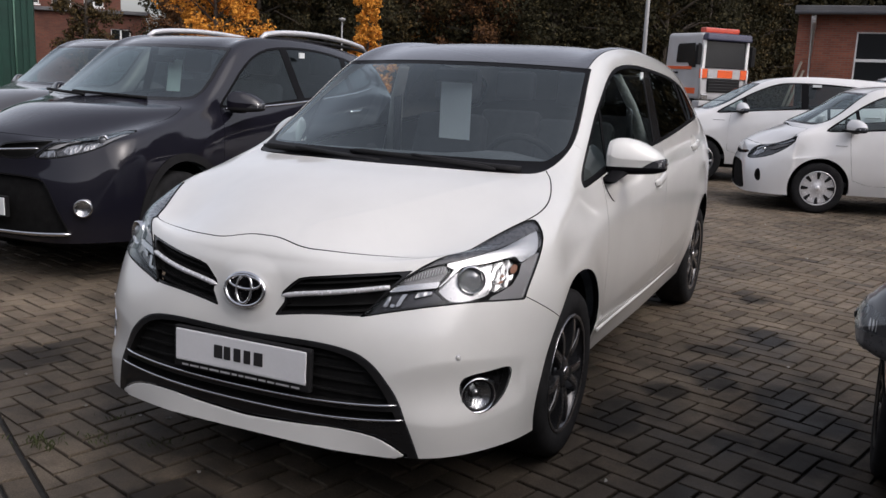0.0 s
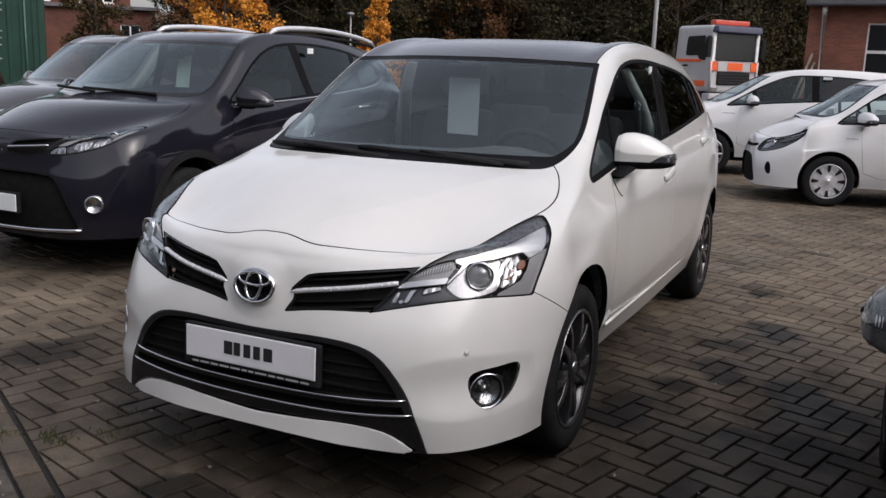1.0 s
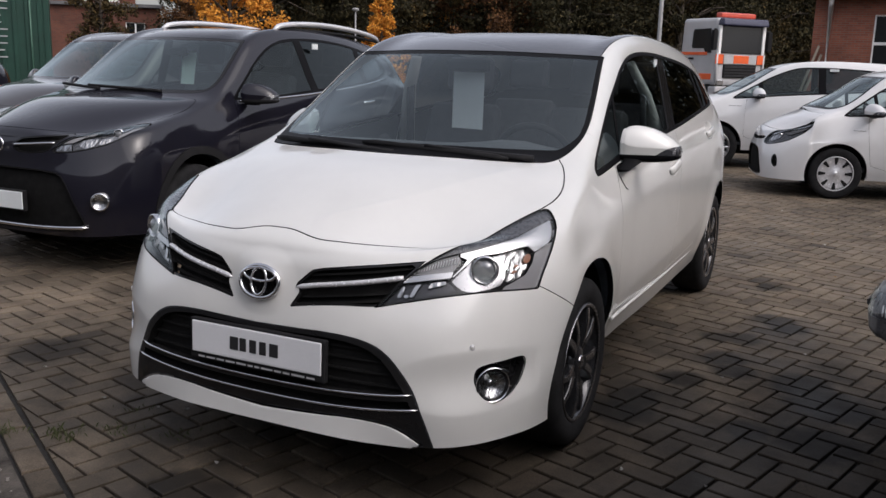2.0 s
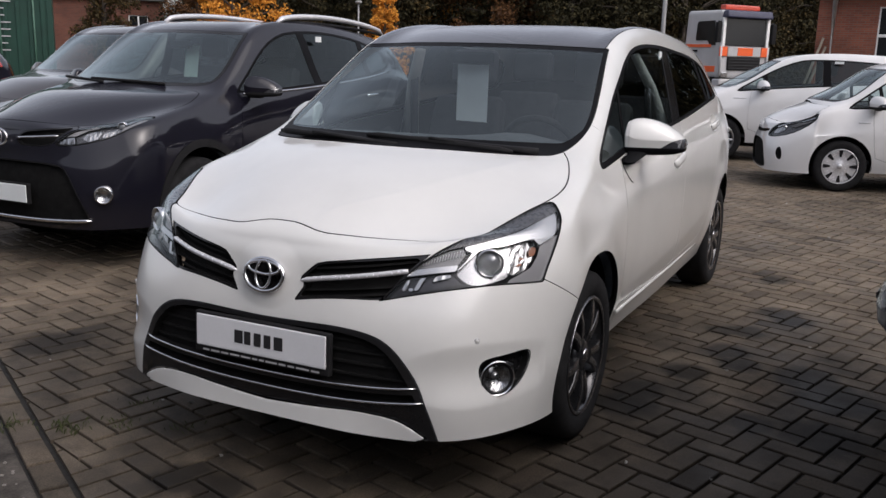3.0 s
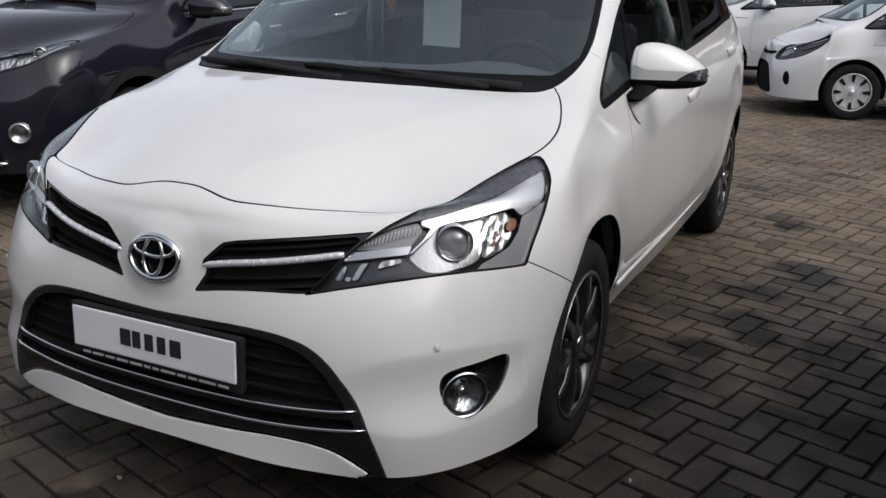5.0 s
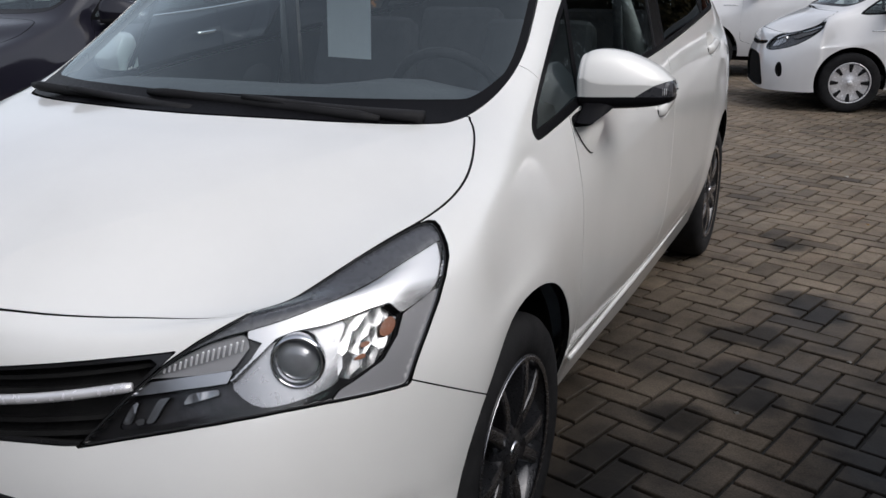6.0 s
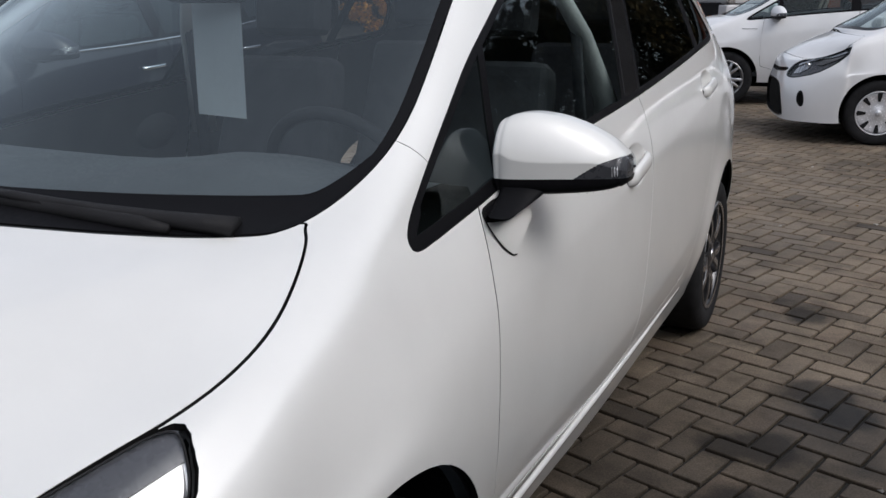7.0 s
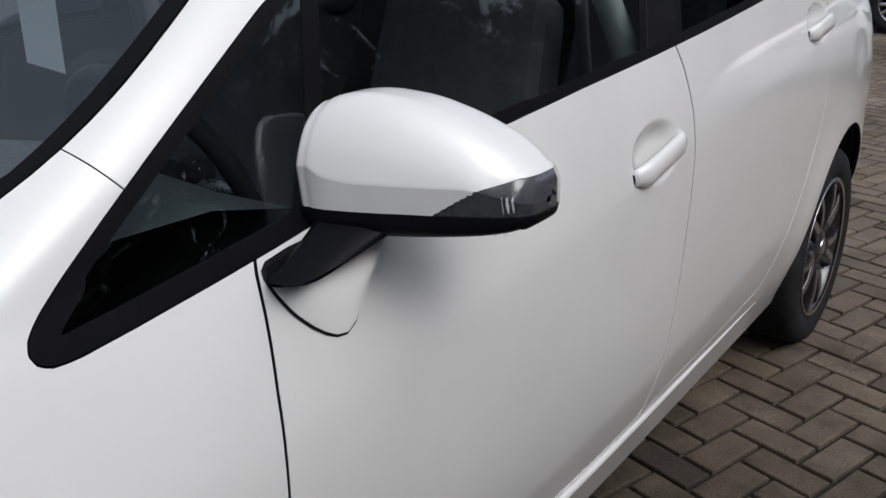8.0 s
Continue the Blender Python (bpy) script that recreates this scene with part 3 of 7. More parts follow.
def mirror_at(parent, side, cx, cy, cz, cap, reach=.118, high=.068, deep=.062, slope=.55, low_mat=None):
    """A door mirror: painted cap, black lower shell, indicator lens, glass, stalk and foot."""
    root = new("door_mirror")
    root.parent = parent
    nu, nv = 57, 160
    P = np.zeros((nu, nv, 3))
    ks = (-1, -.985, -.93, -.8, -.5, -.1, .3, .65, .88, .97, 1)
    tops = (.0, .040, .062, .074, .079, .071, .052, .028, .002, -.012, -.028)
    lows = (-.02, -.050, -.066, -.073, -.075, -.075, -.073, -.069, -.062, -.054, -.038)
    deeps = (.004, .030, .046, .055, .060, .060, .056, .050, .040, .028, .006)
    for i in range(nu):
        u = -math.cos(math.pi * i / (nu - 1))
        hem = float(np.interp(u, (-1, -.985, -.93, -.82, -.65, -.4, 1), (-.010, .018, .022, .008, -.003, -.008, -.013))) * high / .068
        spread_u = [0] if abs(u) > .86 else [-.12, -.06, 0, .06, .12]
        top, low, d = (float(np.mean([np.interp(u + o, ks, q) for o in spread_u])) * high / .068 for q in (tops, lows, deeps))
        for j in range(nv):
            a = j / nv * math.tau
            ca, sa = math.cos(a), math.sin(a)
            mid = -.012 - .012 * max(0, u)
            if ca < 0:
                # dome of the cap, a crease, the upright band below it, then the rounded lower shell
                t = a / math.pi - .5
                fold, foot = min(hem, top - .45 * (top - low)), max(-.043 * high / .068, low + .2 * (top - low))
                if t < .5:
                    phi = math.radians(64) * t / .5
                    y, z = -d * math.sin(phi) / math.sin(math.radians(64)), top - (top - fold) * (1 - math.cos(phi)) / (1 - math.cos(math.radians(64)))
                elif t < .75:
                    w = (t - .5) / .25
                    y, z = -d + .005 * w, fold + (min(foot, fold - .004) - fold) * w
                else:
                    w = (t - .75) / .25 * math.pi / 2
                    y, z = -(d - .005) * math.cos(w) ** .5, min(foot, fold - .004) + (low - min(foot, fold - .004)) * math.sin(w) ** .8
            else:
                y = d * ca ** .4
                z = mid + (top - mid) * sa ** .4 if sa > 0 else mid - (mid - low) * abs(sa) ** .35
            P[i, j] = (side * (cx + reach * u), cy + slope * reach * u * .8 + y, cz + z)
    idx = lambda i, j: i * nv + j % nv
    quads = [(idx(i, j), idx(i + 1, j), idx(i + 1, j + 1), idx(i, j + 1)) for i in range(nu - 1) for j in range(nv)]
    if side > 0:
        quads = [q[::-1] for q in quads]
    skin = Skin(P.reshape(-1, 3), quads)
    u = (np.abs(skin.P[:, 0]) - cx) / reach
    split_z = cz - .041 - .003 * np.clip(u, 0, 1)
    lower, upper = skin.split(skin.polys, skin.P[:, 2] - split_z)
    u = (np.abs(skin.P[:, 0]) - cx) / reach
    lamp_d = np.maximum.reduce([skin.P[:, 2] - (cz - .026 + .022 * np.clip((u - .25) / .6, 0, 1)), .20 - u + (skin.P[:, 2] - cz + .045) * 12, skin.P[:, 1] - (cy + slope * reach * u * .8) - .5 * np.clip(u - .6, 0, 1)])
    lamp, upper = skin.split(upper, lamp_d)
    skin.panel("mirror_cap", upper, cap, root, "", flange=.003, seam=False)
    skin.panel("lower_shell", lower, low_mat or M_BLACK, root, "lower mirror shell", flange=.004)
    if lamp:
        skin.panel("indicator_lens", lamp, M_LENS, root, "clear indicator lens", inset=.001, flange=.001)
        skin.panel("indicator_lamp", lamp, M_EYELID, root, inset=-.002, flange=.002)
        for k in range(8):
            rib, _ = skin.split(lamp, np.maximum(np.abs((np.abs(skin.P[:, 0]) - cx) / reach - .56 - .042 * k) - .013, np.abs(skin.P[:, 2] - cz + .030) - .010))
            if rib:
                skin.panel("indicator_rib", rib, M_LED, root, inset=-.0003, flange=.001)
    rr = [(side * (cx + reach * .70 * math.cos(a)), cy + deep * .80 + slope * reach * .56 * math.cos(a), cz - .014 + high * .5 * math.sin(a)) for a in np.linspace(0, math.tau, 25)[:-1]]
    bm = bmesh.new()
    f = bm.faces.new([bm.verts.new(p) for p in rr])
    bmesh.ops.solidify(bm, geom=[f], thickness=.006)
    part("mirror_glass", bm, M_CHROME, root, "mirror glass")
    # drops of rain along the lower edge
    rnd = random.Random(5)
    for k in range(9):
        uu = -.35 + 1.2 * k / 9 + rnd.uniform(-.05, .05)
        bm = bmesh.new()
        bmesh.ops.create_uvsphere(bm, u_segments=8, v_segments=6, radius=.0022 + rnd.random() * .001)
        part("water_drop", moved(bm, Matrix.Translation((side * (cx + reach * uu), cy + slope * reach * uu * .8 - .01, cz - .0755 + .014 * max(0, uu - .3)))), M_LENS, root)
    return root


def minivan(m):
    car = base_empty("minivan", "pearl white compact minivan with dark glass roof, parked on paving", "car", m)
    sk = Skin(*smooth_skin(*car_cage(VAN), 4))
    # relief of the flanks, cups behind the handles, boss of the badge
    crease(sk, [(.35, .845), (.9, .89), (1.6, .955), (2.3, 1.03), (3.0, 1.05)], (1, 2), .05, .0025)
    crease(sk, [(.42, .475), (1.0, .50), (1.6, .53), (2.3, .60)], (1, 2), .06, .003)
    for y0 in (-.03, 2.75):
        ring = np.hypot(sk.P[:, 1] - y0, sk.P[:, 2] - .345) - .394
        swell = .008 * np.exp(-(np.clip(ring, 0, 9) / .085) ** 2) * np.clip((sk.P[:, 2] - .30) / .15, 0, 1)
        swell[np.abs(sk.P[:, 0]) < .6] = 0
        sk.P[:, 0] += np.sign(sk.P[:, 0]) * swell
    for _ in range(2):
        sk.densify(lambda x, y, z: (x > .6) & (((np.abs(y - 1.338) < .17) & (np.abs(z - .963) < .10)) | ((np.abs(y - 2.343) < .17) & (np.abs(z - 1.078) < .10))))
    sk.densify(lambda x, y, z: (y < -.12) & (z > .16) & (z < .97))
    grips = {(name, s): [sk.flank_point(y0 - .10 + .20 * t, z0 - zr / 2 + zr * t, s) for t in np.linspace(0, 1, 17)]
             for name, y0, z0, zr in (("front_door", 1.338, .957, .034), ("rear_door", 2.343, 1.073, .022)) for s in (1, -1)}
    cup(sk, (1.334, .967), (.098, .056), .026, side="flanks", power=3.2)
    cup(sk, (2.339, 1.082), (.095, .052), .024, side="flanks", power=3.2)
    cup(sk, (0, .722), (.135, .115), -.016, axes=(0, 2), side="nose")
    for s in (1, -1):
        cup(sk, (s * .69, .455), (.21, .105), .018, axes=(0, 2), side="nose")
    crease(sk, [(.10, .905), (.16, .93), (.30, .97), (.48, 1.03), (.62, 1.07)], (0, 2), .03, .004, side="none")
    sk.renormal()
    F, S, T = Skin.from_front, Skin.from_side, Skin.from_top
    polys = sk.polys
    # windscreen with its black border, and the glass roof
    ws = rounded([(0, 1.083), (.25, 1.082), (.45, 1.076), (.58, 1.072), (.655, 1.073), (.69, 1.115), (.699, 1.18), (.672, 1.29), (.640, 1.405), (.617, 1.479), (.617, 1.479), (.45, 1.486), (.2, 1.492), (0, 1.493), (-.25, 1.49), (-.25, 1.083)], 2)
    screen, polys = sk.cut(polys, F, ws, .0015, limit=1.05)
    d_in = F(sk, ws, 1.05)
    base_fade = np.clip((1.16 - sk.P[:, 2]) / .06, 0, 1)
    clear, border = sk.split(screen, d_in + .017 + .028 * base_fade)
    sk.panel("windscreen", clear, M_SCREEN, car, "tinted windscreen", inset=-.001, flange=0)
    sk.panel("windscreen_border", border, M_TRIM, car, "black windscreen border", inset=-.001, flange=.004)
    roof = rounded([(-.2, .55), (0, .55), (.3, .58), (.5, .62), (.606, .66), (.606, .66), (.598, 1.1), (.588, 1.7), (.575, 2.3), (.56, 2.62), (.56, 2.62), (0, 2.68), (-.2, 2.68)], 1)
    top, polys = sk.cut(polys, T, roof, .002, above=1.44)
    sk.panel("glass_roof", top, M_ROOFGLASS, car, "dark panoramic glass roof", flange=.01)
    # bonnet
    hood = rounded([(-.06, -.785), (0, -.784), (.05, -.784), (.10, -.793), (.145, -.802), (.20, -.799), (.33, -.758), (.48, -.674), (.575, -.628), (.61, -.575), (.652, -.455), (.70, -.345), (.738, -.265), (.755, -.19), (.750, -.10), (.724, -.01), (.692, .06), (.668, .088), (.668, .10), (.60, .05), (.45, -.035), (.25, -.07), (0, -.085), (-.06, -.085)], 2)
    # ordering: the scuttle strip under the glass stays black
    bonnet, polys = sk.cut(polys, T, hood, .0025, above=.80)
    sk.panel("bonnet", bonnet, M_WHITE, car, flange=.02)
    # headlights
    lamp = rounded([(.405, .682), (.405, .682), (.47, .762), (.53, .822), (.59, .861), (.61, .874), (.655, .893), (.70, .922), (.735, .944), (.757, .941), (.780, .915), (.797, .878), (.806, .81), (.804, .717), (.804, .717), (.775, .720), (.70, .726), (.60, .719), (.50, .703)], 1)
    glass, polys = sk.cut(polys, F, lamp, .002, limit=-.1)
    # front openings
    grille = rounded([(.112, .652), (.112, .652), (.150, .711), (.120, .719), (.168, .765), (.190, .781), (.30, .797), (.40, .809), (.52, .820), (.52, .820), (.47, .758), (.418, .690), (.41, .684), (.30, .679), (.2, .668)], 1)
    upper, polys = sk.cut(polys, F, grille, .001, limit=-.3)
    maw = rounded([(-.1, .585), (0, .586), (.15, .590), (.27, .593), (.37, .586), (.44, .566), (.50, .515), (.548, .435), (.58, .345), (.60, .27), (.615, .20), (.615, .20), (0, .15), (-.1, .15)], 2)
    lower, polys = sk.cut(polys, F, maw, .001, limit=-.3)
    fogs = rounded([(.693, .455), (.698, .495), (.725, .505), (.755, .507), (.793, .514), (.800, .500), (.798, .47), (.789, .42), (.770, .383), (.742, .376), (.712, .405)], 2)
    fog, polys = sk.cut(polys, F, fogs, .001, limit=-.3)
    # wheel arches
    for y0 in (-.03, 2.75):
        a = np.linspace(0, math.tau, 61)[:-1]
        circle = np.stack([y0 + .394 * np.cos(a), .345 + .394 * np.sin(a)], 1)
        _, polys = sk.cut(polys, S, circle, 0)
    # side windows
    dlo = rounded([(.222, 1.014), (.214, 1.035), (.240, 1.060), (.349, 1.135), (.505, 1.238), (.585, 1.29), (.725, 1.365), (.86, 1.435), (1.02, 1.488), (1.25, 1.512), (1.55, 1.512), (1.85, 1.497), (2.2, 1.475), (2.45, 1.448), (2.64, 1.418), (2.75, 1.36), (2.78, 1.25), (2.74, 1.222), (2.4, 1.202), (2.0, 1.17), (1.55, 1.135), (1.0, 1.100), (.60, 1.062), (.45, 1.037), (.265, 1.013)], 1)
    glazing, polys = sk.cut(polys, S, dlo, .001)
    d = S(sk, dlo)
    belt_band = np.where(sk.P[:, 2] < 1.05 + .062 * np.clip(sk.P[:, 1], 0, 3), .006, 0)
    panes, frame_band = sk.split(glazing, d + .016 + belt_band)
    for s, polys_s in zip((1, -1), sk.halves(frame_band)):
        sk.panel("window_trim", polys_s, M_TRIM, car, "black window trim", inset=-.001, flange=.006)
    posts = [(.612, .012, .35), (1.40, .012, .6), (1.545, .012, .6), (2.36, .03, .3)]
    names = ["quarter_window", "front_window", "pillar_cover", "rear_window", "rear_quarter_window"]
    left = panes
    bars = []
    for y0, w, lean in posts:
        d = sk.P[:, 1] - (y0 + (sk.P[:, 2] - 1.2) * lean)
        ahead, left = sk.split(left, d + w)
        d = sk.P[:, 1] - (y0 + (sk.P[:, 2] - 1.2) * lean)
        bar, left = sk.split(left, d - w)
        bars.append(bar)
        name = names.pop(0)
        for polys_s in sk.halves(ahead):
            if name == "pillar_cover":
                sk.panel(name, polys_s, M_GLOSSBLACK, car, "", inset=-.001, flange=.004)
            else:
                sk.panel(name, polys_s, M_SIDE if name in ("quarter_window", "front_window") else M_PRIVACY, car, "", inset=-.004, flange=0)
    for polys_s in sk.halves(left):
        sk.panel(names[0], polys_s, M_PRIVACY, car, "", inset=-.004, flange=0)
    for bar in bars:
        for polys_s in sk.halves(bar):
            sk.panel("window_post", polys_s, M_TRIM, car, "", inset=-.002, flange=.005)
    # doors, sills, bumper, wings
    front_door = rounded([(.456, 1.025), (.456, 1.025), (.47, 1.075), (.55, 1.24), (.60, 1.285), (.74, 1.353), (.87, 1.42), (1.0, 1.47), (1.2, 1.498), (1.36, 1.503), (1.36, 1.503), (1.49, 1.13), (1.505, .97), (1.466, .79), (1.405, .54), (1.36, .425), (1.36, .425), (.42, .405), (.405, .45), (.417, .72), (.434, .885), (.449, .97)], 1)
    fd, polys = sk.cut(polys, S, front_door, .0024)
    rear_door = rounded([(1.364, 1.503), (1.364, 1.503), (1.6, 1.50), (2.0, 1.478), (2.28, 1.44), (2.36, 1.40), (2.43, 1.20), (2.46, 1.0), (2.40, .82), (2.27, .65), (2.10, .48), (2.03, .44), (1.364, .425), (1.364, .425), (1.409, .54), (1.470, .79), (1.509, .97), (1.494, 1.13)], 1)
    rd, polys = sk.cut(polys, S, rear_door, .0009)
    doors = []
    for name, ps in (("front_door", fd), ("rear_door", rd)):
        for polys_s in sk.halves(ps):
            doors.append(sk.panel(name, polys_s, M_WHITE, car, flange=.012))
    # the seam between bumper and wing, the pillar seam, the sill
    d = np.where(sk.P[:, 2] < .80, (sk.P[:, 1] + .457) * .58 + (sk.P[:, 2] - .717) * 1.0, 9.0)
    d = np.where((sk.P[:, 1] < -.5) & (sk.P[:, 2] < .9), -9, d)
    d = np.where((sk.P[:, 1] < -.7) | ((np.abs(sk.P[:, 0]) < .62) & (sk.P[:, 1] < -.55)), -9, d)
    d = np.where(sk.P[:, 1] > -.15, 9, d)
    bumper, polys = sk.split(polys, d + .0018)
    seam = np.where(sk.P[:, 2] < .80, (sk.P[:, 1] + .457) * .58 + (sk.P[:, 2] - .717) * 1.0, 9.0)
    seam = np.where((sk.P[:, 1] < -.5) | (sk.P[:, 1] > -.15), 9.0, seam)
    _, polys = sk.split(polys, seam - .0018)
    sk.panel("front_bumper", bumper, M_WHITE, car, flange=.016)
    wing_d = np.where((sk.P[:, 1] < .46) & (np.abs(sk.P[:, 0]) > .4), sk.P[:, 1] + (sk.P[:, 2] - 1.187) * 0 - .42, 9.0)
    pillar_cut = (sk.P[:, 1] - .332) + (sk.P[:, 2] - 1.16) * .75
    wing_d = np.where(sk.P[:, 2] > 1.05, pillar_cut, sk.P[:, 1] - .475)
    wings, polys = sk.split(polys, wing_d + .0012)
    _, polys = sk.split(polys, np.where(sk.P[:, 2] > 1.05, (sk.P[:, 1] - .332) + (sk.P[:, 2] - 1.16) * .75, sk.P[:, 1] - .475) - .0012)
    scuttle, wings = sk.split(wings, np.where((np.abs(sk.P[:, 0]) < .66) & (sk.P[:, 1] > -.12), -1.0, 1.0))
    for polys_s in sk.halves(wings):
        sk.panel("front_wing", polys_s, M_WHITE, car, flange=.014)
    sk.panel("body_shell", polys, M_WHITE, car, flange=.012)
    sk.panel("scuttle", scuttle, M_BLACK, car, inset=-.004, flange=.01)
    # inner dark shell behind the seams
    inner = bonnet + bumper + wings + fd + rd + polys
    above, below = sk.split(inner, np.where(sk.P[:, 1] > .2, 1.12 + .06 * (sk.P[:, 1] - .5) - sk.P[:, 2], 1.0))
    sk.panel("inner_panel", below, M_CABIN, car, "dark inner lining", inset=-.024, flange=.0)
    sk.panel("pillar_lining", above, M_LINING, car, "pale grey pillar lining", inset=-.020, flange=.0)
    for s in (1, -1):
        strip = [(s * .735, 1.47, .95), (s * .725, 1.45, 1.12), (s * .675, 1.38, 1.30), (s * .60, 1.31, 1.46)]
        part("belt_pillar_lining", tube_mesh(strip, [.045, .042, .036, .032], 10, flat=.6), M_LINING, car, "pale grey pillar lining")
        part("seat_belt", tube_mesh([(s * .66, 1.36, 1.36), (s * .67, 1.38, 1.15), (s * .69, 1.42, .85)], [.022, .022, .022], 8, flat=.3), M_SEAT, car)
    # doors: handles
    for door in doors:
        xs = np.mean([v.co.x for v in door.data.vertices])
        s = 1 if xs > 0 else -1
        grip = grips["front_door" if "front" in door.name else "rear_door", s]
        bow = [min(1, math.sin(math.pi * (i + .5) / 17) * 1.9) for i in range(17)]
        path = [(p[0] + s * (.017 * q - .006), p[1], p[2]) for p, q in zip(grip, bow)]
        part("door_handle", tube_mesh(path, [.007 + .0055 * q for q in bow], 16, flat=1.8), M_WHITE, door, "body-coloured pull handle")
        # solid black sliver painted in for the shaded gap at the handle's end
        gap = [(p[0] - s * .001, p[1] - .0035 + .001 * k, p[2]) for k, p in enumerate(grip[:2])]
        part("handle_gap", tube_mesh(gap, .0044, 12, flat=2.4), M_LINERSEAM, door)
    # sill moulding below the doors
    for s in (1, -1):
        path = [(s * (.832 - .003 * math.cos(t * 6)), .40 + 1.68 * t, .398 - .006 * t) for t in np.linspace(0, 1, 15)]
        part("sill_moulding", tube_mesh(path, .007, 8, flat=1.3), M_WHITE, car)
    front_fittings(car, sk, glass, upper, lower, fog)
    return car, sk


def front_point(sk, x, z, out=0.0):
    """The point of the nose at (x, z), moved outwards."""
    ok = np.where(sk.P[:, 1] < -.3)[0]
    d = (sk.P[ok, 0] - x) ** 2 + (sk.P[ok, 2] - z) ** 2
    near = ok[np.argsort(d)[:6]]
    w = 1 / (np.sort(d)[:6] + 1e-6)
    y, n = (sk.P[near, 1] * w).sum() / w.sum(), sk.N[near].mean(0)
    return tuple(np.array((x, y, z)) + n * out)


def front_fittings(car, sk, glass, upper, lower, fog):
    # upper grille: dark recess, slats and a bright bar each side
    for polys_s in sk.halves(upper):
        sk.panel("grille_recess", polys_s, M_LINERSEAM, car, "black grille opening", inset=-.035, flange=0)
    for s, polys_s in zip((1, -1), sk.halves(upper)):
        xs = np.linspace(.128, .472, 33)
        zs = np.interp(xs, (.128, .2, .32, .475), (.716, .730, .7475, .772))
        ys = np.polyval(np.polyfit(xs, [front_point(sk, s * x, z)[1] for x, z in zip(xs, zs)], 4), xs)
        path = [(s * x, y + .001, z) for x, y, z in zip(xs, ys, zs)]
        part("grille_bar", tube_mesh(path, [.003, .006] + [.0088] * 30 + [.007], 10), M_BARSILVER, car, "bright grille bar")
        for a in (.004, .026, -.022, -.043):
            z_line = lambda P, a=a: np.abs(P[:, 2] - (.715 + .135 * (np.abs(P[:, 0]) - .12) + a + (.012 if a > 0 else -.008))) - .0035
            slat, _ = sk.split(polys_s, z_line(sk.P))
            sk.panel("grille_slat", slat, M_LINERSEAM, car, "", inset=-.016, flange=.02)
        _, rim = sk.split(polys_s, sk.from_front(rounded([(.112, .652), (.150, .711), (.120, .719), (.168, .765), (.190, .781), (.30, .797), (.40, .809), (.52, .820), (.47, .758), (.418, .690), (.41, .684), (.30, .679), (.2, .668)], 1)) + .006)
        sk.panel("grille_frame", rim, M_GLOSSBLACK, car, "", inset=-.004, flange=.03)
    # badge: a plain bright oval with two smaller ones on a dark field
    badge = new("badge")
    badge.parent = car
    bx, by, bz, tilt = 0, -.896, .722, .20
    m = Matrix.Translation((bx, by, bz)) @ Matrix.Rotation(-tilt, 4, "X")
    oval = lambda w, h, cz=0, y=0: [m @ Vector((w * math.cos(a), y, cz + h * math.sin(a))) for a in np.linspace(0, math.tau, 41)[:-1]]
    part("badge_ring", tube_mesh(oval(.076, .053), .0075, 8, True), M_CHROME, badge)
    part("badge_oval", tube_mesh(oval(.029, .046, .002, -.004), .0052, 8, True), M_CHROME, badge)
    part("badge_oval", tube_mesh(oval(.062, .021, .024, -.004), .0052, 8, True), M_CHROME, badge)
    bm = bmesh.new()
    bm.faces.new([bm.verts.new(p) for p in oval(.074, .051, 0, .002)])
    bmesh.ops.solidify(bm, geom=bm.faces[:], thickness=.006)
    part("badge_field", bm, M_GLOSSBLACK, badge)
    # lower opening: black skin, recess above, two bright strips, white lip
    lip_line = rounded([(-.1, .294), (0, .295), (.2, .307), (.34, .320), (.46, .316), (.52, .296), (.575, .255), (.575, .255), (.46, .208), (.2, .194), (0, .19), (-.1, .19)], 1)
    lip, black = sk.cut(lower, Skin.from_front, lip_line, .003, limit=-.3)
    used = np.array(sorted({v for f in lip for v in f}))
    keep = sk.P.copy()
    sk.P[used, 1] -= .034 * np.clip((.315 - sk.P[used, 2]) / .12, 0, 1) * np.clip((.62 - np.abs(sk.P[used, 0])) / .3, 0, 1)
    sk.renormal()
    sk.panel("bumper_lip", lip, M_WHITE, car, "white lower lip", inset=.004, flange=.03)
    sk.P = keep
    sk.renormal()
    field = rounded([(-.1, .568), (0, .569), (.15, .573), (.27, .576), (.36, .568), (.43, .545), (.485, .49), (.525, .42), (.548, .365), (.52, .350), (.4, .348), (0, .328), (-.1, .328)], 1)
    mesh, rim = sk.cut(black, Skin.from_front, field, 0, limit=-.3)
    sk.panel("lower_grille_frame", rim, M_GLOSSBLACK, car, "gloss black grille surround", inset=0, flange=.03)
    sk.panel("lower_grille_recess", mesh, M_LINERSEAM, car, "", inset=-.03, flange=0)
    for z0, rise, w in ((.398, .020, .0032), (.345, .024, .0036)):
        half = .545 if z0 > .37 else .566
        path = [front_point(sk, x, z0 + rise * (x / .5) ** 2, .003) for x in np.linspace(-half, half, 41)]
        part("grille_strip", tube_mesh(path, [.001] + [.0042] * 39 + [.001], 8), M_CHROME, car, "thin chrome strip")
        d = np.abs(sk.P[:, 2] - (z0 - .012 + rise * (np.abs(sk.P[:, 0]) / .5) ** 2)) - .0085
        under, _ = sk.split(mesh, d)
        sk.panel("grille_slat", under, M_GLOSSBLACK, car, "", inset=.0, flange=.03)
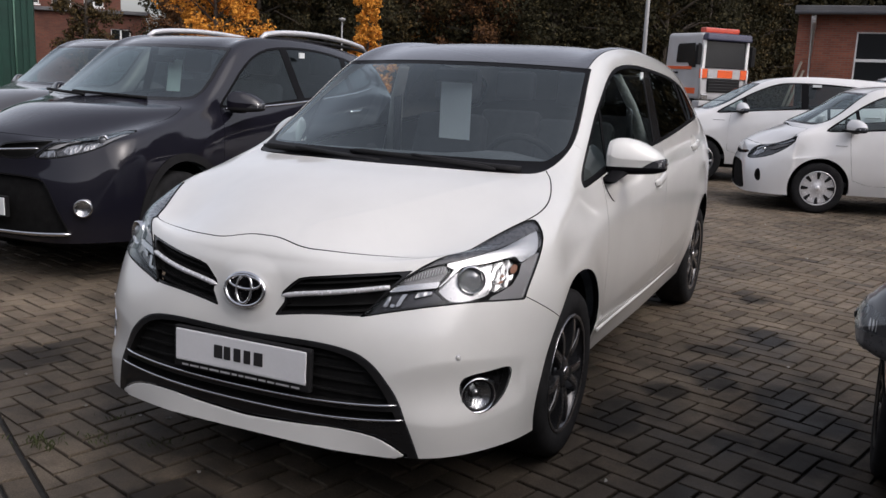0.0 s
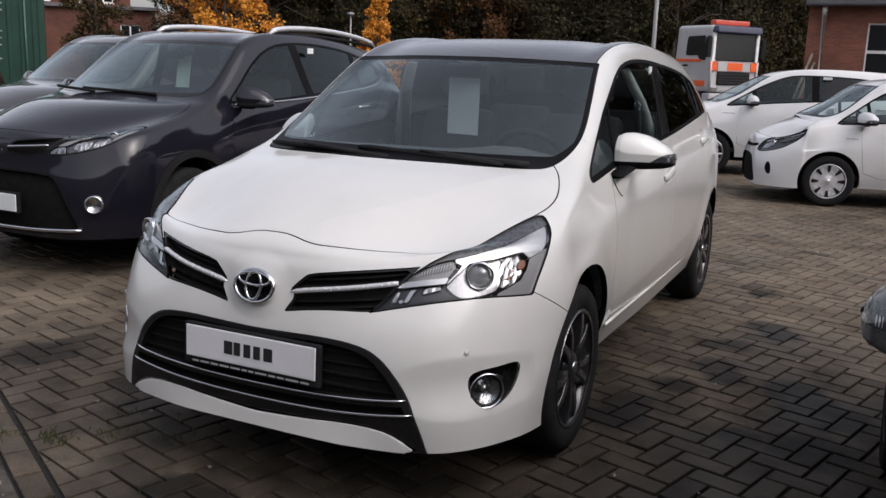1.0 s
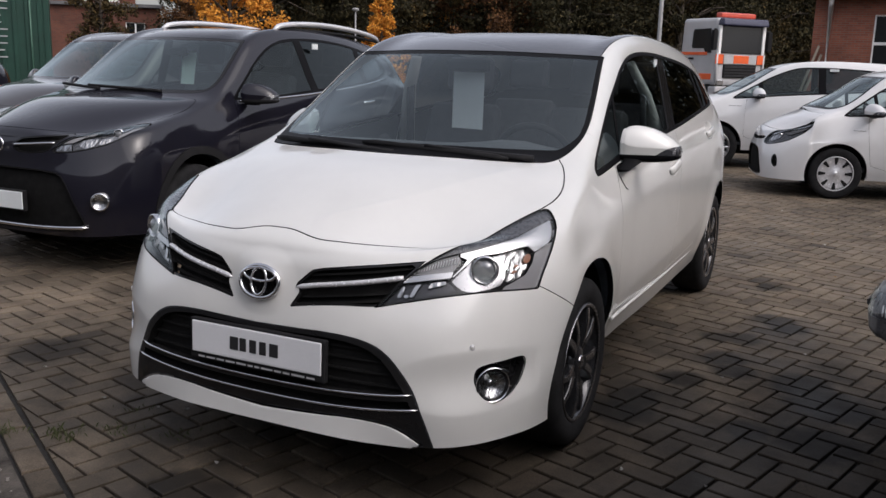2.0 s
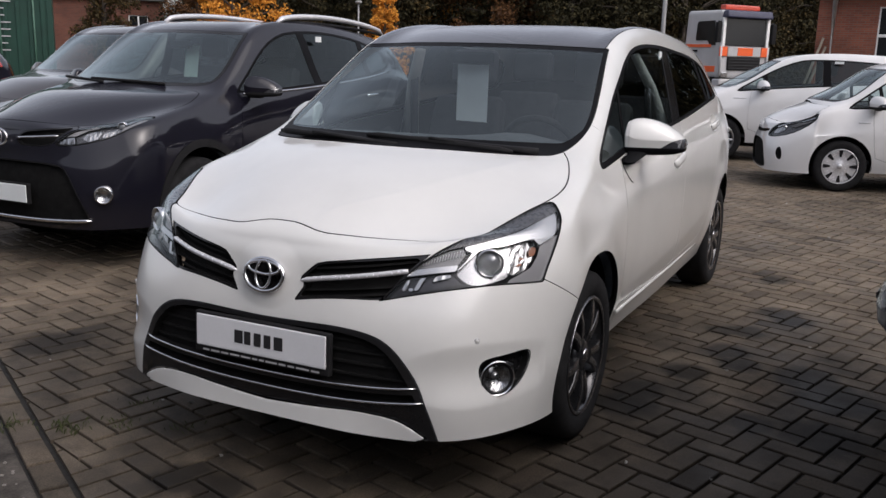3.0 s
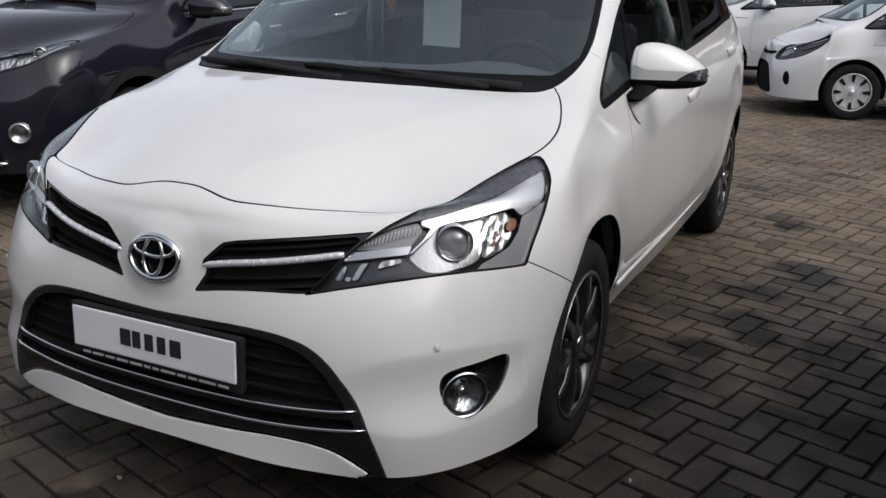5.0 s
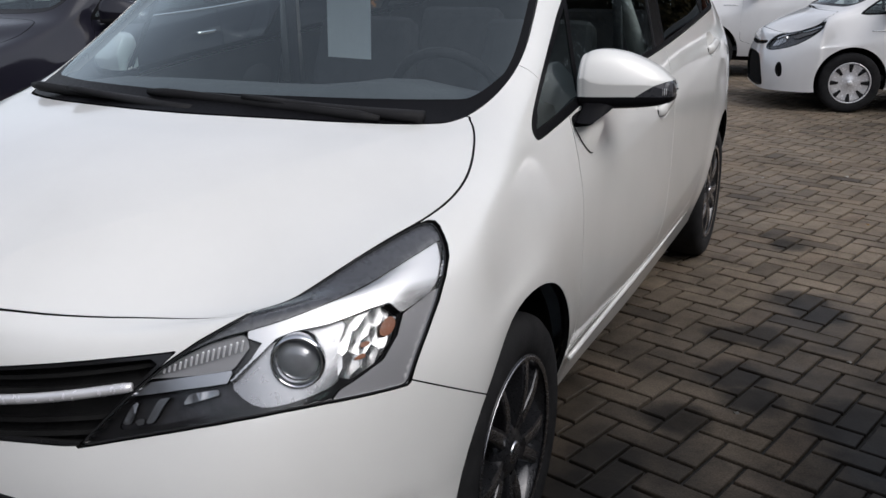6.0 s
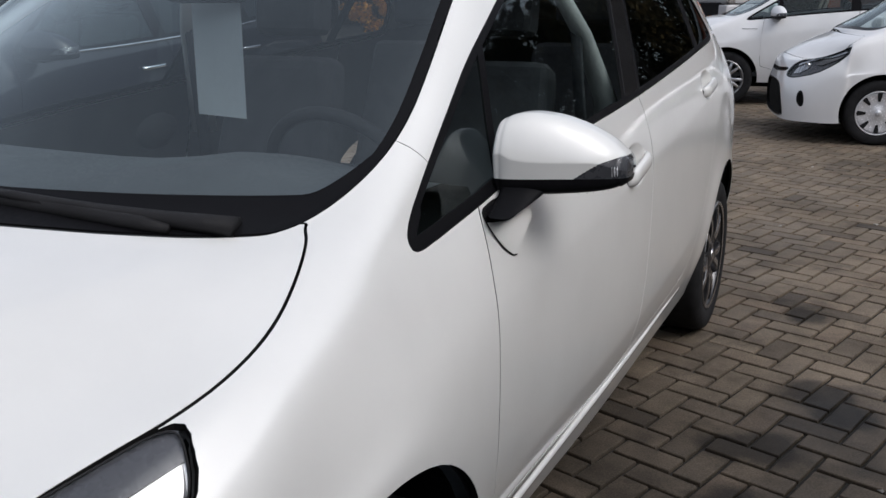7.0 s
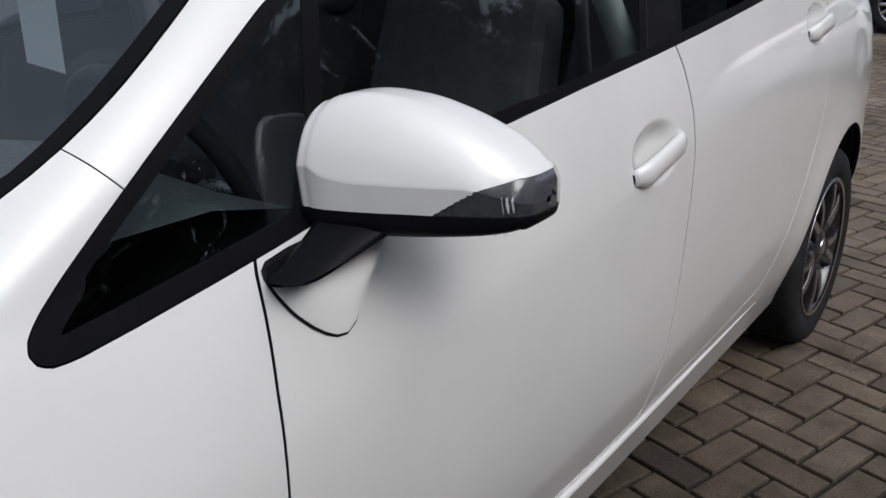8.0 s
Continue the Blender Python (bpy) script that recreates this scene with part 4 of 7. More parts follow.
    for z0 in (.435, .475, .515, .55):
        d = np.abs(sk.P[:, 2] - z0) - .004
        slat, _ = sk.split(mesh, d)
        sk.panel("grille_slat", slat, M_LINERSEAM, car, "", inset=-.020, flange=.01)
    # show plate in its holder
    plate = new("show_plate")
    plate.parent = car
    pm = Matrix.Translation((0, -.922, .508)) @ Matrix.Rotation(-.03, 4, "X")
    part("plate_holder", moved(block((-.272, -.004, -.080), (.272, .020, .062), .008), pm), M_BLACK, plate, "black plate holder")
    part("plate_face", moved(block((-.26, -.009, -.054), (.26, -.003, .054), .004), pm), M_PLATE, plate, "silver grey plate")
    for k, w in enumerate((.034, .026, .027, .026, .034)):
        x0 = -.098 + k * .040
        part("printed_bar", moved(block((x0, -.0105, -.022), (x0 + w, -.0085, .022), .002), pm), M_BAR, plate)
    rnd = random.Random(3)
    x0 = -.235
    while x0 < .225:
        w = rnd.uniform(.018, .05)
        part("printed_bar", moved(block((x0, -.0052, -.0715), (min(x0 + w, .235), -.0036, -.0655), 0), pm), M_PRINT, plate)
        x0 += w + .008
    # fog lamps
    for s, polys_s in zip((1, -1), sk.halves(fog)):
        sk.panel("fog_recess", polys_s, M_GLOSSBLACK, car, "gloss black fog lamp bezel", inset=-.030, flange=0)
        _, rim = sk.split(polys_s, sk.from_front(rounded([(.693, .455), (.698, .495), (.725, .505), (.755, .507), (.793, .514), (.800, .500), (.798, .47), (.789, .42), (.770, .383), (.742, .376), (.712, .405)], 2)) + .004)
        sk.panel("fog_bezel", rim, M_GLOSSBLACK, car, "", inset=-.002, flange=.034)
        fm = Matrix.Translation((s * .7180, -.650, .437)) @ Matrix.Rotation(s * .76, 4, "Z") @ Matrix.Scale(1.08, 4)
        fl = new("fog_lamp")
        fl.parent = car
        part("bezel_ring", moved(lathe([(.041, -.026), (.0435, -.030), (.049, -.029), (.053, -.022), (.052, .02)], 40, "y"), fm), M_GLOSSBLACK, fl, "gloss black ring")
        part("trim_ring", moved(lathe([(.0490, -.0285), (.0505, -.034), (.0528, -.034), (.0540, -.028), (.0540, .01)], 48, "y"), fm), M_CHROME, fl, "thin chrome ring")
        # bright wedge shaped as the ring's reflection; the ring has no such piece
        part("ring_tab", moved(block((s * .012 - .014, -.033, .047), (s * .012 + .014, -.008, .058), .003), fm @ Matrix.Rotation(s * .5, 4, "Y")), M_BRIGHT, fl, "bright wedge standing for a reflection on the ring")
        part("reflector", moved(lathe([(0, -.002), (.02, -.006), (.034, -.015), (.043, -.024)], 32, "y"), fm), M_FACET, fl, "faceted reflector")
        part("bulb_cover", moved(lathe([(0, -.014), (.009, -.012), (.012, .0), (.012, .02)], 16, "y"), fm), M_SILVER, fl)
        part("lens", moved(lathe([(0, -.034), (.02, -.033), (.035, -.030), (.043, -.026)], 32, "y"), fm), M_LENS, fl, "clear lens")
        for k in range(7):
            xx = -.03 + .01 * k
            hh = math.sqrt(max(0, .04 ** 2 - xx * xx))
            part("lens_rib", moved(block((xx - .0015, -.0295, -hh), (xx + .0015, -.0275, hh), 0), fm), M_LENS, fl)
    # parking sensors
    for s in (1, -1):
        sm = Matrix.Translation(front_point(sk, s * .690, .566, .0015)) @ Matrix.Rotation(s * .75, 4, "Z")
        part("parking_sensor", moved(lathe([(0, -.0008), (.0055, -.0008), (.0064, .0), (.0064, .01)], 20, "y"), sm), M_WHITE, car)
        part("sensor_ring", moved(lathe([(.0070, .0002), (.0086, -.0004), (.0092, .0004), (.0092, .01)], 20, "y"), sm), M_BARSILVER, car)
    headlights(car, sk, glass)
    # wipers on the scuttle
    for pts, arm in (([(.50, -.015, 1.096), (.2, -.055, 1.118), (-.12, -.05, 1.128)], [(.585, .035, 1.096), (.35, -.030, 1.112), (.16, -.045, 1.13)]),
                     ([(-.05, -.075, 1.102), (-.36, -.045, 1.112), (-.60, .03, 1.112)], [(.04, -.08, 1.092), (-.2, -.075, 1.112), (-.38, -.05, 1.125)])):
        w = new("wiper")
        w.parent = car
        curve = [tuple(np.array((0, -.004, -.014)) + np.array(pts[0]) * (1 - t) ** 2 + 2 * np.array(pts[1]) * t * (1 - t) + np.array(pts[2]) * t * t) for t in np.linspace(0, 1, 13)]
        part("wiper_blade", tube_mesh(curve, [.006] + [.011] * 11 + [.006], 6, flat=1.3), M_BLACK, w)
        curve = [tuple(np.array((0, -.004, -.014)) + np.array(arm[0]) * (1 - t) ** 2 + 2 * np.array(arm[1]) * t * (1 - t) + np.array(arm[2]) * t * t) for t in np.linspace(0, 1, 9)]
        part("wiper_arm", tube_mesh(curve, [.024, .022, .019, .017, .015, .014, .013, .012, .010], 8, flat=.7), M_BLACK, w)


def rim_path(sk, polys):
    """The outline of a panel as one smoothed ring of points."""
    count = {}
    for f in polys:
        for a, b in zip(f, f[1:] + f[:1]) if isinstance(f, list) else zip(f, tuple(f[1:]) + tuple(f[:1])):
            count[a, b] = 1
    step = {a: b for a, b in count if (b, a) not in count}
    ring, best = [], []
    while step:
        a = next(iter(step))
        ring = []
        while a in step:
            ring.append(a)
            a = step.pop(a)
        best = ring if len(ring) > len(best) else best
    P = sk.P[best]
    seg = np.linalg.norm(np.roll(P, -1, 0) - P, axis=1)
    s = np.concatenate([[0], np.cumsum(seg)])
    at = np.linspace(0, s[-1], 181)[:-1]
    Q = np.stack([np.interp(at, s, np.append(P[:, k], P[0, k])) for k in range(3)], 1)
    for _ in range(2):
        Q = (np.roll(Q, 1, 0) + 2 * Q + np.roll(Q, -1, 0)) / 4
    return [tuple(p) for p in Q]


def headlights(car, sk, glass):
    """Each lamp: clear cover, dark housing, eyelid, bright band, projector, reflectors, amber indicator."""
    for s, polys_s in zip((1, -1), sk.halves(glass)):
        lamp = new("headlight")
        lamp.parent = car
        sk.panel("lamp_cover", polys_s, M_LENS, lamp, "clear lamp cover", inset=.001, flange=.002).visible_shadow = False
        rest = polys_s
        pieces = [
            ("eyelid", [(.515, .812), (.534, .818), (.568, .835), (.603, .842), (.64, .850), (.675, .862), (.711, .876), (.75, .902), (.778, .920), (.81, .93), (.81, .97), (.70, .97), (.60, .90), (.50, .86)], M_EYELID, -.005, .02, "dark eyelid panel"),
            ("bright_band", [(.598, .772), (.617, .80), (.625, .822), (.606, .831), (.603, .842), (.64, .850), (.675, .862), (.711, .876), (.75, .902), (.778, .920), (.81, .93), (.795, .86), (.792, .844), (.77, .827), (.752, .846), (.734, .844), (.715, .839), (.695, .834), (.657, .832), (.640, .826), (.622, .80), (.604, .774)], M_BRIGHT, -.008, .03, "bright band"),
            ("led_strip", [(.490, .783), (.53, .813), (.561, .829), (.597, .838), (.606, .831), (.612, .818), (.600, .790), (.561, .786)], M_OUTER, -.016, .02, "daytime light"),
            ("bright_bar", [(.458, .756), (.485, .777), (.542, .784), (.600, .789), (.598, .772), (.541, .767)], M_BRIGHT, -.008, .03, ""),
            ("reflector_blade", [(.462, .716), (.474, .748), (.482, .75), (.478, .718)], M_FACET, -.018, .01, ""),
            ("reflector_blade", [(.545, .745), (.552, .761), (.588, .765), (.592, .757)], M_FACET, -.018, .01, ""),
            ("reflector_blade", [(.498, .718), (.510, .754), (.526, .757), (.519, .744), (.512, .722)], M_BRIGHT, -.016, .01, ""),
            ("reflector_blade", [(.482, .7255), (.497, .7265), (.496, .718), (.484, .716)], M_BRIGHT, -.016, .01, ""),
            ("lower_bowl", [(.455, .708), (.470, .750), (.537, .763), (.594, .768), (.613, .752), (.625, .740), (.54, .722)], M_SMOKE, -.030, .0, "smoked reflector bowl"),
            ("projector_surround", [(.598, .772), (.617, .79), (.632, .818), (.657, .830), (.695, .834), (.718, .838), (.717, .801), (.728, .765), (.734, .748), (.703, .736), (.659, .731), (.631, .742)], M_SATIN, -.030, .0, "satin silver surround"),
            ("indicator", [(.717, .801), (.722, .838), (.747, .846), (.771, .826), (.776, .792), (.769, .766), (.747, .749), (.730, .757)], M_FACET, -.030, .0, "indicator reflector"),
            ("outer_panel", [(.749, .746), (.773, .766), (.778, .797), (.774, .826), (.795, .846), (.83, .86), (.83, .70), (.72, .70), (.735, .738)], M_OUTER, -.014, .01, "grey outer panel"),
        ]
        for name, poly, mat, inset, flange, label in pieces:
            got, rest = sk.cut(rest, Skin.from_front, rounded(poly, 1) if name in ("eyelid", "projector_surround") else np.array(poly, float), 0, limit=-.1)
            sk.panel(name, got, mat, lamp, label, inset=inset, flange=flange)
            if name == "indicator":
                for pts in ([(.742, .792), (.741, .799), (.750, .801), (.752, .794)], [(.742, .776), (.741, .782), (.751, .784), (.752, .777)]):
                    bit, _ = sk.split(got, sk.from_front(np.array(pts), -.1))
                    sk.panel("amber_bulb", bit, M_AMBER, lamp, "amber bulb", inset=-.022, flange=.002)
                am, _ = sk.split(got, sk.from_front(rounded([(.757, .806), (.756, .824), (.764, .829), (.772, .816), (.772, .803), (.766, .80)], 1), -.1))
                sk.panel("amber_bulb", am, M_AMBER, lamp, "amber bulb", inset=-.022, flange=.002)
            if name == "led_strip":
                for k in range(15):
                    q = Vector(front_point(sk, s * (.510 + .0066 * k), .7935 + .0016 * k, -.010))
                    tall = .004 + .0115 * min(1, k / 7)
                    part("led_prism", moved(block((-.0017, -.001, -.004), (.0017, .004, tall), .0006, 1), Matrix.Translation(q) @ Matrix.Rotation(s * .5, 4, "Z") @ Matrix.Rotation(s * .25, 4, "Y")), M_LED, lamp)
        sk.panel("lamp_housing", rest, M_GLOSSBLACK, lamp, "dark lamp housing", inset=-.026, flange=0)
        part("lamp_edge", tube_mesh(rim_path(sk, polys_s), .0016, 6, True), M_BLACK, lamp)
        pm = Matrix.Translation(front_point(sk, s * .674, .790, -.012)) @ Matrix.Rotation(s * .55, 4, "Z") @ Matrix.Rotation(-.12, 4, "X")
        part("projector_ring", moved(lathe([(.045, .03), (.0455, -.004), (.043, -.012), (.039, -.011), (.037, .004)], 40, "y"), pm), M_CHROME, lamp)
        part("projector_lens", moved(lathe([(0, -.016), (.015, -.0145), (.027, -.008), (.036, .004), (.038, .02)], 40, "y"), pm), M_EYE, lamp, "projector lens")


def reflector(name, color):
    """A mirror-bright reflector pressed into shards and flutes."""
    m, nodes, links, b = shader(name)
    cells, bump = nodes.new("ShaderNodeTexVoronoi"), nodes.new("ShaderNodeBump")
    cells.feature, cells.inputs["Scale"].default_value = "F1", 1.0
    links.new(coords(nodes, links, (70, 40, 26)), cells.inputs["Vector"])
    bump.inputs["Strength"].default_value, bump.inputs["Distance"].default_value = .45, .006
    links.new(cells.outputs["Distance"], bump.inputs["Height"])
    links.new(bump.outputs[0], b.inputs["Normal"])
    links.new(ramp(nodes, links, cells.outputs["Color"], (.2, tuple(c * .55 for c in color)), (.8, color)), b.inputs["Base Color"])
    b.inputs["Metallic"].default_value, b.inputs["Roughness"].default_value = 1, .24
    return m


M_SATIN = surface("satin_plastic", (.30, .305, .32), .25, .8, .01, 4, coat=.3)
M_OUTER = surface("grey_lamp_plastic", (.22, .22, .23), .35, 0, .03, 4, coat=.4)
M_EYELID = surface("dark_grey_lamp_panel", (.062, .064, .072), .28, 0, .04, 4, coat=.6)
M_BRIGHT = surface("bright_reflector", (.44, .445, .455), .2, 1, .01, 4)
M_FACET = reflector("faceted_reflector", (.48, .485, .495))
M_LED = surface("led_cell_plastic", (.75, .76, .78), .3, 0, .02, 6, coat=.4)
M_SMOKE = surface("smoked_reflector", (.055, .055, .06), .2, .6, .3, 30, .3, 60)
M_EYE = surface("projector_glass", (.24, .25, .265), .04, .3, .1, 6, coat=1.0)
van, _ = minivan(Matrix.Identity(4))
for s in (1, -1):
    for y in (0, 2.78):
        wheel(van, s * .735, y, .325, side=s)
        arch_liner(van, s * .50, s * (.80 if y < 1 else .79), y - .03, .345, .398)
mirror_at(van, 1, .893, .625, 1.118, M_WHITE, low_mat=M_TRIM)
mirror_at(van, -1, .893, .625, 1.118, M_WHITE, low_mat=M_TRIM)

def mirror_foot(parent, sk, side, cap):
    """The painted foot on the door and the black stalk up to the mirror, grown out of the flank."""
    flank = [f for f in sk.polys if sk.P[f[0], 0] * side > .6]
    foot_line = rounded([(.462, 1.036), (.466, 1.008), (.490, .966), (.534, .930), (.560, .934), (.578, .962), (.612, 1.0), (.64, 1.04)], 1)
    foot, _ = sk.split(flank, outline_distance(sk.P[:, 1:], foot_line))
    low, high_part = sk.split(foot, (sk.P[:, 2] - 1.008) - (sk.P[:, 1] - .46) * .12)
    for name, polys, mat, label in (("mirror_foot", low, cap, "painted mirror foot"), ("mirror_stalk_base", high_part, M_TRIM, "")):
        used = {v for f in polys for v in f}
        keep = sk.P.copy()
        idx = np.array(sorted(used))
        rise = np.clip(-outline_distance(sk.P[idx][:, 1:], foot_line) / .045, 0, 1)
        rise = rise * rise * (3 - 2 * rise) * .6 + .4 * np.clip(rise * 6, 0, 1)
        up = np.clip((sk.P[idx, 2] - .93) / .12, 0, 1)
        sk.P[idx, 0] += side * (.004 + rise * (.012 + .050 * up))
        sk.panel(name, polys, mat, parent, label, flange=.012)
        sk.P = keep
    edge, _ = sk.split(flank, outline_distance(sk.P[:, 1:], foot_line) - .004)
    sk.panel("foot_seal", edge, M_LINERSEAM, parent, "black rubber seal", inset=.0015, flange=0)
    # the stalk: a wedge that sweeps from the foot up to the underside of the mirror
    foot_ring = [(.800, .452, 1.022), (.846, .458, 1.020), (.866, .55, 1.041), (.872, .625, 1.056), (.840, .645, 1.050), (.800, .640, 1.050)]
    top_ring = [(.790, .545, 1.068), (.845, .556, 1.064), (.885, .590, 1.060), (.895, .640, 1.062), (.860, .665, 1.068), (.795, .665, 1.072)]
    bm = bmesh.new()
    rows = []
    for t in np.linspace(0, 1, 9):
        ring = [Vector(a).lerp(Vector(b), t) for a, b in zip(foot_ring, top_ring)]
        sag = .014 * math.sin(math.pi * t)
        mid = sum(ring, Vector()) / 6
        ring = [p.lerp(mid, sag * 4) for p in ring]
        fine = [ring[i].lerp(ring[(i + 1) % 6], f) for i in range(6) for f in (0, .25, .5, .75)]
        soft = [(fine[i - 1] + fine[i] * 2 + fine[(i + 1) % 24]) / 4 for i in range(24)]
        rows.append([bm.verts.new((side * p.x, p.y, p.z)) for p in soft])
    for r0, r1 in zip(rows, rows[1:]):
        for i in range(24):
            f = bm.faces.new((r0[i], r0[(i + 1) % 24], r1[(i + 1) % 24], r1[i]))
            f.smooth = True
    bmesh.ops.recalc_face_normals(bm, faces=bm.faces[:])
    part("mirror_stalk", bm, M_TRIM, parent, "black mirror stalk")


flank_skin = Skin(*smooth_skin(*car_cage(VAN), 4))
mirror_foot(van, flank_skin, 1, M_WHITE)
mirror_foot(van, flank_skin, -1, M_WHITE)


def cabin(car, x_wheel=.36, dash_y=.50, dash_z=1.06, seat_mat=M_SEAT, width=.70, floor_z=.40, rows=((.36, 1.02), (-.36, 1.02), (.36, 1.95), (-.36, 1.95)), depth=2.9):
    part("cabin_floor", block((-width - .05, .1, floor_z - .05), (width + .05, depth, floor_z), .01), M_CABIN, car)
    bm = bmesh.new()
    sec = [(-.02, -.20), (.0, .0), (.12, .035), (.30, .03), (.42, .0), (.46, -.05), (.44, -.16), (.40, -.42)]
    xs = np.linspace(-width, width, 15)
    rows_v = [[bm.verts.new((x, dash_y - .42 + y + .10 * (x / width) ** 2, dash_z + z - .02 * (x / width) ** 2 + (.035 * math.exp(-((x - x_wheel) / .17) ** 2) if .1 < y < .45 else 0))) for y, z in sec] for x in xs]
    for a, b in zip(rows_v, rows_v[1:]):
        for k in range(len(sec) - 1):
            bm.faces.new((a[k], a[k + 1], b[k + 1], b[k]))
    for f in bm.faces:
        f.smooth = True
    part("dashboard", bm, M_CABIN, car, "dark grey dashboard")
    steering_wheel(car, x_wheel, dash_y + .17, dash_z - .06)
    for x, y in rows:
        seat(car, x, y, floor_z + .12, seat_mat)
    part("rear_view_mirror", block((-.11, dash_y + .17, dash_z + .335), (.11, dash_y + .20, dash_z + .395), .015), M_BLACK, car)


def fuller_corners(thing):
    """Draw the front corners of the body out and forward, all their parts together."""
    for ob in thing.children_recursive:
        if ob.type != "MESH" or (ob.parent != thing and ob.parent.name.startswith(("wheel", "door_mirror"))):
            continue
        n = len(ob.data.vertices)
        P = np.zeros(n * 3)
        ob.data.vertices.foreach_get("co", P)
        P = P.reshape(-1, 3)
        x, y, z = np.abs(P[:, 0]), P[:, 1], P[:, 2]
        fade = lambda t: np.clip(t, 0, 1) ** 2 * (3 - 2 * np.clip(t, 0, 1))
        amount = np.mean([np.interp(z + o, (.2, .45, .6, .72, .80, .88, .94, 1.0, 1.05), (.045, .034, .032, .05, .064, .066, .055, .03, 0)) for o in np.linspace(-.08, .08, 9)], 0)
        rear = np.interp(z, (.5, .85), (-.30, .34))
        front = np.interp(z, (.5, .85), (-.55, -.45))
        w = amount * fade((x - .42) / .34) * fade((rear - y) / (rear - front))
        P[:, 0] += np.sign(P[:, 0]) * .39 * w
        P[:, 1] -= .89 * w
        P[:, 2] += .24 * w
        ob.data.vertices.foreach_set("co", P.ravel())
        ob.data.update()


fuller_corners(van)
cabin(van)
part("underbody", block((-.50, -.78, .22), (.50, 3.3, .29), .02), M_LINERSEAM, van)


def paper_sheet(name, corners, label):
    """A sheet of paper hung behind glass, slightly bowed, with rows of print."""
    a, b, c, d = (Vector(p) for p in corners)
    n = (b - a).cross(d - a).normalized()
    bm = bmesh.new()
    g = [[bm.verts.new(a.lerp(b, u).lerp(d.lerp(c, u), v) + n * .006 * math.sin(u * 3.1) * math.sin(v * 3)) for u in np.linspace(0, 1, 7)] for v in np.linspace(0, 1, 7)]
    for i in range(6):
        for j in range(6):
            bm.faces.new((g[i][j], g[i][j + 1], g[i + 1][j + 1], g[i + 1][j]))
    bmesh.ops.solidify(bm, geom=bm.faces[:], thickness=.0006)
    sheet = new(name)
    tagged(sheet, label, "paper")
    part("paper", bm, M_PAPER, sheet)
    rnd = random.Random(int(abs(a.x) * 1000))
    for k in range(14):
        v = .08 + .84 * k / 14
        u0, u1 = .1, rnd.uniform(.35, .9)
        p = a.lerp(b, u0).lerp(d.lerp(c, u0), v)
        q = a.lerp(b, u1).lerp(d.lerp(c, u1), v)
        dn = (d - a).normalized() * .004
        bm = bmesh.new()
        bm.faces.new([bm.verts.new(w + n * .008) for w in (p, q, q + dn, p + dn)])
        part("printed_bar", bm, M_PRINT, sheet)
    return sheet

# ---- the other cars ----
def lamp_unit(car, sk, polys, s, outline, eyes, pieces=()):
    lamp = new("headlight")
    lamp.parent = car
    sk.panel("lamp_cover", polys, M_LENS, lamp, "clear lamp cover", flange=.002).visible_shadow = False
    d = sk.from_front(outline, .3)
    inner, edge = sk.split(polys, d + .010)
    sk.panel("lamp_edge", edge, M_BLACK, lamp, "", inset=-.003, flange=.02)
    rest = inner
    for pname, line, mat, inset in pieces:
        got, rest = sk.cut(rest, Skin.from_front, np.array(line, float), 0, limit=.3)
        sk.panel(pname, got, mat, lamp, "", inset=inset, flange=.014)
    if not pieces:
        band, rest = sk.split(inner, np.abs(sk.from_front(outline, .3) + .021) - .011)
        sk.panel("bright_band", band, M_BRIGHT, lamp, "", inset=-.010, flange=.012)
    sk.panel("lamp_housing", rest, M_EYELID if pieces else M_ALLOYDARK, lamp, "dark lamp housing", inset=-.030, flange=0)
    for x, y, z, r in eyes:
        em = Matrix.Translation((s * x, y, z)) @ Matrix.Rotation(s * .5, 4, "Z")
        part("reflector", moved(lathe([(r, .03), (r * 1.02, -.012), (r * .92, -.016), (r * .86, -.002)], 28, "y"), em), M_CHROME, lamp)
        part("projector_lens", moved(lathe([(0, -.012), (r * .5, -.009), (r * .85, .004), (r * .9, .02)], 24, "y"), em), M_EYE, lamp)


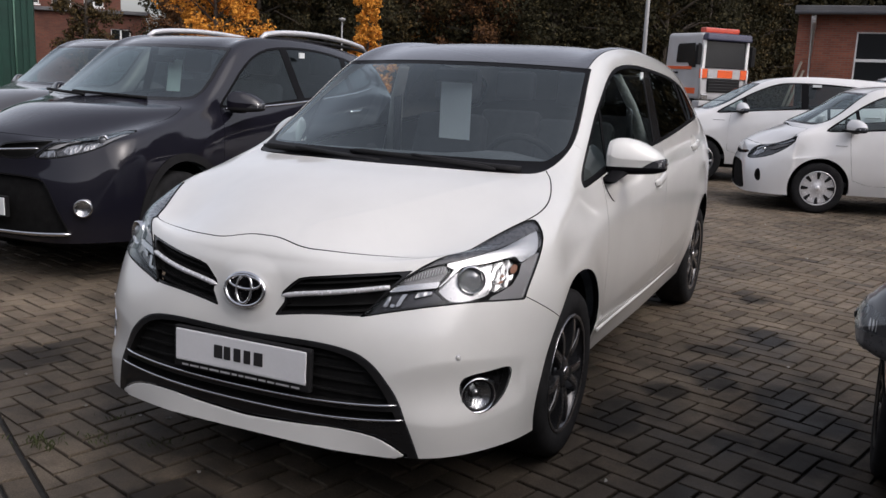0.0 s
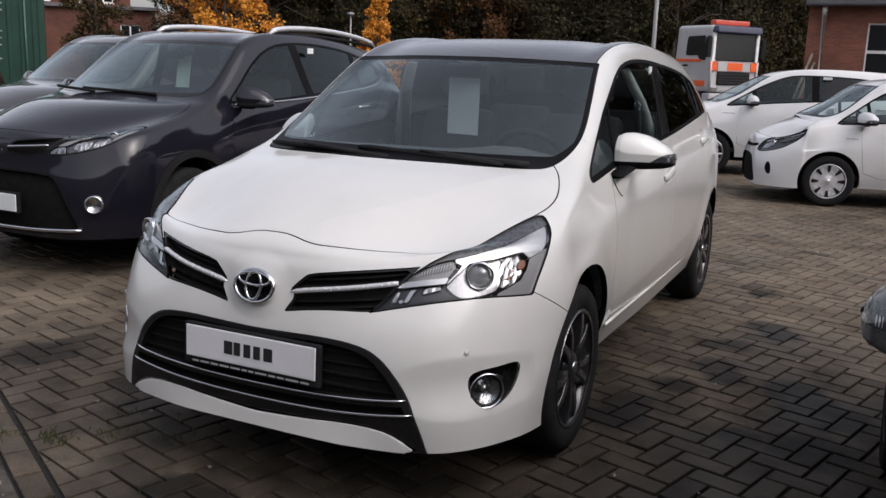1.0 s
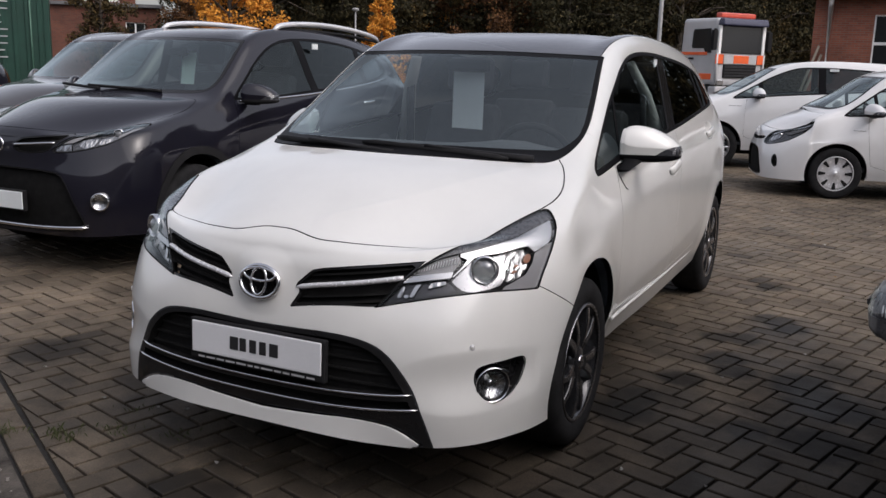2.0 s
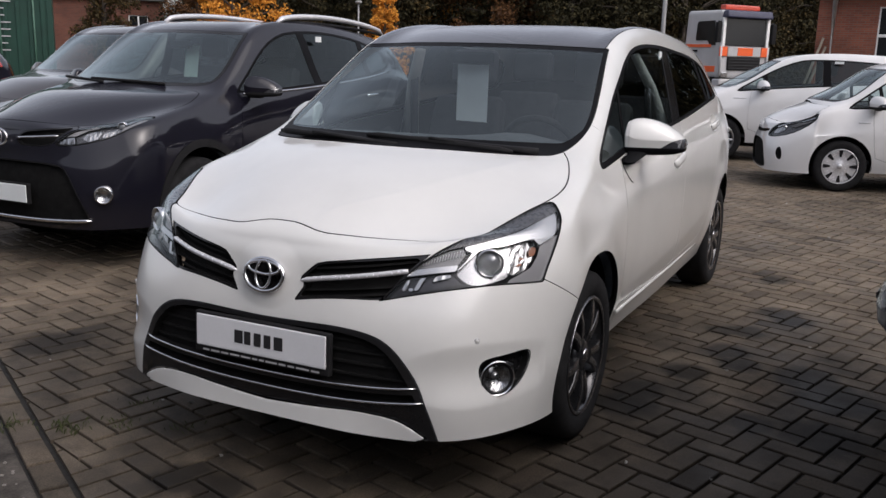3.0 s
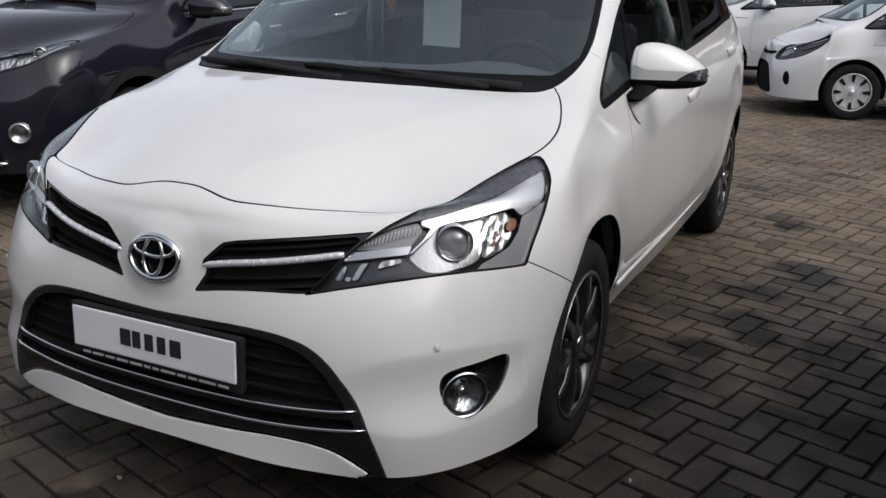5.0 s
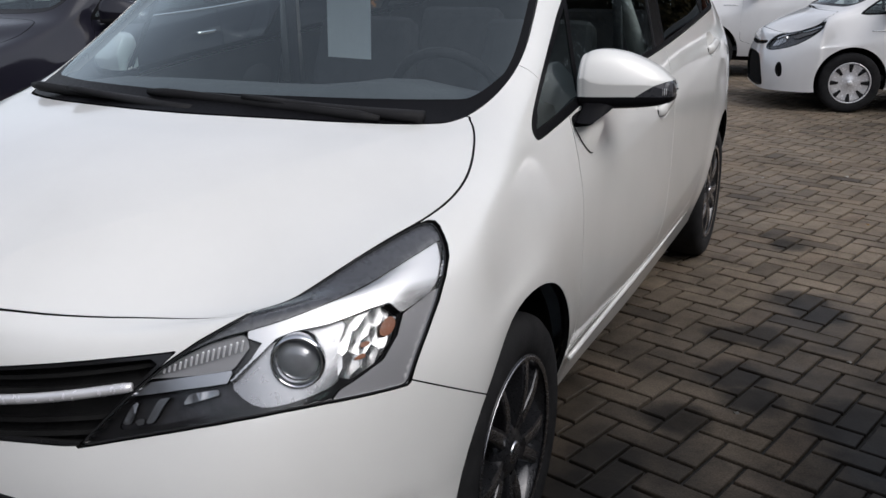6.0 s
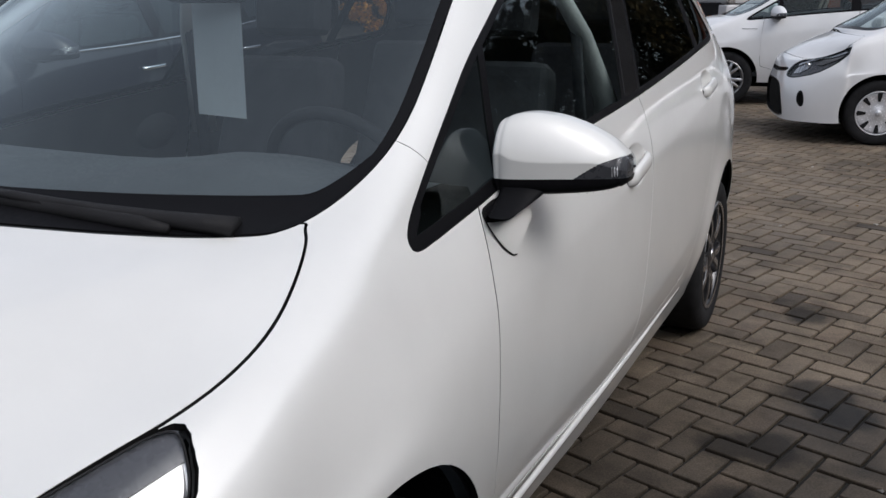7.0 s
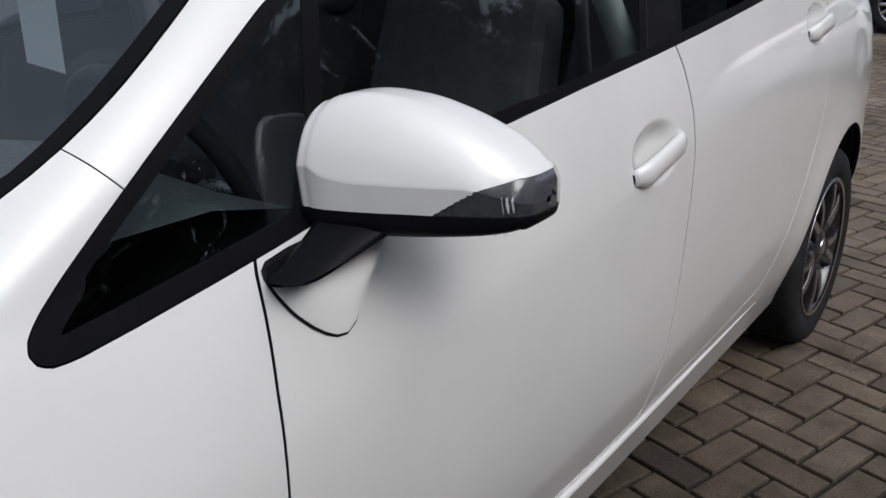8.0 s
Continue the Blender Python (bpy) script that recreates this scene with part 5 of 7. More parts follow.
def parked_car(name, label, cage, paint, m, spec, group=""):
    """A parked car cut from its skin: glass, lamps, doors, grilles, wheels, mirrors, cabin."""
    car = base_empty(name, label, "car", m, group)
    sk = Skin(*smooth_skin(*car_cage(cage), spec.get("fine", 3)))
    F, S, T = Skin.from_front, Skin.from_side, Skin.from_top
    polys = sk.polys
    ws = rounded(spec["screen"], 2)
    screen, polys = sk.cut(polys, F, ws, .001, limit=spec["screen_limit"])
    clear, border = sk.split(screen, F(sk, ws, spec["screen_limit"]) + .022)
    sk.panel("windscreen", clear, spec.get("screen_glass", M_SCREEN), car, "tinted windscreen", flange=0)
    sk.panel("windscreen_border", border, M_GLOSSBLACK, car, "", flange=.004)
    if "bonnet" in spec:
        bonnet, polys = sk.cut(polys, T, rounded(spec["bonnet"], 2), .0022, above=.7)
        sk.panel("bonnet", bonnet, paint, car, flange=.02)
    if "roof" in spec:
        roof, polys = sk.cut(polys, T, rounded(spec["roof"], 1), .002, above=1.4)
        sk.panel("roof_panel", roof, spec["roof_mat"], car, flange=.01)
    if "lamp" in spec:
        outline = rounded(spec["lamp"], 1)
        lamps, polys = sk.cut(polys, F, outline, .002, limit=.3)
        for s, ps in zip((1, -1), sk.halves(lamps)):
            lamp_unit(car, sk, ps, s, outline, spec["eyes"], spec.get("lamp_pieces", ()))
    for pname, line, mat, inset in spec.get("openings", ()):
        got, polys = sk.cut(polys, F, rounded(line, 1), .001, limit=-.25)
        for ps in (sk.halves(got) if min(p[0] for p in line) > 0 else [got]):
            sk.panel(pname, ps, mat, car, "", inset=inset, flange=0)
            sk.panel(pname + "_edge", [f for f in sk.split(ps, F(sk, rounded(line, 1), -.25) + .008)[1]], M_GLOSSBLACK, car, "", flange=.03)
    for y0, z0, r in spec["arches"]:
        a = np.linspace(0, math.tau, 49)[:-1]
        ring = np.stack([y0 + r * np.cos(a), z0 + r * np.sin(a)], 1)
        _, polys = sk.cut(polys, S, ring, 0)
        if "cladding" in spec:
            big = np.stack([y0 + (r + .055) * np.cos(a), z0 + (r + .055) * np.sin(a)], 1)
            clad, polys = sk.cut(polys, S, big, 0)
            for ps in sk.halves(clad):
                sk.panel("arch_cladding", ps, M_BLACK, car, "black plastic arch", inset=.008, flange=.02)
    if "cladding" in spec:
        clad, polys = sk.split(polys, np.where(np.abs(sk.P[:, 1] - 1.3) < 1.5, sk.P[:, 2] - spec["cladding"], 1))
        for ps in sk.halves(clad):
            sk.panel("sill_cladding", ps, M_BLACK, car, "", inset=.006, flange=.02)
    dlo = rounded(spec["side_glass"], 1)
    glazing, polys = sk.cut(polys, S, dlo, .001)
    panes, band = sk.split(glazing, S(sk, dlo) + .018)
    for ps in sk.halves(band):
        sk.panel("window_trim", ps, M_TRIM, car, "", flange=.004)
    left, k = panes, 0
    for y0, w, lean in spec["posts"]:
        ahead, left = sk.split(left, sk.P[:, 1] - (y0 + (sk.P[:, 2] - 1.2) * lean) + w)
        bar, left = sk.split(left, sk.P[:, 1] - (y0 + (sk.P[:, 2] - 1.2) * lean) - w)
        for ps in sk.halves(bar):
            sk.panel("window_post", ps, M_TRIM, car, "", flange=.004)
        for ps in sk.halves(ahead):
            sk.panel("side_window", ps, M_SIDE if y0 < spec["privacy_from"] else M_PRIVACY, car, "", inset=-.003, flange=0)
    for ps in sk.halves(left):
        sk.panel("side_window", ps, M_PRIVACY, car, "", inset=-.003, flange=0)
    for pname, line in spec["doors"]:
        got, polys = sk.cut(polys, S, rounded(line, 1), .0018)
        for ps in sk.halves(got):
            door = sk.panel(pname, ps, paint, car, flange=.012)
            if door and "handle" in spec:
                y0, z0 = spec["handle"][pname]
                s = 1 if np.mean([v.co.x for v in door.data.vertices]) > 0 else -1
                hx = max(abs(sk.P[v][0]) for f in ps for v in f if abs(sk.P[v][1] - y0) < .08 and abs(sk.P[v][2] - z0) < .05)
                path = [(s * (hx - .004 + .026 * math.sin(math.pi * t) ** .5), y0 - .1 + .2 * t, z0 + .01 * t) for t in np.linspace(.02, .98, 9)]
                part("door_handle", tube_mesh(path, .012, 8), spec.get("handle_mat", paint), door)
    sk.panel("body_shell", polys, paint, car, flange=.014)
    sk.panel("inner_panel", polys, M_CABIN, car, "dark inner lining", inset=-.03, flange=0)
    wx, wr, ww, rim = spec["wheel"]
    for s in (1, -1):
        for y0, z0, r in spec["arches"]:
            wheel(car, s * wx, y0, wr, wr, ww, rim, s, spec.get("style", "cover"), spec.get("rim_mat"), spec.get("face_mat", M_SILVER))
            arch_liner(car, s * .45, s * (wx + .06), y0, z0, r + .004)
        mx, my, mz = spec["mirror"]
        mirror_at(car, s, mx, my, mz, spec.get("mirror_cap", paint), low_mat=spec.get("mirror_low", M_BLACK), reach=spec.get("mirror_reach", .118), high=spec.get("mirror_high", .068))
        part("mirror_arm", block((s * (mx - .13), my - .03, mz - .085), (s * (mx - .02), my + .03, mz - .045), .01), M_BLACK, car)
    part("underbody", block((-.5, spec["arches"][0][0] - .66, .2), (.5, spec["arches"][1][0] + .5, .3), .02), M_LINERSEAM, car)
    cabin(car, **spec["cabin"])
    return car, sk


M_LAMPGREY = surface("lamp_inner_grey", (.10, .10, .105), .3, .3, .1, 9)
M_RAIL = surface("silver_rail_paint", (.72, .72, .74), .35, .3, .05, 6, coat=.5)
suv_spec = dict(
    screen=[(0, 1.17), (.3, 1.168), (.55, 1.165), (.66, 1.17), (.70, 1.20), (.70, 1.27), (.67, 1.40), (.635, 1.54), (.62, 1.565), (.62, 1.565), (.3, 1.575), (0, 1.578), (-.2, 1.578), (-.2, 1.17)], screen_limit=1.1,
    bonnet=[(-.06, -.80), (0, -.80), (.2, -.79), (.42, -.70), (.60, -.56), (.74, -.36), (.775, -.25), (.775, .0), (.74, .16), (.69, .21), (.5, .13), (.25, .06), (0, .05), (-.06, .05)],
    lamp=[(.40, .805), (.45, .86), (.54, .925), (.66, .965), (.785, .99), (.83, .975), (.81, .93), (.75, .875), (.66, .835), (.52, .805)],
    eyes=[(.712, -.545, .922, .034)],
    lamp_pieces=[("led_block", [(.425, .812), (.455, .848), (.53, .866), (.54, .818), (.48, .810)], M_FACET, -.012),
                 ("upper_block", [(.456, .862), (.50, .897), (.59, .928), (.575, .90), (.54, .874)], M_OUTER, -.012),
                 ("bright_band", [(.51, .907), (.60, .946), (.72, .970), (.745, .955), (.745, .940), (.72, .955), (.60, .934), (.52, .898)], M_BRIGHT, -.008),
                 ("reflector_bowl", [(.565, .865), (.59, .910), (.64, .930), (.668, .905), (.655, .862), (.61, .842)], M_FACET, -.026),
                 ("reflector_bowl", [(.672, .868), (.680, .915), (.715, .950), (.745, .935), (.755, .90), (.72, .875)], M_FACET, -.026),
                 ("outer_tip", [(.757, .905), (.752, .968), (.79, .982), (.822, .972), (.80, .930)], M_OUTER, -.012)],
    openings=[("grille_recess", [(.09, .80), (.12, .885), (.30, .905), (.52, .93), (.44, .86), (.39, .805), (.25, .79)], M_LINERSEAM, -.03),
              ("lower_grille", [(-.1, .70), (0, .70), (.45, .695), (.53, .655), (.60, .52), (.67, .36), (.66, .31), (0, .29), (-.1, .29)], M_LINERSEAM, -.03)],
    arches=[(0, .36, .405), (2.66, .36, .405)], cladding=.40,
    side_glass=[(.50, 1.115), (.52, 1.15), (.66, 1.26), (.86, 1.42), (1.06, 1.53), (1.3, 1.59), (1.7, 1.605), (2.1, 1.585), (2.5, 1.53), (2.82, 1.44), (2.9, 1.36), (2.78, 1.29), (2.2, 1.215), (1.5, 1.165), (.9, 1.125)],
    posts=[(1.50, .05, -.1), (2.32, .04, .2)], privacy_from=1.6,
    doors=[("front_door", [(.50, 1.10), (.52, 1.14), (.66, 1.25), (1.1, 1.54), (1.44, 1.585), (1.53, 1.2), (1.55, .9), (1.46, .42), (.44, .42), (.44, .8)]), ("rear_door", [(1.45, 1.585), (1.9, 1.59), (2.3, 1.54), (2.46, 1.25), (2.45, 1.0), (2.3, .78), (2.15, .5), (2.05, .42), (1.47, .42), (1.56, .9), (1.54, 1.2)])],
    handle={"front_door": (1.38, 1.0), "rear_door": (2.3, 1.06)}, handle_mat=M_CHROME,
    # rims and faces all dark: the arch's shade is put into their colour
    screen_glass=M_GREENSCREEN, wheel=(.77, .345, .225, .225), style="twin", rim_mat=M_ALLOYDARK, face_mat=M_ALLOYDARK, mirror=(.975, .60, 1.17), mirror_cap=M_DARK,
    cabin=dict(dash_y=.62, dash_z=1.10, floor_z=.48, rows=((.37, 1.15), (-.37, 1.15), (.37, 2.05), (-.37, 2.05)), depth=2.9), fine=4)
suv, suv_skin = parked_car("suv", "dark grey metallic compact SUV with silver roof rails, by the minivan", SUV, M_DARK, pose(-3.4, 1.69, 0), suv_spec)
for s in (1, -1):
    path = [(s * (.60 - .03 * t), 1.28 + 1.75 * t, 1.66 + .088 * math.sin(math.pi * t) ** .45 - .045 * t) for t in np.linspace(0, 1, 25)]
    part("roof_rail", tube_mesh(path, [.016] + [.028] * 23 + [.016], 8, flat=.8), M_RAIL, suv, "satin silver roof rail")
    path = [(s * (.598 - .03 * t), 1.26 + 1.79 * t, 1.645 + .045 * math.sin(math.pi * t) ** .4 - .05 * t) for t in np.linspace(0, 1, 25)]
    part("rail_foot", tube_mesh(path, .014, 8), M_BLACK, suv)
    bar = [front_point(suv_skin, s * x, .842 + .075 * (x - .12), .006) for x in np.linspace(.10, .43, 15)]
    part("grille_bar", tube_mesh(bar, [.003] + [.010] * 13 + [.003], 8, flat=.8), M_CHROME, suv, "bright grille bar")
    fm = Matrix.Translation(front_point(suv_skin, s * .745, .51, .014)) @ Matrix.Rotation(s * .6, 4, "Z")
    fl = new("fog_lamp")
    fl.parent = suv
    part("bezel_ring", moved(lathe([(.044, -.01), (.050, -.022), (.057, -.018), (.058, .05)], 32, "y"), fm), M_CHROME, fl)
    part("reflector", moved(lathe([(0, .012), (.03, .005), (.046, -.008)], 24, "y"), fm), M_FACET, fl)
    part("lens", moved(lathe([(0, -.028), (.03, -.024), (.048, -.014)], 24, "y"), fm), M_LENS, fl)
strip = [front_point(suv_skin, x, .325 + .02 * (x / .7) ** 2, .016) for x in np.linspace(-.68, .68, 41)]
part("bumper_strip", tube_mesh(strip, [.004] + [.013] * 39 + [.004], 8), M_CHROME, suv, "chrome lower bumper strip")
for s in (1, -1):
    belt = [suv_skin.flank_point(.56 + 2.2 * t, 1.112 + .058 * t + .10 * t ** 2, s, .006) for t in np.linspace(0, 1, 25)]
    part("belt_strip", tube_mesh(belt, .008, 6), M_CHROME, suv, "chrome strip below the windows")
plate = new("show_plate")
plate.parent = suv
part("plate_holder", block((-.27, -.945, .425), (.27, -.915, .56), .008), M_BLACK, plate)
part("plate_face", block((-.26, -.952, .437), (.26, -.944, .55), .004), M_PAPER, plate, "pale blank plate")
bm_ring = [(.075 * math.cos(a), -.915, .845 + .052 * math.sin(a)) for a in np.linspace(0, math.tau, 33)[:-1]]
part("badge_ring", tube_mesh(bm_ring, .008, 8, True), M_CHROME, suv)
part("badge_oval", tube_mesh([(.03 * math.cos(a), -.918, .847 + .045 * math.sin(a)) for a in np.linspace(0, math.tau, 25)[:-1]], .005, 8, True), M_CHROME, suv)
part("sticker", block((.752, 1.60, 1.515), (.760, 1.68, 1.56), 0), M_PAPER, suv, "white price sticker")
for pts in ([(.42, .16, 1.178), (.05, .10, 1.195), (-.25, .11, 1.20)], [(-.12, .09, 1.18), (-.45, .13, 1.195), (-.64, .22, 1.20)]):
    curve = [tuple(np.array(pts[0]) * (1 - t) ** 2 + 2 * np.array(pts[1]) * t * (1 - t) + np.array(pts[2]) * t * t) for t in np.linspace(0, 1, 11)]
    part("wiper", tube_mesh(curve, .012, 6), M_BLACK, suv)

grey_spec = dict(suv_spec)
grey_spec.update(mirror_cap=M_GREY, fine=3)
grey, _ = parked_car("suv", "grey metallic SUV parked beyond the dark SUV", SUV, M_GREY, pose(-5.8, 3.3, 0), grey_spec)

hatch_spec = dict(
    screen=[(0, 1.03), (.3, 1.028), (.5, 1.02), (.60, 1.02), (.655, 1.06), (.655, 1.12), (.62, 1.26), (.585, 1.37), (.578, 1.40), (.578, 1.40), (.3, 1.41), (0, 1.415), (-.2, 1.415), (-.2, 1.03)], screen_limit=.75,
    bonnet=[(-.06, -.73), (0, -.73), (.2, -.715), (.4, -.645), (.54, -.54), (.66, -.36), (.715, -.27), (.70, -.2), (.66, -.15), (.58, -.19), (.3, -.27), (0, -.29), (-.06, -.29)],
    lamp=[(.40, .615), (.44, .695), (.52, .755), (.61, .81), (.70, .875), (.738, .888), (.750, .83), (.745, .715), (.70, .635), (.58, .592), (.47, .588)],
    eyes=[(.56, -.60, .705, .026)],
    lamp_pieces=[("reflector_bowl", [(.48, .635), (.50, .69), (.56, .725), (.61, .735), (.60, .68), (.55, .64)], M_FACET, -.022), ("bright_band", [(.50, .715), (.60, .775), (.70, .845), (.715, .835), (.62, .765), (.51, .70)], M_BRIGHT, -.01), ("outer_tip", [(.64, .72), (.66, .775), (.715, .82), (.72, .77), (.68, .72)], M_LAMPGREY, -.014)],
    openings=[("lower_grille", [(-.1, .55), (0, .55), (.25, .55), (.38, .51), (.46, .40), (.50, .27), (.48, .22), (0, .20), (-.1, .20)], M_LINERSEAM, -.03),
              ("upper_grille", [(-.1, .66), (0, .66), (.25, .665), (.40, .68), (.41, .645), (.2, .625), (0, .62), (-.1, .62)], M_LINERSEAM, -.02),
              ("fog_slot", [(.655, .47), (.675, .49), (.70, .44), (.71, .36), (.695, .33), (.67, .36), (.655, .41)], M_LINERSEAM, -.02)],
    arches=[(0, .30, .345), (2.51, .30, .345)],
    side_glass=[(.03, .945), (.06, .99), (.25, 1.13), (.45, 1.28), (.66, 1.385), (.95, 1.43), (1.4, 1.42), (1.8, 1.37), (2.1, 1.30), (2.22, 1.22), (2.1, 1.14), (1.5, 1.07), (.8, 1.0), (.3, .958)],
    posts=[(.36, .02, -.2), (1.12, .04, -.1), (1.85, .04, .2)], privacy_from=1.3,
    doors=[("front_door", [(.30, .95), (.34, 1.1), (.5, 1.28), (.7, 1.385), (1.1, 1.41), (1.18, 1.0), (1.16, .7), (1.08, .36), (.38, .34), (.33, .6)]), ("rear_door", [(1.11, 1.41), (1.5, 1.40), (1.85, 1.34), (2.0, 1.1), (1.98, .9), (1.85, .6), (1.75, .36), (1.09, .36), (1.17, .7), (1.19, 1.0)])],
    handle={"front_door": (1.03, .90), "rear_door": (1.85, .95)},
    wheel=(.72, .295, .18, .195), style="cover", face_mat=M_BARSILVER, mirror=(.90, .33, 1.03),
    cabin=dict(dash_y=.25, dash_z=.98, floor_z=.36, rows=((.34, .75), (-.34, .75), (.34, 1.55), (-.34, 1.55)), width=.62, depth=2.3), fine=4)
hatch, hatch_skin = parked_car("hatchback", "small white hatchback with silver wheel covers, parked across the yard", HATCH, M_WHITE2, pose(1.13, 8.86, 0, 0, 0, -75), hatch_spec)

wagon_spec = dict(
    screen=[(0, 1.083), (.25, 1.082), (.45, 1.076), (.58, 1.072), (.655, 1.073), (.69, 1.115), (.699, 1.18), (.672, 1.29), (.640, 1.405), (.617, 1.479), (.617, 1.479), (.3, 1.489), (0, 1.493), (-.25, 1.49), (-.25, 1.083)], screen_limit=1.05,
    lamp=[(.42, .70), (.53, .80), (.64, .87), (.74, .94), (.79, .89), (.80, .80), (.75, .74), (.60, .70)],
    eyes=[(.65, -.58, .79, .035)],
    openings=[("lower_grille", [(-.1, .52), (0, .52), (.4, .52), (.5, .42), (.55, .28), (0, .26), (-.1, .26)], M_LINERSEAM, -.03)],
    arches=[(0, .33, .38), (2.78, .33, .38)],
    side_glass=[(.195, 1.022), (.225, 1.068), (.505, 1.238), (.725, 1.365), (1.02, 1.488), (1.25, 1.512), (1.85, 1.50), (2.45, 1.44), (2.85, 1.36), (2.92, 1.27), (2.68, 1.218), (2.0, 1.17), (1.0, 1.10), (.42, 1.042)],
    posts=[(.60, .02, -.25), (1.42, .05, -.06), (2.3, .04, .2)], privacy_from=1.5,
    doors=[("front_door", [(.405, 1.03), (.425, 1.075), (.60, 1.285), (1.0, 1.47), (1.38, 1.503), (1.47, 1.12), (1.46, .8), (1.36, .425), (.40, .405), (.383, .72)]), ("rear_door", [(1.39, 1.503), (2.0, 1.478), (2.36, 1.40), (2.46, 1.0), (2.27, .65), (2.03, .44), (1.37, .425), (1.468, .8), (1.478, 1.12)])],
    handle={"front_door": (1.335, .965), "rear_door": (2.33, 1.06)},
    wheel=(.735, .325, .205, .215), style="twin", rim_mat=M_SILVER, face_mat=M_SILVER, mirror=(.893, .57, 1.12),
    cabin=dict(), fine=3)
wagon, wagon_skin = parked_car("estate_car", "white estate car with tinted rear windows, parked across the yard", VAN, M_WHITE2, pose(-.58, 11.5, 0, 0, 0, -82), wagon_spec)
for s in (1, -1):
    for car, sk, y0, y1, z in ((hatch, hatch_skin, .15, .28, .80), (wagon, wagon_skin, .16, .34, .93)):
        bar = [tuple(np.array(sk.flank_point(y, z, s)) + (s * .002, 0, 0)) for y in np.linspace(y0, y1, 5)]
        part("wing_lettering", tube_mesh(bar, .006, 6), M_BARSILVER, car, "small silver lettering")
part("sticker", block((.716, 1.50, 1.455), (.724, 1.62, 1.49), 0), M_PAPER, wagon, "white sticker")
tall = remapped(VAN, 1.0, [(-1, -1), (4, 4)], [(0, 0), (.9, .98), (1.62, 1.78)])
tall_spec = dict(wagon_spec)
lift_z = lambda pts: [(a, float(np.interp(b, (0, .9, 1.62), (0, .98, 1.78)))) for a, b in pts]
tall_spec.update(screen=lift_z(wagon_spec["screen"]), lamp=lift_z(wagon_spec["lamp"]), side_glass=lift_z(wagon_spec["side_glass"]), doors=[(n, lift_z(p)) for n, p in wagon_spec["doors"]],
                 handle={"front_door": (1.335, 1.03), "rear_door": (2.33, 1.12)}, mirror=(.893, .57, 1.22))
people_mover, _ = parked_car("estate_car", "tall white people carrier parked behind the estate car", tall, M_WHITE2, pose(1.2, 14.6, 0, 0, 0, -85), tall_spec)

black_spec = dict(suv_spec)
black_spec.update(mirror_cap=M_BLACKCAR, mirror_low=M_LAMPGREY, mirror=(.890, .60, 1.092), mirror_reach=.135, mirror_high=.088, fine=3)
black_car, _ = parked_car("suv", "black SUV with grey-edged door mirror, parked close by", SUV, M_BLACKCAR, pose(2.80, -2.22, 0), black_spec)

# the tail of a dark car that stands the other way round, before the container
tail_car, tail_skin = parked_car("suv", "dark SUV seen from its tail, by the container", SUV, M_DARK, pose(-12.97, 3.98, 0, 0, 0, -37.7), grey_spec)
for s in (1, -1):
    lamp = part("tail_lamp", moved(block((-.07, -.05, -.16), (.07, .05, .16), .03, 3, (.8, .8)), Matrix.Translation((s * .70, 3.30, 1.22)) @ Matrix.Rotation(s * -.5, 4, "Z") @ Matrix.Rotation(.35, 4, "X")), M_RED, tail_car, "red tail lamp")

# ---- ground ----
OIL = [(1.20, 1.77, 0.13), (1.08, 1.73, 0.091), (1.16, 1.36, 0.13), (1.25, 1.19, 0.117), (1.04, .95, 0.117), (.91, .60, 0.13), (.90, .40, 0.143), (1.56, 1.15, 0.169), (1.32, 2.25, 0.143), (1.41, 2.12, 0.117),
       (1.65, 1.05, 0.143), (1.41, .45, 0.104), (1.70, .90, 0.195), (1.68, .45, 0.182), (-.25, -1.03, 0.13), (-.12, -1.02, 0.117), (-1.8, -.25, 0.208), (1.21, 3.1, 0.104)]


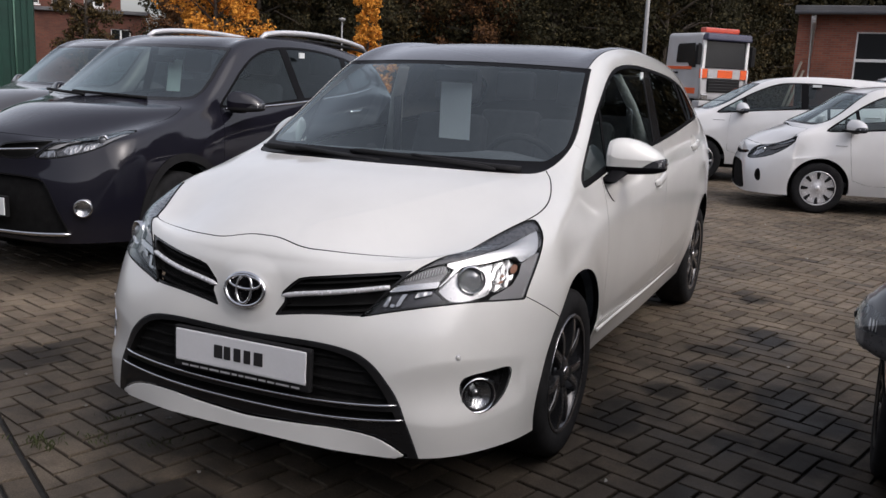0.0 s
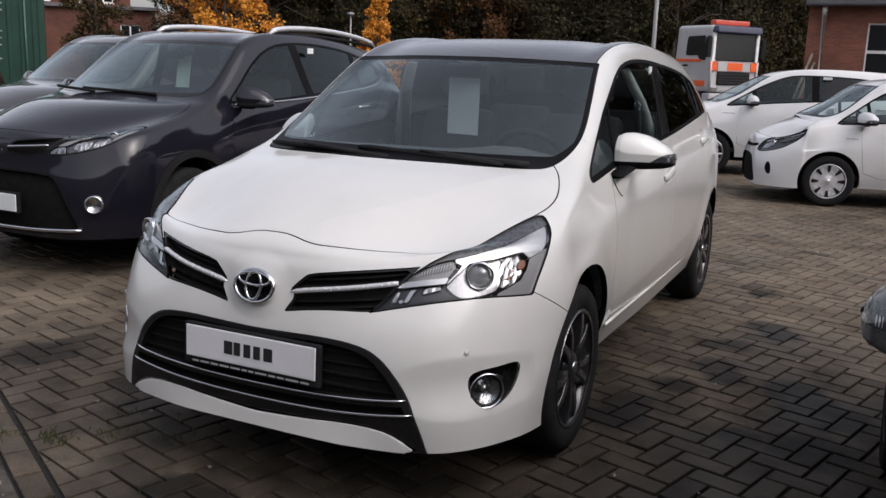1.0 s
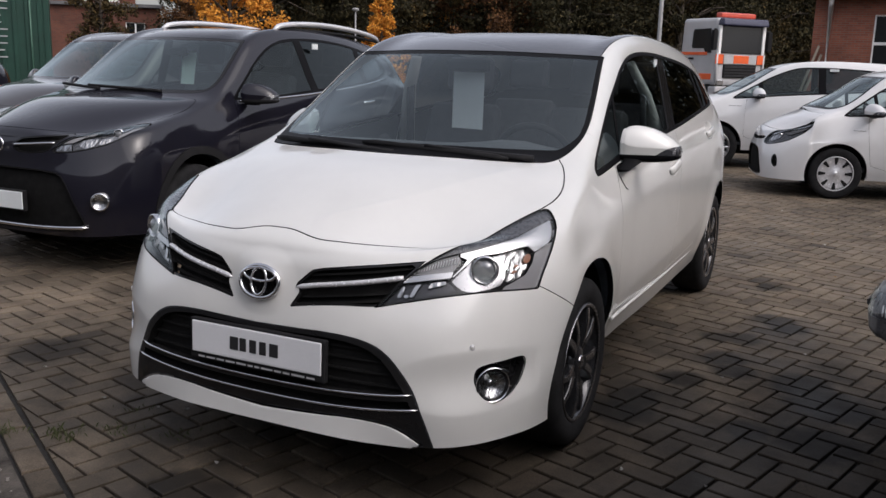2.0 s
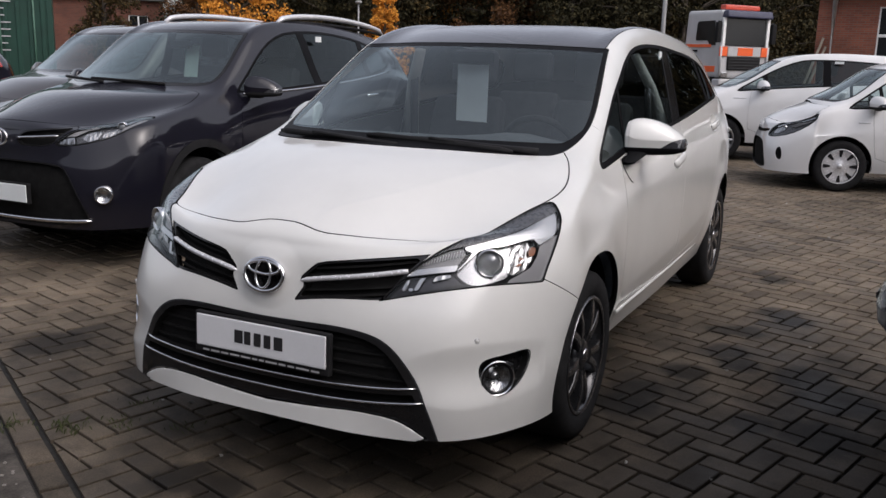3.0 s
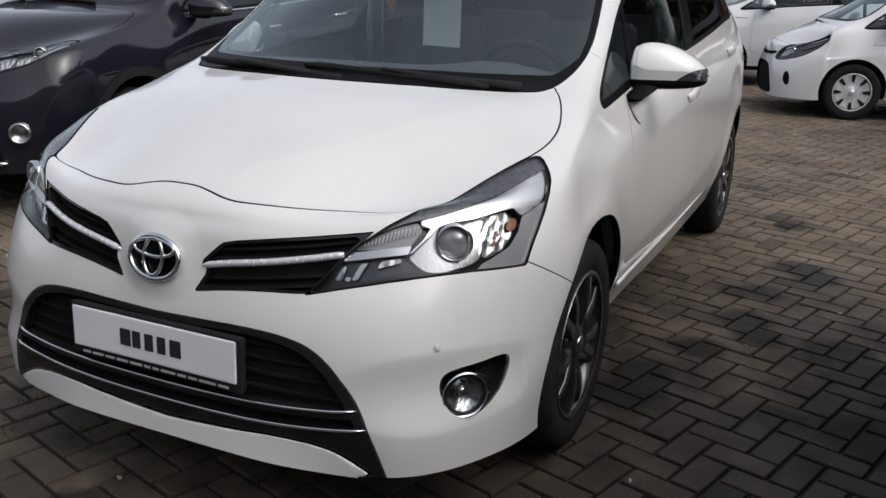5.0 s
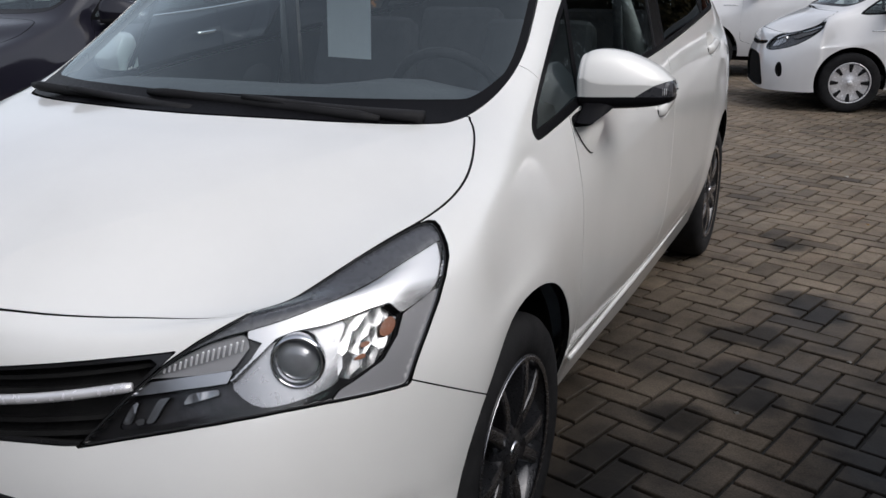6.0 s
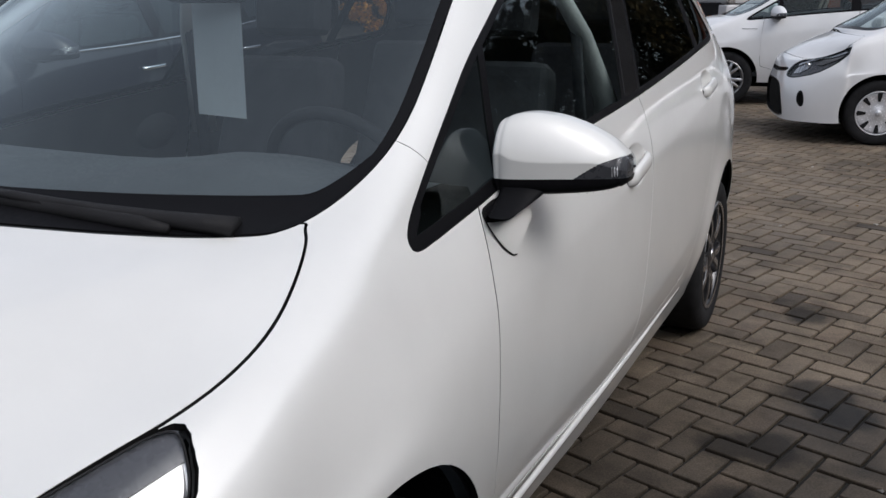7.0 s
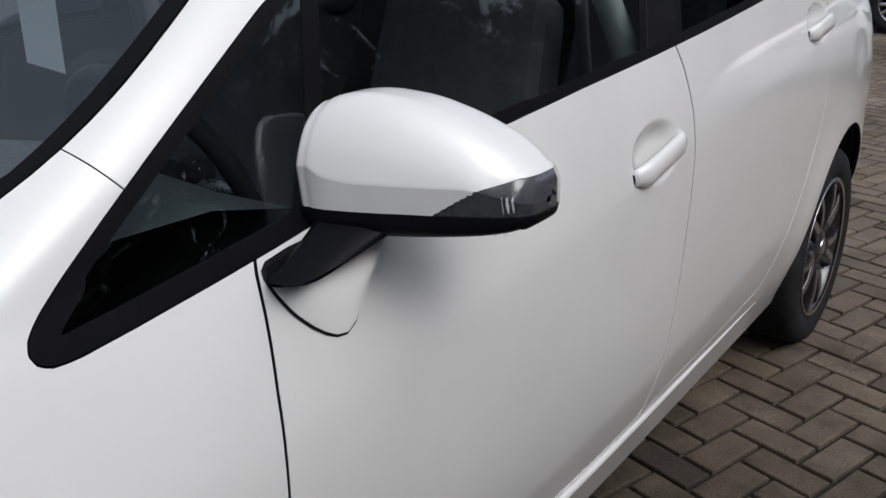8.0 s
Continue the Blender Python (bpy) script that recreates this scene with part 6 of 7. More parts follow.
def paving_material():
    m, nodes, links, b = shader("concrete_paver")
    geo, info = nodes.new("ShaderNodeNewGeometry"), nodes.new("ShaderNodeObjectInfo")
    add, fr = nodes.new("ShaderNodeMath"), nodes.new("ShaderNodeMath")
    add.operation, fr.operation = "ADD", "FRACT"
    links.new(geo.outputs["Random Per Island"], add.inputs[0])
    links.new(info.outputs["Random"], add.inputs[1])
    links.new(add.outputs[0], fr.inputs[0])
    tone = ramp(nodes, links, fr.outputs[0], (0, (0.070, 0.056, 0.042)), (.06, (0.143, 0.114, 0.083)), (.55, (0.177, 0.140, 0.102)), (.85, (0.201, 0.160, 0.115)), (1, (0.185, 0.141, 0.101)))
    pos = geo.outputs["Position"]
    stain = ramp(nodes, links, grain(nodes, links, .9, 5, pos, .6), (.38, .62), (.54, 1.0))
    blot = ramp(nodes, links, grain(nodes, links, 5.0, 4, pos, .6), (.33, .6), (.5, 1.0))
    fine = ramp(nodes, links, grain(nodes, links, 160, 3, pos), (.3, .6), (.7, 1.25))
    col = tone
    # ragged aisle patch: damp, dirt, and the black SUV's shade painted into colour
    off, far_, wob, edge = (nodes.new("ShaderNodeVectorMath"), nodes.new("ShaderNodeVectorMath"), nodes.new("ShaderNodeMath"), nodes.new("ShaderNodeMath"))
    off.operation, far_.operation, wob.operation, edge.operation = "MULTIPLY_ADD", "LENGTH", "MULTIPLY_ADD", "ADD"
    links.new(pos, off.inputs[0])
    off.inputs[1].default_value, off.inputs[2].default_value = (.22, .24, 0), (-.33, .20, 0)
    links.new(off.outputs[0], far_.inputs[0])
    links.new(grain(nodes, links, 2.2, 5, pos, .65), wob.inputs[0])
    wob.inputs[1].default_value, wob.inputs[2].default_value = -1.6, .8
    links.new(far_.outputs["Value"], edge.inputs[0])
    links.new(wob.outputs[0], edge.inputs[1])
    damp_shade = ramp(nodes, links, edge.outputs[0], (.28, .28), (1.2, 1.0))
    # oil soaked into single stones and puddled between the cars
    nearest = None
    for x, y, r in OIL:
        gap, scaled = nodes.new("ShaderNodeVectorMath"), nodes.new("ShaderNodeMath")
        gap.operation, scaled.operation = "DISTANCE", "DIVIDE"
        links.new(pos, gap.inputs[0])
        gap.inputs[1].default_value = (x, y, 0)
        links.new(gap.outputs["Value"], scaled.inputs[0])
        scaled.inputs[1].default_value = 2 * r
        if nearest is None:
            nearest = scaled.outputs[0]
        else:
            low = nodes.new("ShaderNodeMath")
            low.operation = "MINIMUM"
            links.new(nearest, low.inputs[0])
            links.new(scaled.outputs[0], low.inputs[1])
            nearest = low.outputs[0]
    ragged = nodes.new("ShaderNodeMath")
    ragged.operation = "MULTIPLY_ADD"
    links.new(grain(nodes, links, 9.0, 4, pos, .6), ragged.inputs[0])
    ragged.inputs[1].default_value = .55
    links.new(nearest, ragged.inputs[2])
    oil = ramp(nodes, links, ragged.outputs[0], (.0, .2), (.62, .26), (.86, 1.0))
    for f in (stain, blot, fine, damp_shade, oil):
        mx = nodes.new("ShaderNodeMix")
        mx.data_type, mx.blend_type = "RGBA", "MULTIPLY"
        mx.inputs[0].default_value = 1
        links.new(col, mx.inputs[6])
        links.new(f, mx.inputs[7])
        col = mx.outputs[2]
    links.new(col, b.inputs["Base Color"])
    links.new(ramp(nodes, links, grain(nodes, links, 1.7, 5, pos), (.35, .55), (.65, .9)), b.inputs["Roughness"])
    b.inputs["Specular IOR Level"].default_value = .3
    bump = nodes.new("ShaderNodeBump")
    bump.inputs["Strength"].default_value, bump.inputs["Distance"].default_value = .5, .002
    links.new(grain(nodes, links, 260, 4, pos), bump.inputs["Height"])
    links.new(bump.outputs[0], b.inputs["Normal"])
    return m


M_PAVER = paving_material()
M_SOIL = surface("joint_soil", (.008, .007, .0055), .95, 0, .4, 3, .4, 120)
M_DIRT = surface("worn_concrete", (.060, .053, .046), .95, 0, .75, 9, 1.0, 60, shine=.2)
M_PEBBLE = surface("pebble", (.17, .155, .14), .9, 0, .5, 40)
M_GRASS = surface("grass", (.055, .068, .022), .7, 0, .4, 8)
M_LEAFY = surface("fallen_leaf", (.33, .19, .05), .7, 0, .4, 20)
M_PALE = surface("pale_litter", (.45, .44, .42), .8, 0, .2, 20)

bm = bmesh.new()
bmesh.ops.create_grid(bm, x_segments=1, y_segments=1, size=400)
ground = part("ground", moved(bm, Matrix.Translation((0, 0, -.015))), M_SOIL, None)
tagged(ground, "dark soil under the paving and out to the horizon", "ground", kind="structure")

LONG, WIDE, TURN = .21, .105, radians(-16.5)
KERB_P, KERB_T = np.array((-.691, -1.149)), np.array((math.cos(radians(-29)), math.sin(radians(-29))))
KERB_N = np.array((-KERB_T[1], KERB_T[0]))


def paver_points(length, width, chamfer=.004, depth=.05):
    """A paver round its own centre, its top at z 0 with worn edges."""
    a, b = length / 2, width / 2
    ring = lambda k, z: [(-a + k, -b + k, z), (a - k, -b + k, z), (a - k, b - k, z), (-a + k, b - k, z)]
    P = ring(chamfer, 0) + ring(chamfer * .3, -chamfer * .4) + ring(0, -chamfer * 1.3) + ring(0, -depth)
    Fq = [(0, 1, 2, 3)] + [(r * 4 + i, r * 4 + 4 + i, r * 4 + 4 + (i + 1) % 4, r * 4 + (i + 1) % 4) for r in range(3) for i in range(4)]
    return np.array(P), Fq


def bond():
    """Unit cells: each pair is one paver along u and one along v, set in steps."""
    rows = []
    n = 130
    for i in range(-n, n):
        for j in range(-n // 2, n // 2):
            # translations (W, -W) and (2L, 0) tile the plane with such a pair
            u, v = i * WIDE + j * 2 * LONG, -i * WIDE
            rows.append((u + LONG / 2, v + WIDE / 2, 0))
            rows.append((u + LONG + WIDE / 2, v + LONG / 2, 1))
    return rows


mesh_flat, face_list = paver_points(LONG - .0135, WIDE - .0135, .004)
paver_mesh = bpy.data.meshes.new("paver")
paver_mesh.from_pydata([tuple(p) for p in mesh_flat], [], face_list)
paver_mesh.materials.append(M_PAVER)
rnd = random.Random(11)
ANCHOR = np.array((.947, 1.819))
cT, sT = math.cos(TURN), math.sin(TURN)
single, bulk_p, bulk_f, sawn = [], [], [], []
for u, v, k in bond():
    x, y = ANCHOR + np.array((cT * u - sT * v, sT * u + cT * v))
    off = float(np.dot(np.array((x, y)) - KERB_P, KERB_N))
    if not (-9 < x < 9 and -6.0 < y < 19) or off < -.11:
        continue
    z, tx, ty, tz = rnd.uniform(-.0022, .0012), rnd.gauss(0, .006), rnd.gauss(0, .006), rnd.gauss(0, .006)
    near = (.86 < x < 1.75 and -.9 < y < 2.6) or (-1.5 < x < -.75 and -1.1 < y < -.2)
    m = Matrix.Translation((x, y, z)) @ Euler((tx, ty, TURN + tz + k * math.pi / 2)).to_matrix().to_4x4()
    if off < .125:
        # pavers sawn off along the edging
        a, b = LONG / 2 - .006, WIDE / 2 - .006
        poly = [np.array(m @ Vector(q))[:2] for q in ((-a, -b, 0), (a, -b, 0), (a, b, 0), (-a, b, 0))]
        cut = []
        for q0, q1 in zip(poly, poly[1:] + poly[:1]):
            d0, d1 = (float(np.dot(q - KERB_P, KERB_N)) - .006 for q in (q0, q1))
            if d0 > 0:
                cut.append(q0)
            if (d0 > 0) != (d1 > 0):
                cut.append(q0 + (q1 - q0) * d0 / (d0 - d1))
        if len(cut) > 2:
            sawn.append([(*q, z) for q in cut])
    elif near and len(single) < 290:
        single.append(m)
    else:
        R = np.array(m)
        base = len(bulk_p) * len(mesh_flat)
        bulk_p.append(mesh_flat @ R[:3, :3].T + R[:3, 3])
        bulk_f += [tuple(base + q for q in f) for f in face_list]
pavement = tagged(new("pavement"), "worn grey-brown concrete herringbone pavers, damp and stained, shade painted in the aisle", "pavement", kind="structure")
rest = bpy.data.meshes.new("pavers")
rest.from_pydata(np.concatenate(bulk_p).tolist(), [], bulk_f)
tagged(part("pavers", rest, M_PAVER, pavement), kind="stuff")
P, Fq = [], []
for ring in sawn:
    b, n = len(P), len(ring)
    P += ring + [(q[0], q[1], q[2] - .05) for q in ring]
    Fq += [tuple(range(b, b + n))] + [(b + i, b + n + i, b + n + (i + 1) % n, b + (i + 1) % n) for i in range(n)]
cut_mesh = bpy.data.meshes.new("cut_pavers")
cut_mesh.from_pydata(P, [], Fq)
tagged(part("cut_pavers", cut_mesh, M_PAVER, pavement), kind="stuff")
for m in single:
    ob = new("paver", paver_mesh)
    ob.parent = pavement
    ob.matrix_local = m
slabs = [block((-60, 19.02, -.05), (60, 30.9, -.003), 0), block((9.03, -6, -.05), (60, 19, -.003), 0), block((-60, 3.0, -.05), (-9.03, 19, -.003), 0)]
tagged(part("yard_surface", joined(*slabs), M_DIRT, None), "worn concrete of the yard beyond the pavers", "yard", kind="structure")
# the edging course and the worn strip beyond it
edging = tagged(new("edging"), "row of concrete edging stones", "edging", kind="structure")
for k in range(-30, 34):
    p = KERB_P + KERB_T * (k * .213 + .06) - KERB_N * .062
    ob = new("edging_stone", paver_mesh)
    ob.parent = edging
    ob.matrix_local = Matrix.Translation((p[0], p[1], rnd.uniform(-.001, .004))) @ Euler((rnd.gauss(0, .008), rnd.gauss(0, .008), radians(-29) + rnd.gauss(0, .008))).to_matrix().to_4x4()
bm = bmesh.new()
n = 90
g = []
for i in range(n + 1):
    row = []
    for j in range(14):
        p = KERB_P + KERB_T * (-9 + 21 * i / n) - KERB_N * (.122 + 2.6 * (j / 13) ** 1.5)
        row.append(bm.verts.new((p[0], p[1], -.004 + .012 * noise.noise((p[0] * 3, p[1] * 3, 0)))))
    g.append(row)
for i in range(n):
    for j in range(13):
        bm.faces.new((g[i][j], g[i + 1][j], g[i + 1][j + 1], g[i][j + 1]))
tagged(part("verge", bm, M_DIRT, None), "worn dirty strip with litter and weeds", "ground", kind="structure")

# pebbles and crumbs on the worn strip
rng = np.random.default_rng(17)
P, Fq = [], []
for _ in range(500):
    q = KERB_P + KERB_T * rng.uniform(-2.6, .5) - KERB_N * rng.uniform(.14, .75)
    s = rng.uniform(.003, .011)
    b = len(P)
    P += [(q[0] + s * dx * rng.uniform(.6, 1.2), q[1] + s * dy * rng.uniform(.6, 1.2), -.002 + s * dz * rng.uniform(.4, .9)) for dx, dy, dz in ((1, 0, .2), (0, 1, .2), (-1, 0, .2), (0, -1, .2), (.1, .1, 1), (0, 0, -.8))]
    Fq += [(b + i, b + (i + 1) % 4, b + 4) for i in range(4)] + [(b + (i + 1) % 4, b + i, b + 5) for i in range(4)]
me = bpy.data.meshes.new("pebbles")
me.from_pydata(P, [], Fq)
tagged(part("pebbles", me, M_PEBBLE, None), "scattered pebbles and crumbs on the worn strip", "pebbles", kind="stuff")

# ---- background ----
def leaf_material(name, dark, light, warm=None):
    m, nodes, links, b = shader(name)
    geo = nodes.new("ShaderNodeNewGeometry")
    stops = [(0, dark), (.6, light)] + ([(1, warm)] if warm else [])
    links.new(ramp(nodes, links, geo.outputs["Random Per Island"], *stops), b.inputs["Base Color"])
    b.inputs["Roughness"].default_value, b.inputs["Specular IOR Level"].default_value = .85, .15
    return m


M_BARK = surface("bark", (.07, .055, .042), .9, 0, .4, 5, .6, 30)
M_GREEN = leaf_material("dark_foliage", (.019, .018, .010), (.034, .031, .016), (.058, .046, .019))
M_OLIVE = leaf_material("fading_foliage", (.032, .025, .013), (.058, .043, .019), (.10, .064, .022))
M_ORANGE = leaf_material("autumn_foliage", (.38, .15, .025), (.64, .27, .04), (.74, .36, .06))
M_RUST = leaf_material("rusty_foliage", (.05, .026, .016), (.10, .05, .022), (.17, .08, .03))


def foliage(centres, radii, count, size, rng, squash=.8):
    """Small leaves, each a bent diamond of its own, scattered through soft lobes."""
    k = rng.integers(0, len(centres), count)
    d = rng.normal(size=(count, 3)) * (1, 1, squash)
    d /= np.linalg.norm(d, axis=1)[:, None]
    p = centres[k] + d * (radii[k] * rng.random(count) ** .4)[:, None]
    p[:, 2] = np.abs(p[:, 2])
    a, b = rng.normal(size=(count, 3)), rng.normal(size=(count, 3))
    a /= np.linalg.norm(a, axis=1)[:, None]
    b -= a * (a * b).sum(1)[:, None]
    b /= np.linalg.norm(b, axis=1)[:, None]
    s = (size * rng.uniform(.5, 1.35, count))[:, None]
    up = np.cross(a, b) * s * .15
    P = np.stack([p - a * s, p - b * s * .6 + up, p + a * s, p + b * s * .6 + up], 1).reshape(-1, 3)
    return P, np.arange(count * 4).reshape(-1, 4)


def leafy_mesh(name, P, Fq):
    me = bpy.data.meshes.new(name)
    me.from_pydata(P.tolist(), [], Fq.tolist())
    return me


def tree(name, label, x, y, height, spread, mat, seed, conical=False, leaves=9000, leaf=.09, low=.08):
    """A tapered trunk with limbs and a crown of separate leaves, uneven, with gaps."""
    r, rng = random.Random(seed), np.random.default_rng(seed)
    t = base_empty(name, label, "tree", Matrix.Translation((x, y, 0)))
    lean = Vector((r.uniform(-.04, .04), r.uniform(-.04, .04), 1))
    trunk = tube_mesh([lean * height * .93 * f for f in (0, .05, .2, .4, .6, .8, 1)], [height * .022 * q for q in (1.25, 1, .85, .68, .5, .3, .08)], 9)
    parts, lobes = [trunk], []
    for k in range(26):
        f = low + (.94 - low) * k / 25
        start = lean * height * .93 * f
        a = k * 2.4 + r.uniform(-.4, .4)
        reach = spread * ((1.06 - f) if conical else math.sin(math.pi * min(.98, .22 + f * .76)) ** .7) * r.uniform(.7, 1.1)
        rise = reach * (r.uniform(.0, .3) if conical else r.uniform(.15, .7))
        end = start + Vector((math.cos(a) * reach, math.sin(a) * reach, rise))
        mid = start.lerp(end, .5) + Vector((0, 0, reach * .12))
        parts.append(tube_mesh([start, mid, end], [height * .008, height * .005, height * .002], 5))
        for q in range(5):
            c = start.lerp(end, r.uniform(.3, 1.0)) + Vector((r.gauss(0, .10), r.gauss(0, .10), r.gauss(0, .08))) * spread
            lobes.append((*c, max(.18, reach * .24) * r.uniform(.6, 1.3)))
    part("trunk", joined(*parts), M_BARK, t)
    lobes = np.array(lobes)
    part("crown", leafy_mesh("crown", *foliage(lobes[:, :3], lobes[:, 3], leaves, leaf, rng)), mat, t)
    return t


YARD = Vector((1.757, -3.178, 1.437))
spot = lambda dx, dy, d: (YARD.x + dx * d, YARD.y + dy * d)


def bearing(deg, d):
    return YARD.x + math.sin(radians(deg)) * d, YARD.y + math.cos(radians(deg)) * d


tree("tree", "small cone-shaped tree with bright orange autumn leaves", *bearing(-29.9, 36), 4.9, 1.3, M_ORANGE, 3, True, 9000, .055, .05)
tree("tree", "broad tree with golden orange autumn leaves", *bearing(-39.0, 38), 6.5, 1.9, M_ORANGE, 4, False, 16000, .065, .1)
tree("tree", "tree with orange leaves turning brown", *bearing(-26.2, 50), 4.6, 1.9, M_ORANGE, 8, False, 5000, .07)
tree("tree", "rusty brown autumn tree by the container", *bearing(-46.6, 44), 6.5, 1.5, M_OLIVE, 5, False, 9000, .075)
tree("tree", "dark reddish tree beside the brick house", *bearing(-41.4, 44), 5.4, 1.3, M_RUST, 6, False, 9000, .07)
# the wood: a few grown trees, repeated at other sizes and turns
KINDS = ((M_GREEN, "tall dark green tree at the edge of the wood"), (M_OLIVE, "tall tree with fading olive leaves"), (M_RUST, "tall tree with rusty brown leaves"))
rnd = random.Random(21)
models, used = [], 0
for k, (kind, seed) in enumerate(((0, 101), (0, 102), (0, 103), (1, 104), (1, 105), (2, 106))):
    models.append((KINDS[kind], seed))
grown = {}
places = []
# trees right of -4 degrees grow oversized above view, to darken glass reflections
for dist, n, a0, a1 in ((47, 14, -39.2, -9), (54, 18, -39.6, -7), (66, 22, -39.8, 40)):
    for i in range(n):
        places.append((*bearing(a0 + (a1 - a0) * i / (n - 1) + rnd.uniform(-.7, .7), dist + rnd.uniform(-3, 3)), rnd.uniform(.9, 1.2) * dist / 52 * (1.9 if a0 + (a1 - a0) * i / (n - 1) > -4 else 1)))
# unseen row added on the right, blocks side light and darkens window reflections
for i in range(9):
    places.append((20 + rnd.uniform(-1.5, 1.5), -8 + 3.9 * i, rnd.uniform(1.45, 1.7)))
for i, (x, y, size) in enumerate(places):
    k = (0, 3, 1, 2, 0, 4, 2, 5, 1, 0)[i % 10]
    (mat, label), seed = models[k]
    if k not in grown:
        grown[k] = tree("tree", label, x, y, 8.2, 3.3, mat, seed, False, 17000, .085, .03)
    else:
        copy_thing(grown[k], Matrix.Translation((x, y, 0)) @ Matrix.Rotation(rnd.uniform(0, 6.3), 4, "Z") @ Matrix.Scale(size, 4))
# undergrowth that closes the wood
rng = np.random.default_rng(9)
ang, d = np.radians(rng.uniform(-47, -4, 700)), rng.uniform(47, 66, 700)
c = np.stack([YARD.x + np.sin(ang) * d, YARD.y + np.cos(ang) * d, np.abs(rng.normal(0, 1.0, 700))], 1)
tagged(part("undergrowth", leafy_mesh("undergrowth", *foliage(c, rng.uniform(.6, 1.7, 700), 80000, .085, rng)), M_GREEN, None), "dark bushes and undergrowth below the trees", "bushes", kind="stuff")


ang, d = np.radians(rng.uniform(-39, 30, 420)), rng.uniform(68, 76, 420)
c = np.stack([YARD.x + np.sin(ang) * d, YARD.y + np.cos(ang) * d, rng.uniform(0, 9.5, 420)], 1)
tagged(part("distant_wood", leafy_mesh("distant_wood", *foliage(c, rng.uniform(1.6, 2.8, 420), 60000, .26, rng)), M_GREEN, None), "dense dark wood closing the yard behind the trees", "wood", kind="stuff")


def brick_material(name, shade):
    m, nodes, links, b = shader(name)
    tex = nodes.new("ShaderNodeTexBrick")
    tex.inputs["Color1"].default_value, tex.inputs["Color2"].default_value, tex.inputs["Mortar"].default_value = (.32 * shade, .105 * shade, .062 * shade, 1), (.23 * shade, .072 * shade, .046 * shade, 1), (.20 * shade, .15 * shade, .12 * shade, 1)
    tex.inputs["Scale"].default_value = 1.0
    tex.inputs["Mortar Size"].default_value, tex.inputs["Brick Width"].default_value, tex.inputs["Row Height"].default_value = .008, .25, .075
    mp = nodes.new("ShaderNodeMapping")
    tc = nodes.new("ShaderNodeTexCoord")
    mp.inputs["Rotation"].default_value = (radians(90), 0, 0)
    links.new(tc.outputs["Object"], mp.inputs["Vector"])
    links.new(mp.outputs[0], tex.inputs["Vector"])
    mx = nodes.new("ShaderNodeMix")
    mx.data_type, mx.blend_type = "RGBA", "MULTIPLY"
    mx.inputs[0].default_value = 1
    links.new(tex.outputs["Color"], mx.inputs[6])
    links.new(ramp(nodes, links, grain(nodes, links, .8, 5), (.3, .7), (.7, 1.1)), mx.inputs[7])
    links.new(mx.outputs[2], b.inputs["Base Color"])
    b.inputs["Roughness"].default_value = .9
    return m


M_BRICK = brick_material("red_brick", 1.0)
M_OLDBRICK = brick_material("old_brown_brick", .5)
M_ROOF = surface("roof_sheet", (.10, .10, .105), .6, 0, .25, 1.5, .2, 20)
M_RENDER = surface("grey_wall_render", (.20, .19, .18), .9, 0, .15, .8, .3, 60)
M_POLE = surface("grey_pole_paint", (.30, .30, .30), .5, .2, .12, 4)
M_FRAME = surface("white_window_frame", (.85, .85, .84), .5, 0, .08, 4)
M_PANE = surface("dark_pane", (.012, .014, .016), .06, 0, .1, 2, coat=1)
M_WOODEN = surface("weathered_timber", (.22, .19, .15), .8, 0, .3, 8, .3, 40)


def window_unit(parent, x0, x1, z0, z1, y, rows=2, cols=1):
    w = new("window")
    w.parent = parent
    part("pane", block((x0, y + .05, z0), (x1, y + .07, z1), 0), M_PANE, w)
    t = .10
    part("sill", block((x0 - .08, y - .07, z0 - .09), (x1 + .08, y + .02, z0 - .02), .01), M_FRAME, w)
    for a, b in ((x0 - t / 2, x0 + t / 2), (x1 - t / 2, x1 + t / 2)):
        part("frame", block((a, y - .012, z0 - .03), (b, y + .05, z1 + .03), .008), M_FRAME, w)
    for z in [z0 + (z1 - z0) * i / rows for i in range(rows + 1)]:
        part("frame", block((x0 + t / 2, y - .008, z - t / 2), (x1 - t / 2, y + .048, z + t / 2), .008), M_FRAME, w)
    for c in range(1, cols):
        xm = x0 + (x1 - x0) * c / cols
        part("frame", block((xm - t / 2, y - .006, z0 + .036), (xm + t / 2, y + .046, z1 - .036), .008), M_FRAME, w)


def wall_with_holes(x0, x1, z1, y, thick, holes):
    """A brick wall along x with openings (x0, x1, z0, z1) right through it."""
    xs = sorted({x0, x1, *[h[0] for h in holes], *[h[1] for h in holes]})
    zs = sorted({0, z1, *[h[2] for h in holes], *[h[3] for h in holes]})
    bms = []
    for a, b in zip(xs, xs[1:]):
        for c, d in zip(zs, zs[1:]):
            mx, mz = (a + b) / 2, (c + d) / 2
            if not any(h[0] < mx < h[1] and h[2] < mz < h[3] for h in holes):
                bms.append(block((a, y, c), (b, y + thick, d), 0))
    bm = joined(*bms)
    bmesh.ops.remove_doubles(bm, verts=bm.verts, dist=1e-5)
    return bm


# unseen plain wall, added to dim the light on the car fronts
tagged(part("wall_south", block((-34, -13.35, 0), (30, -13.0, 7.0), 0), M_RENDER, None), "unseen plain grey wall, added to block low light from the front", "wall", kind="structure")

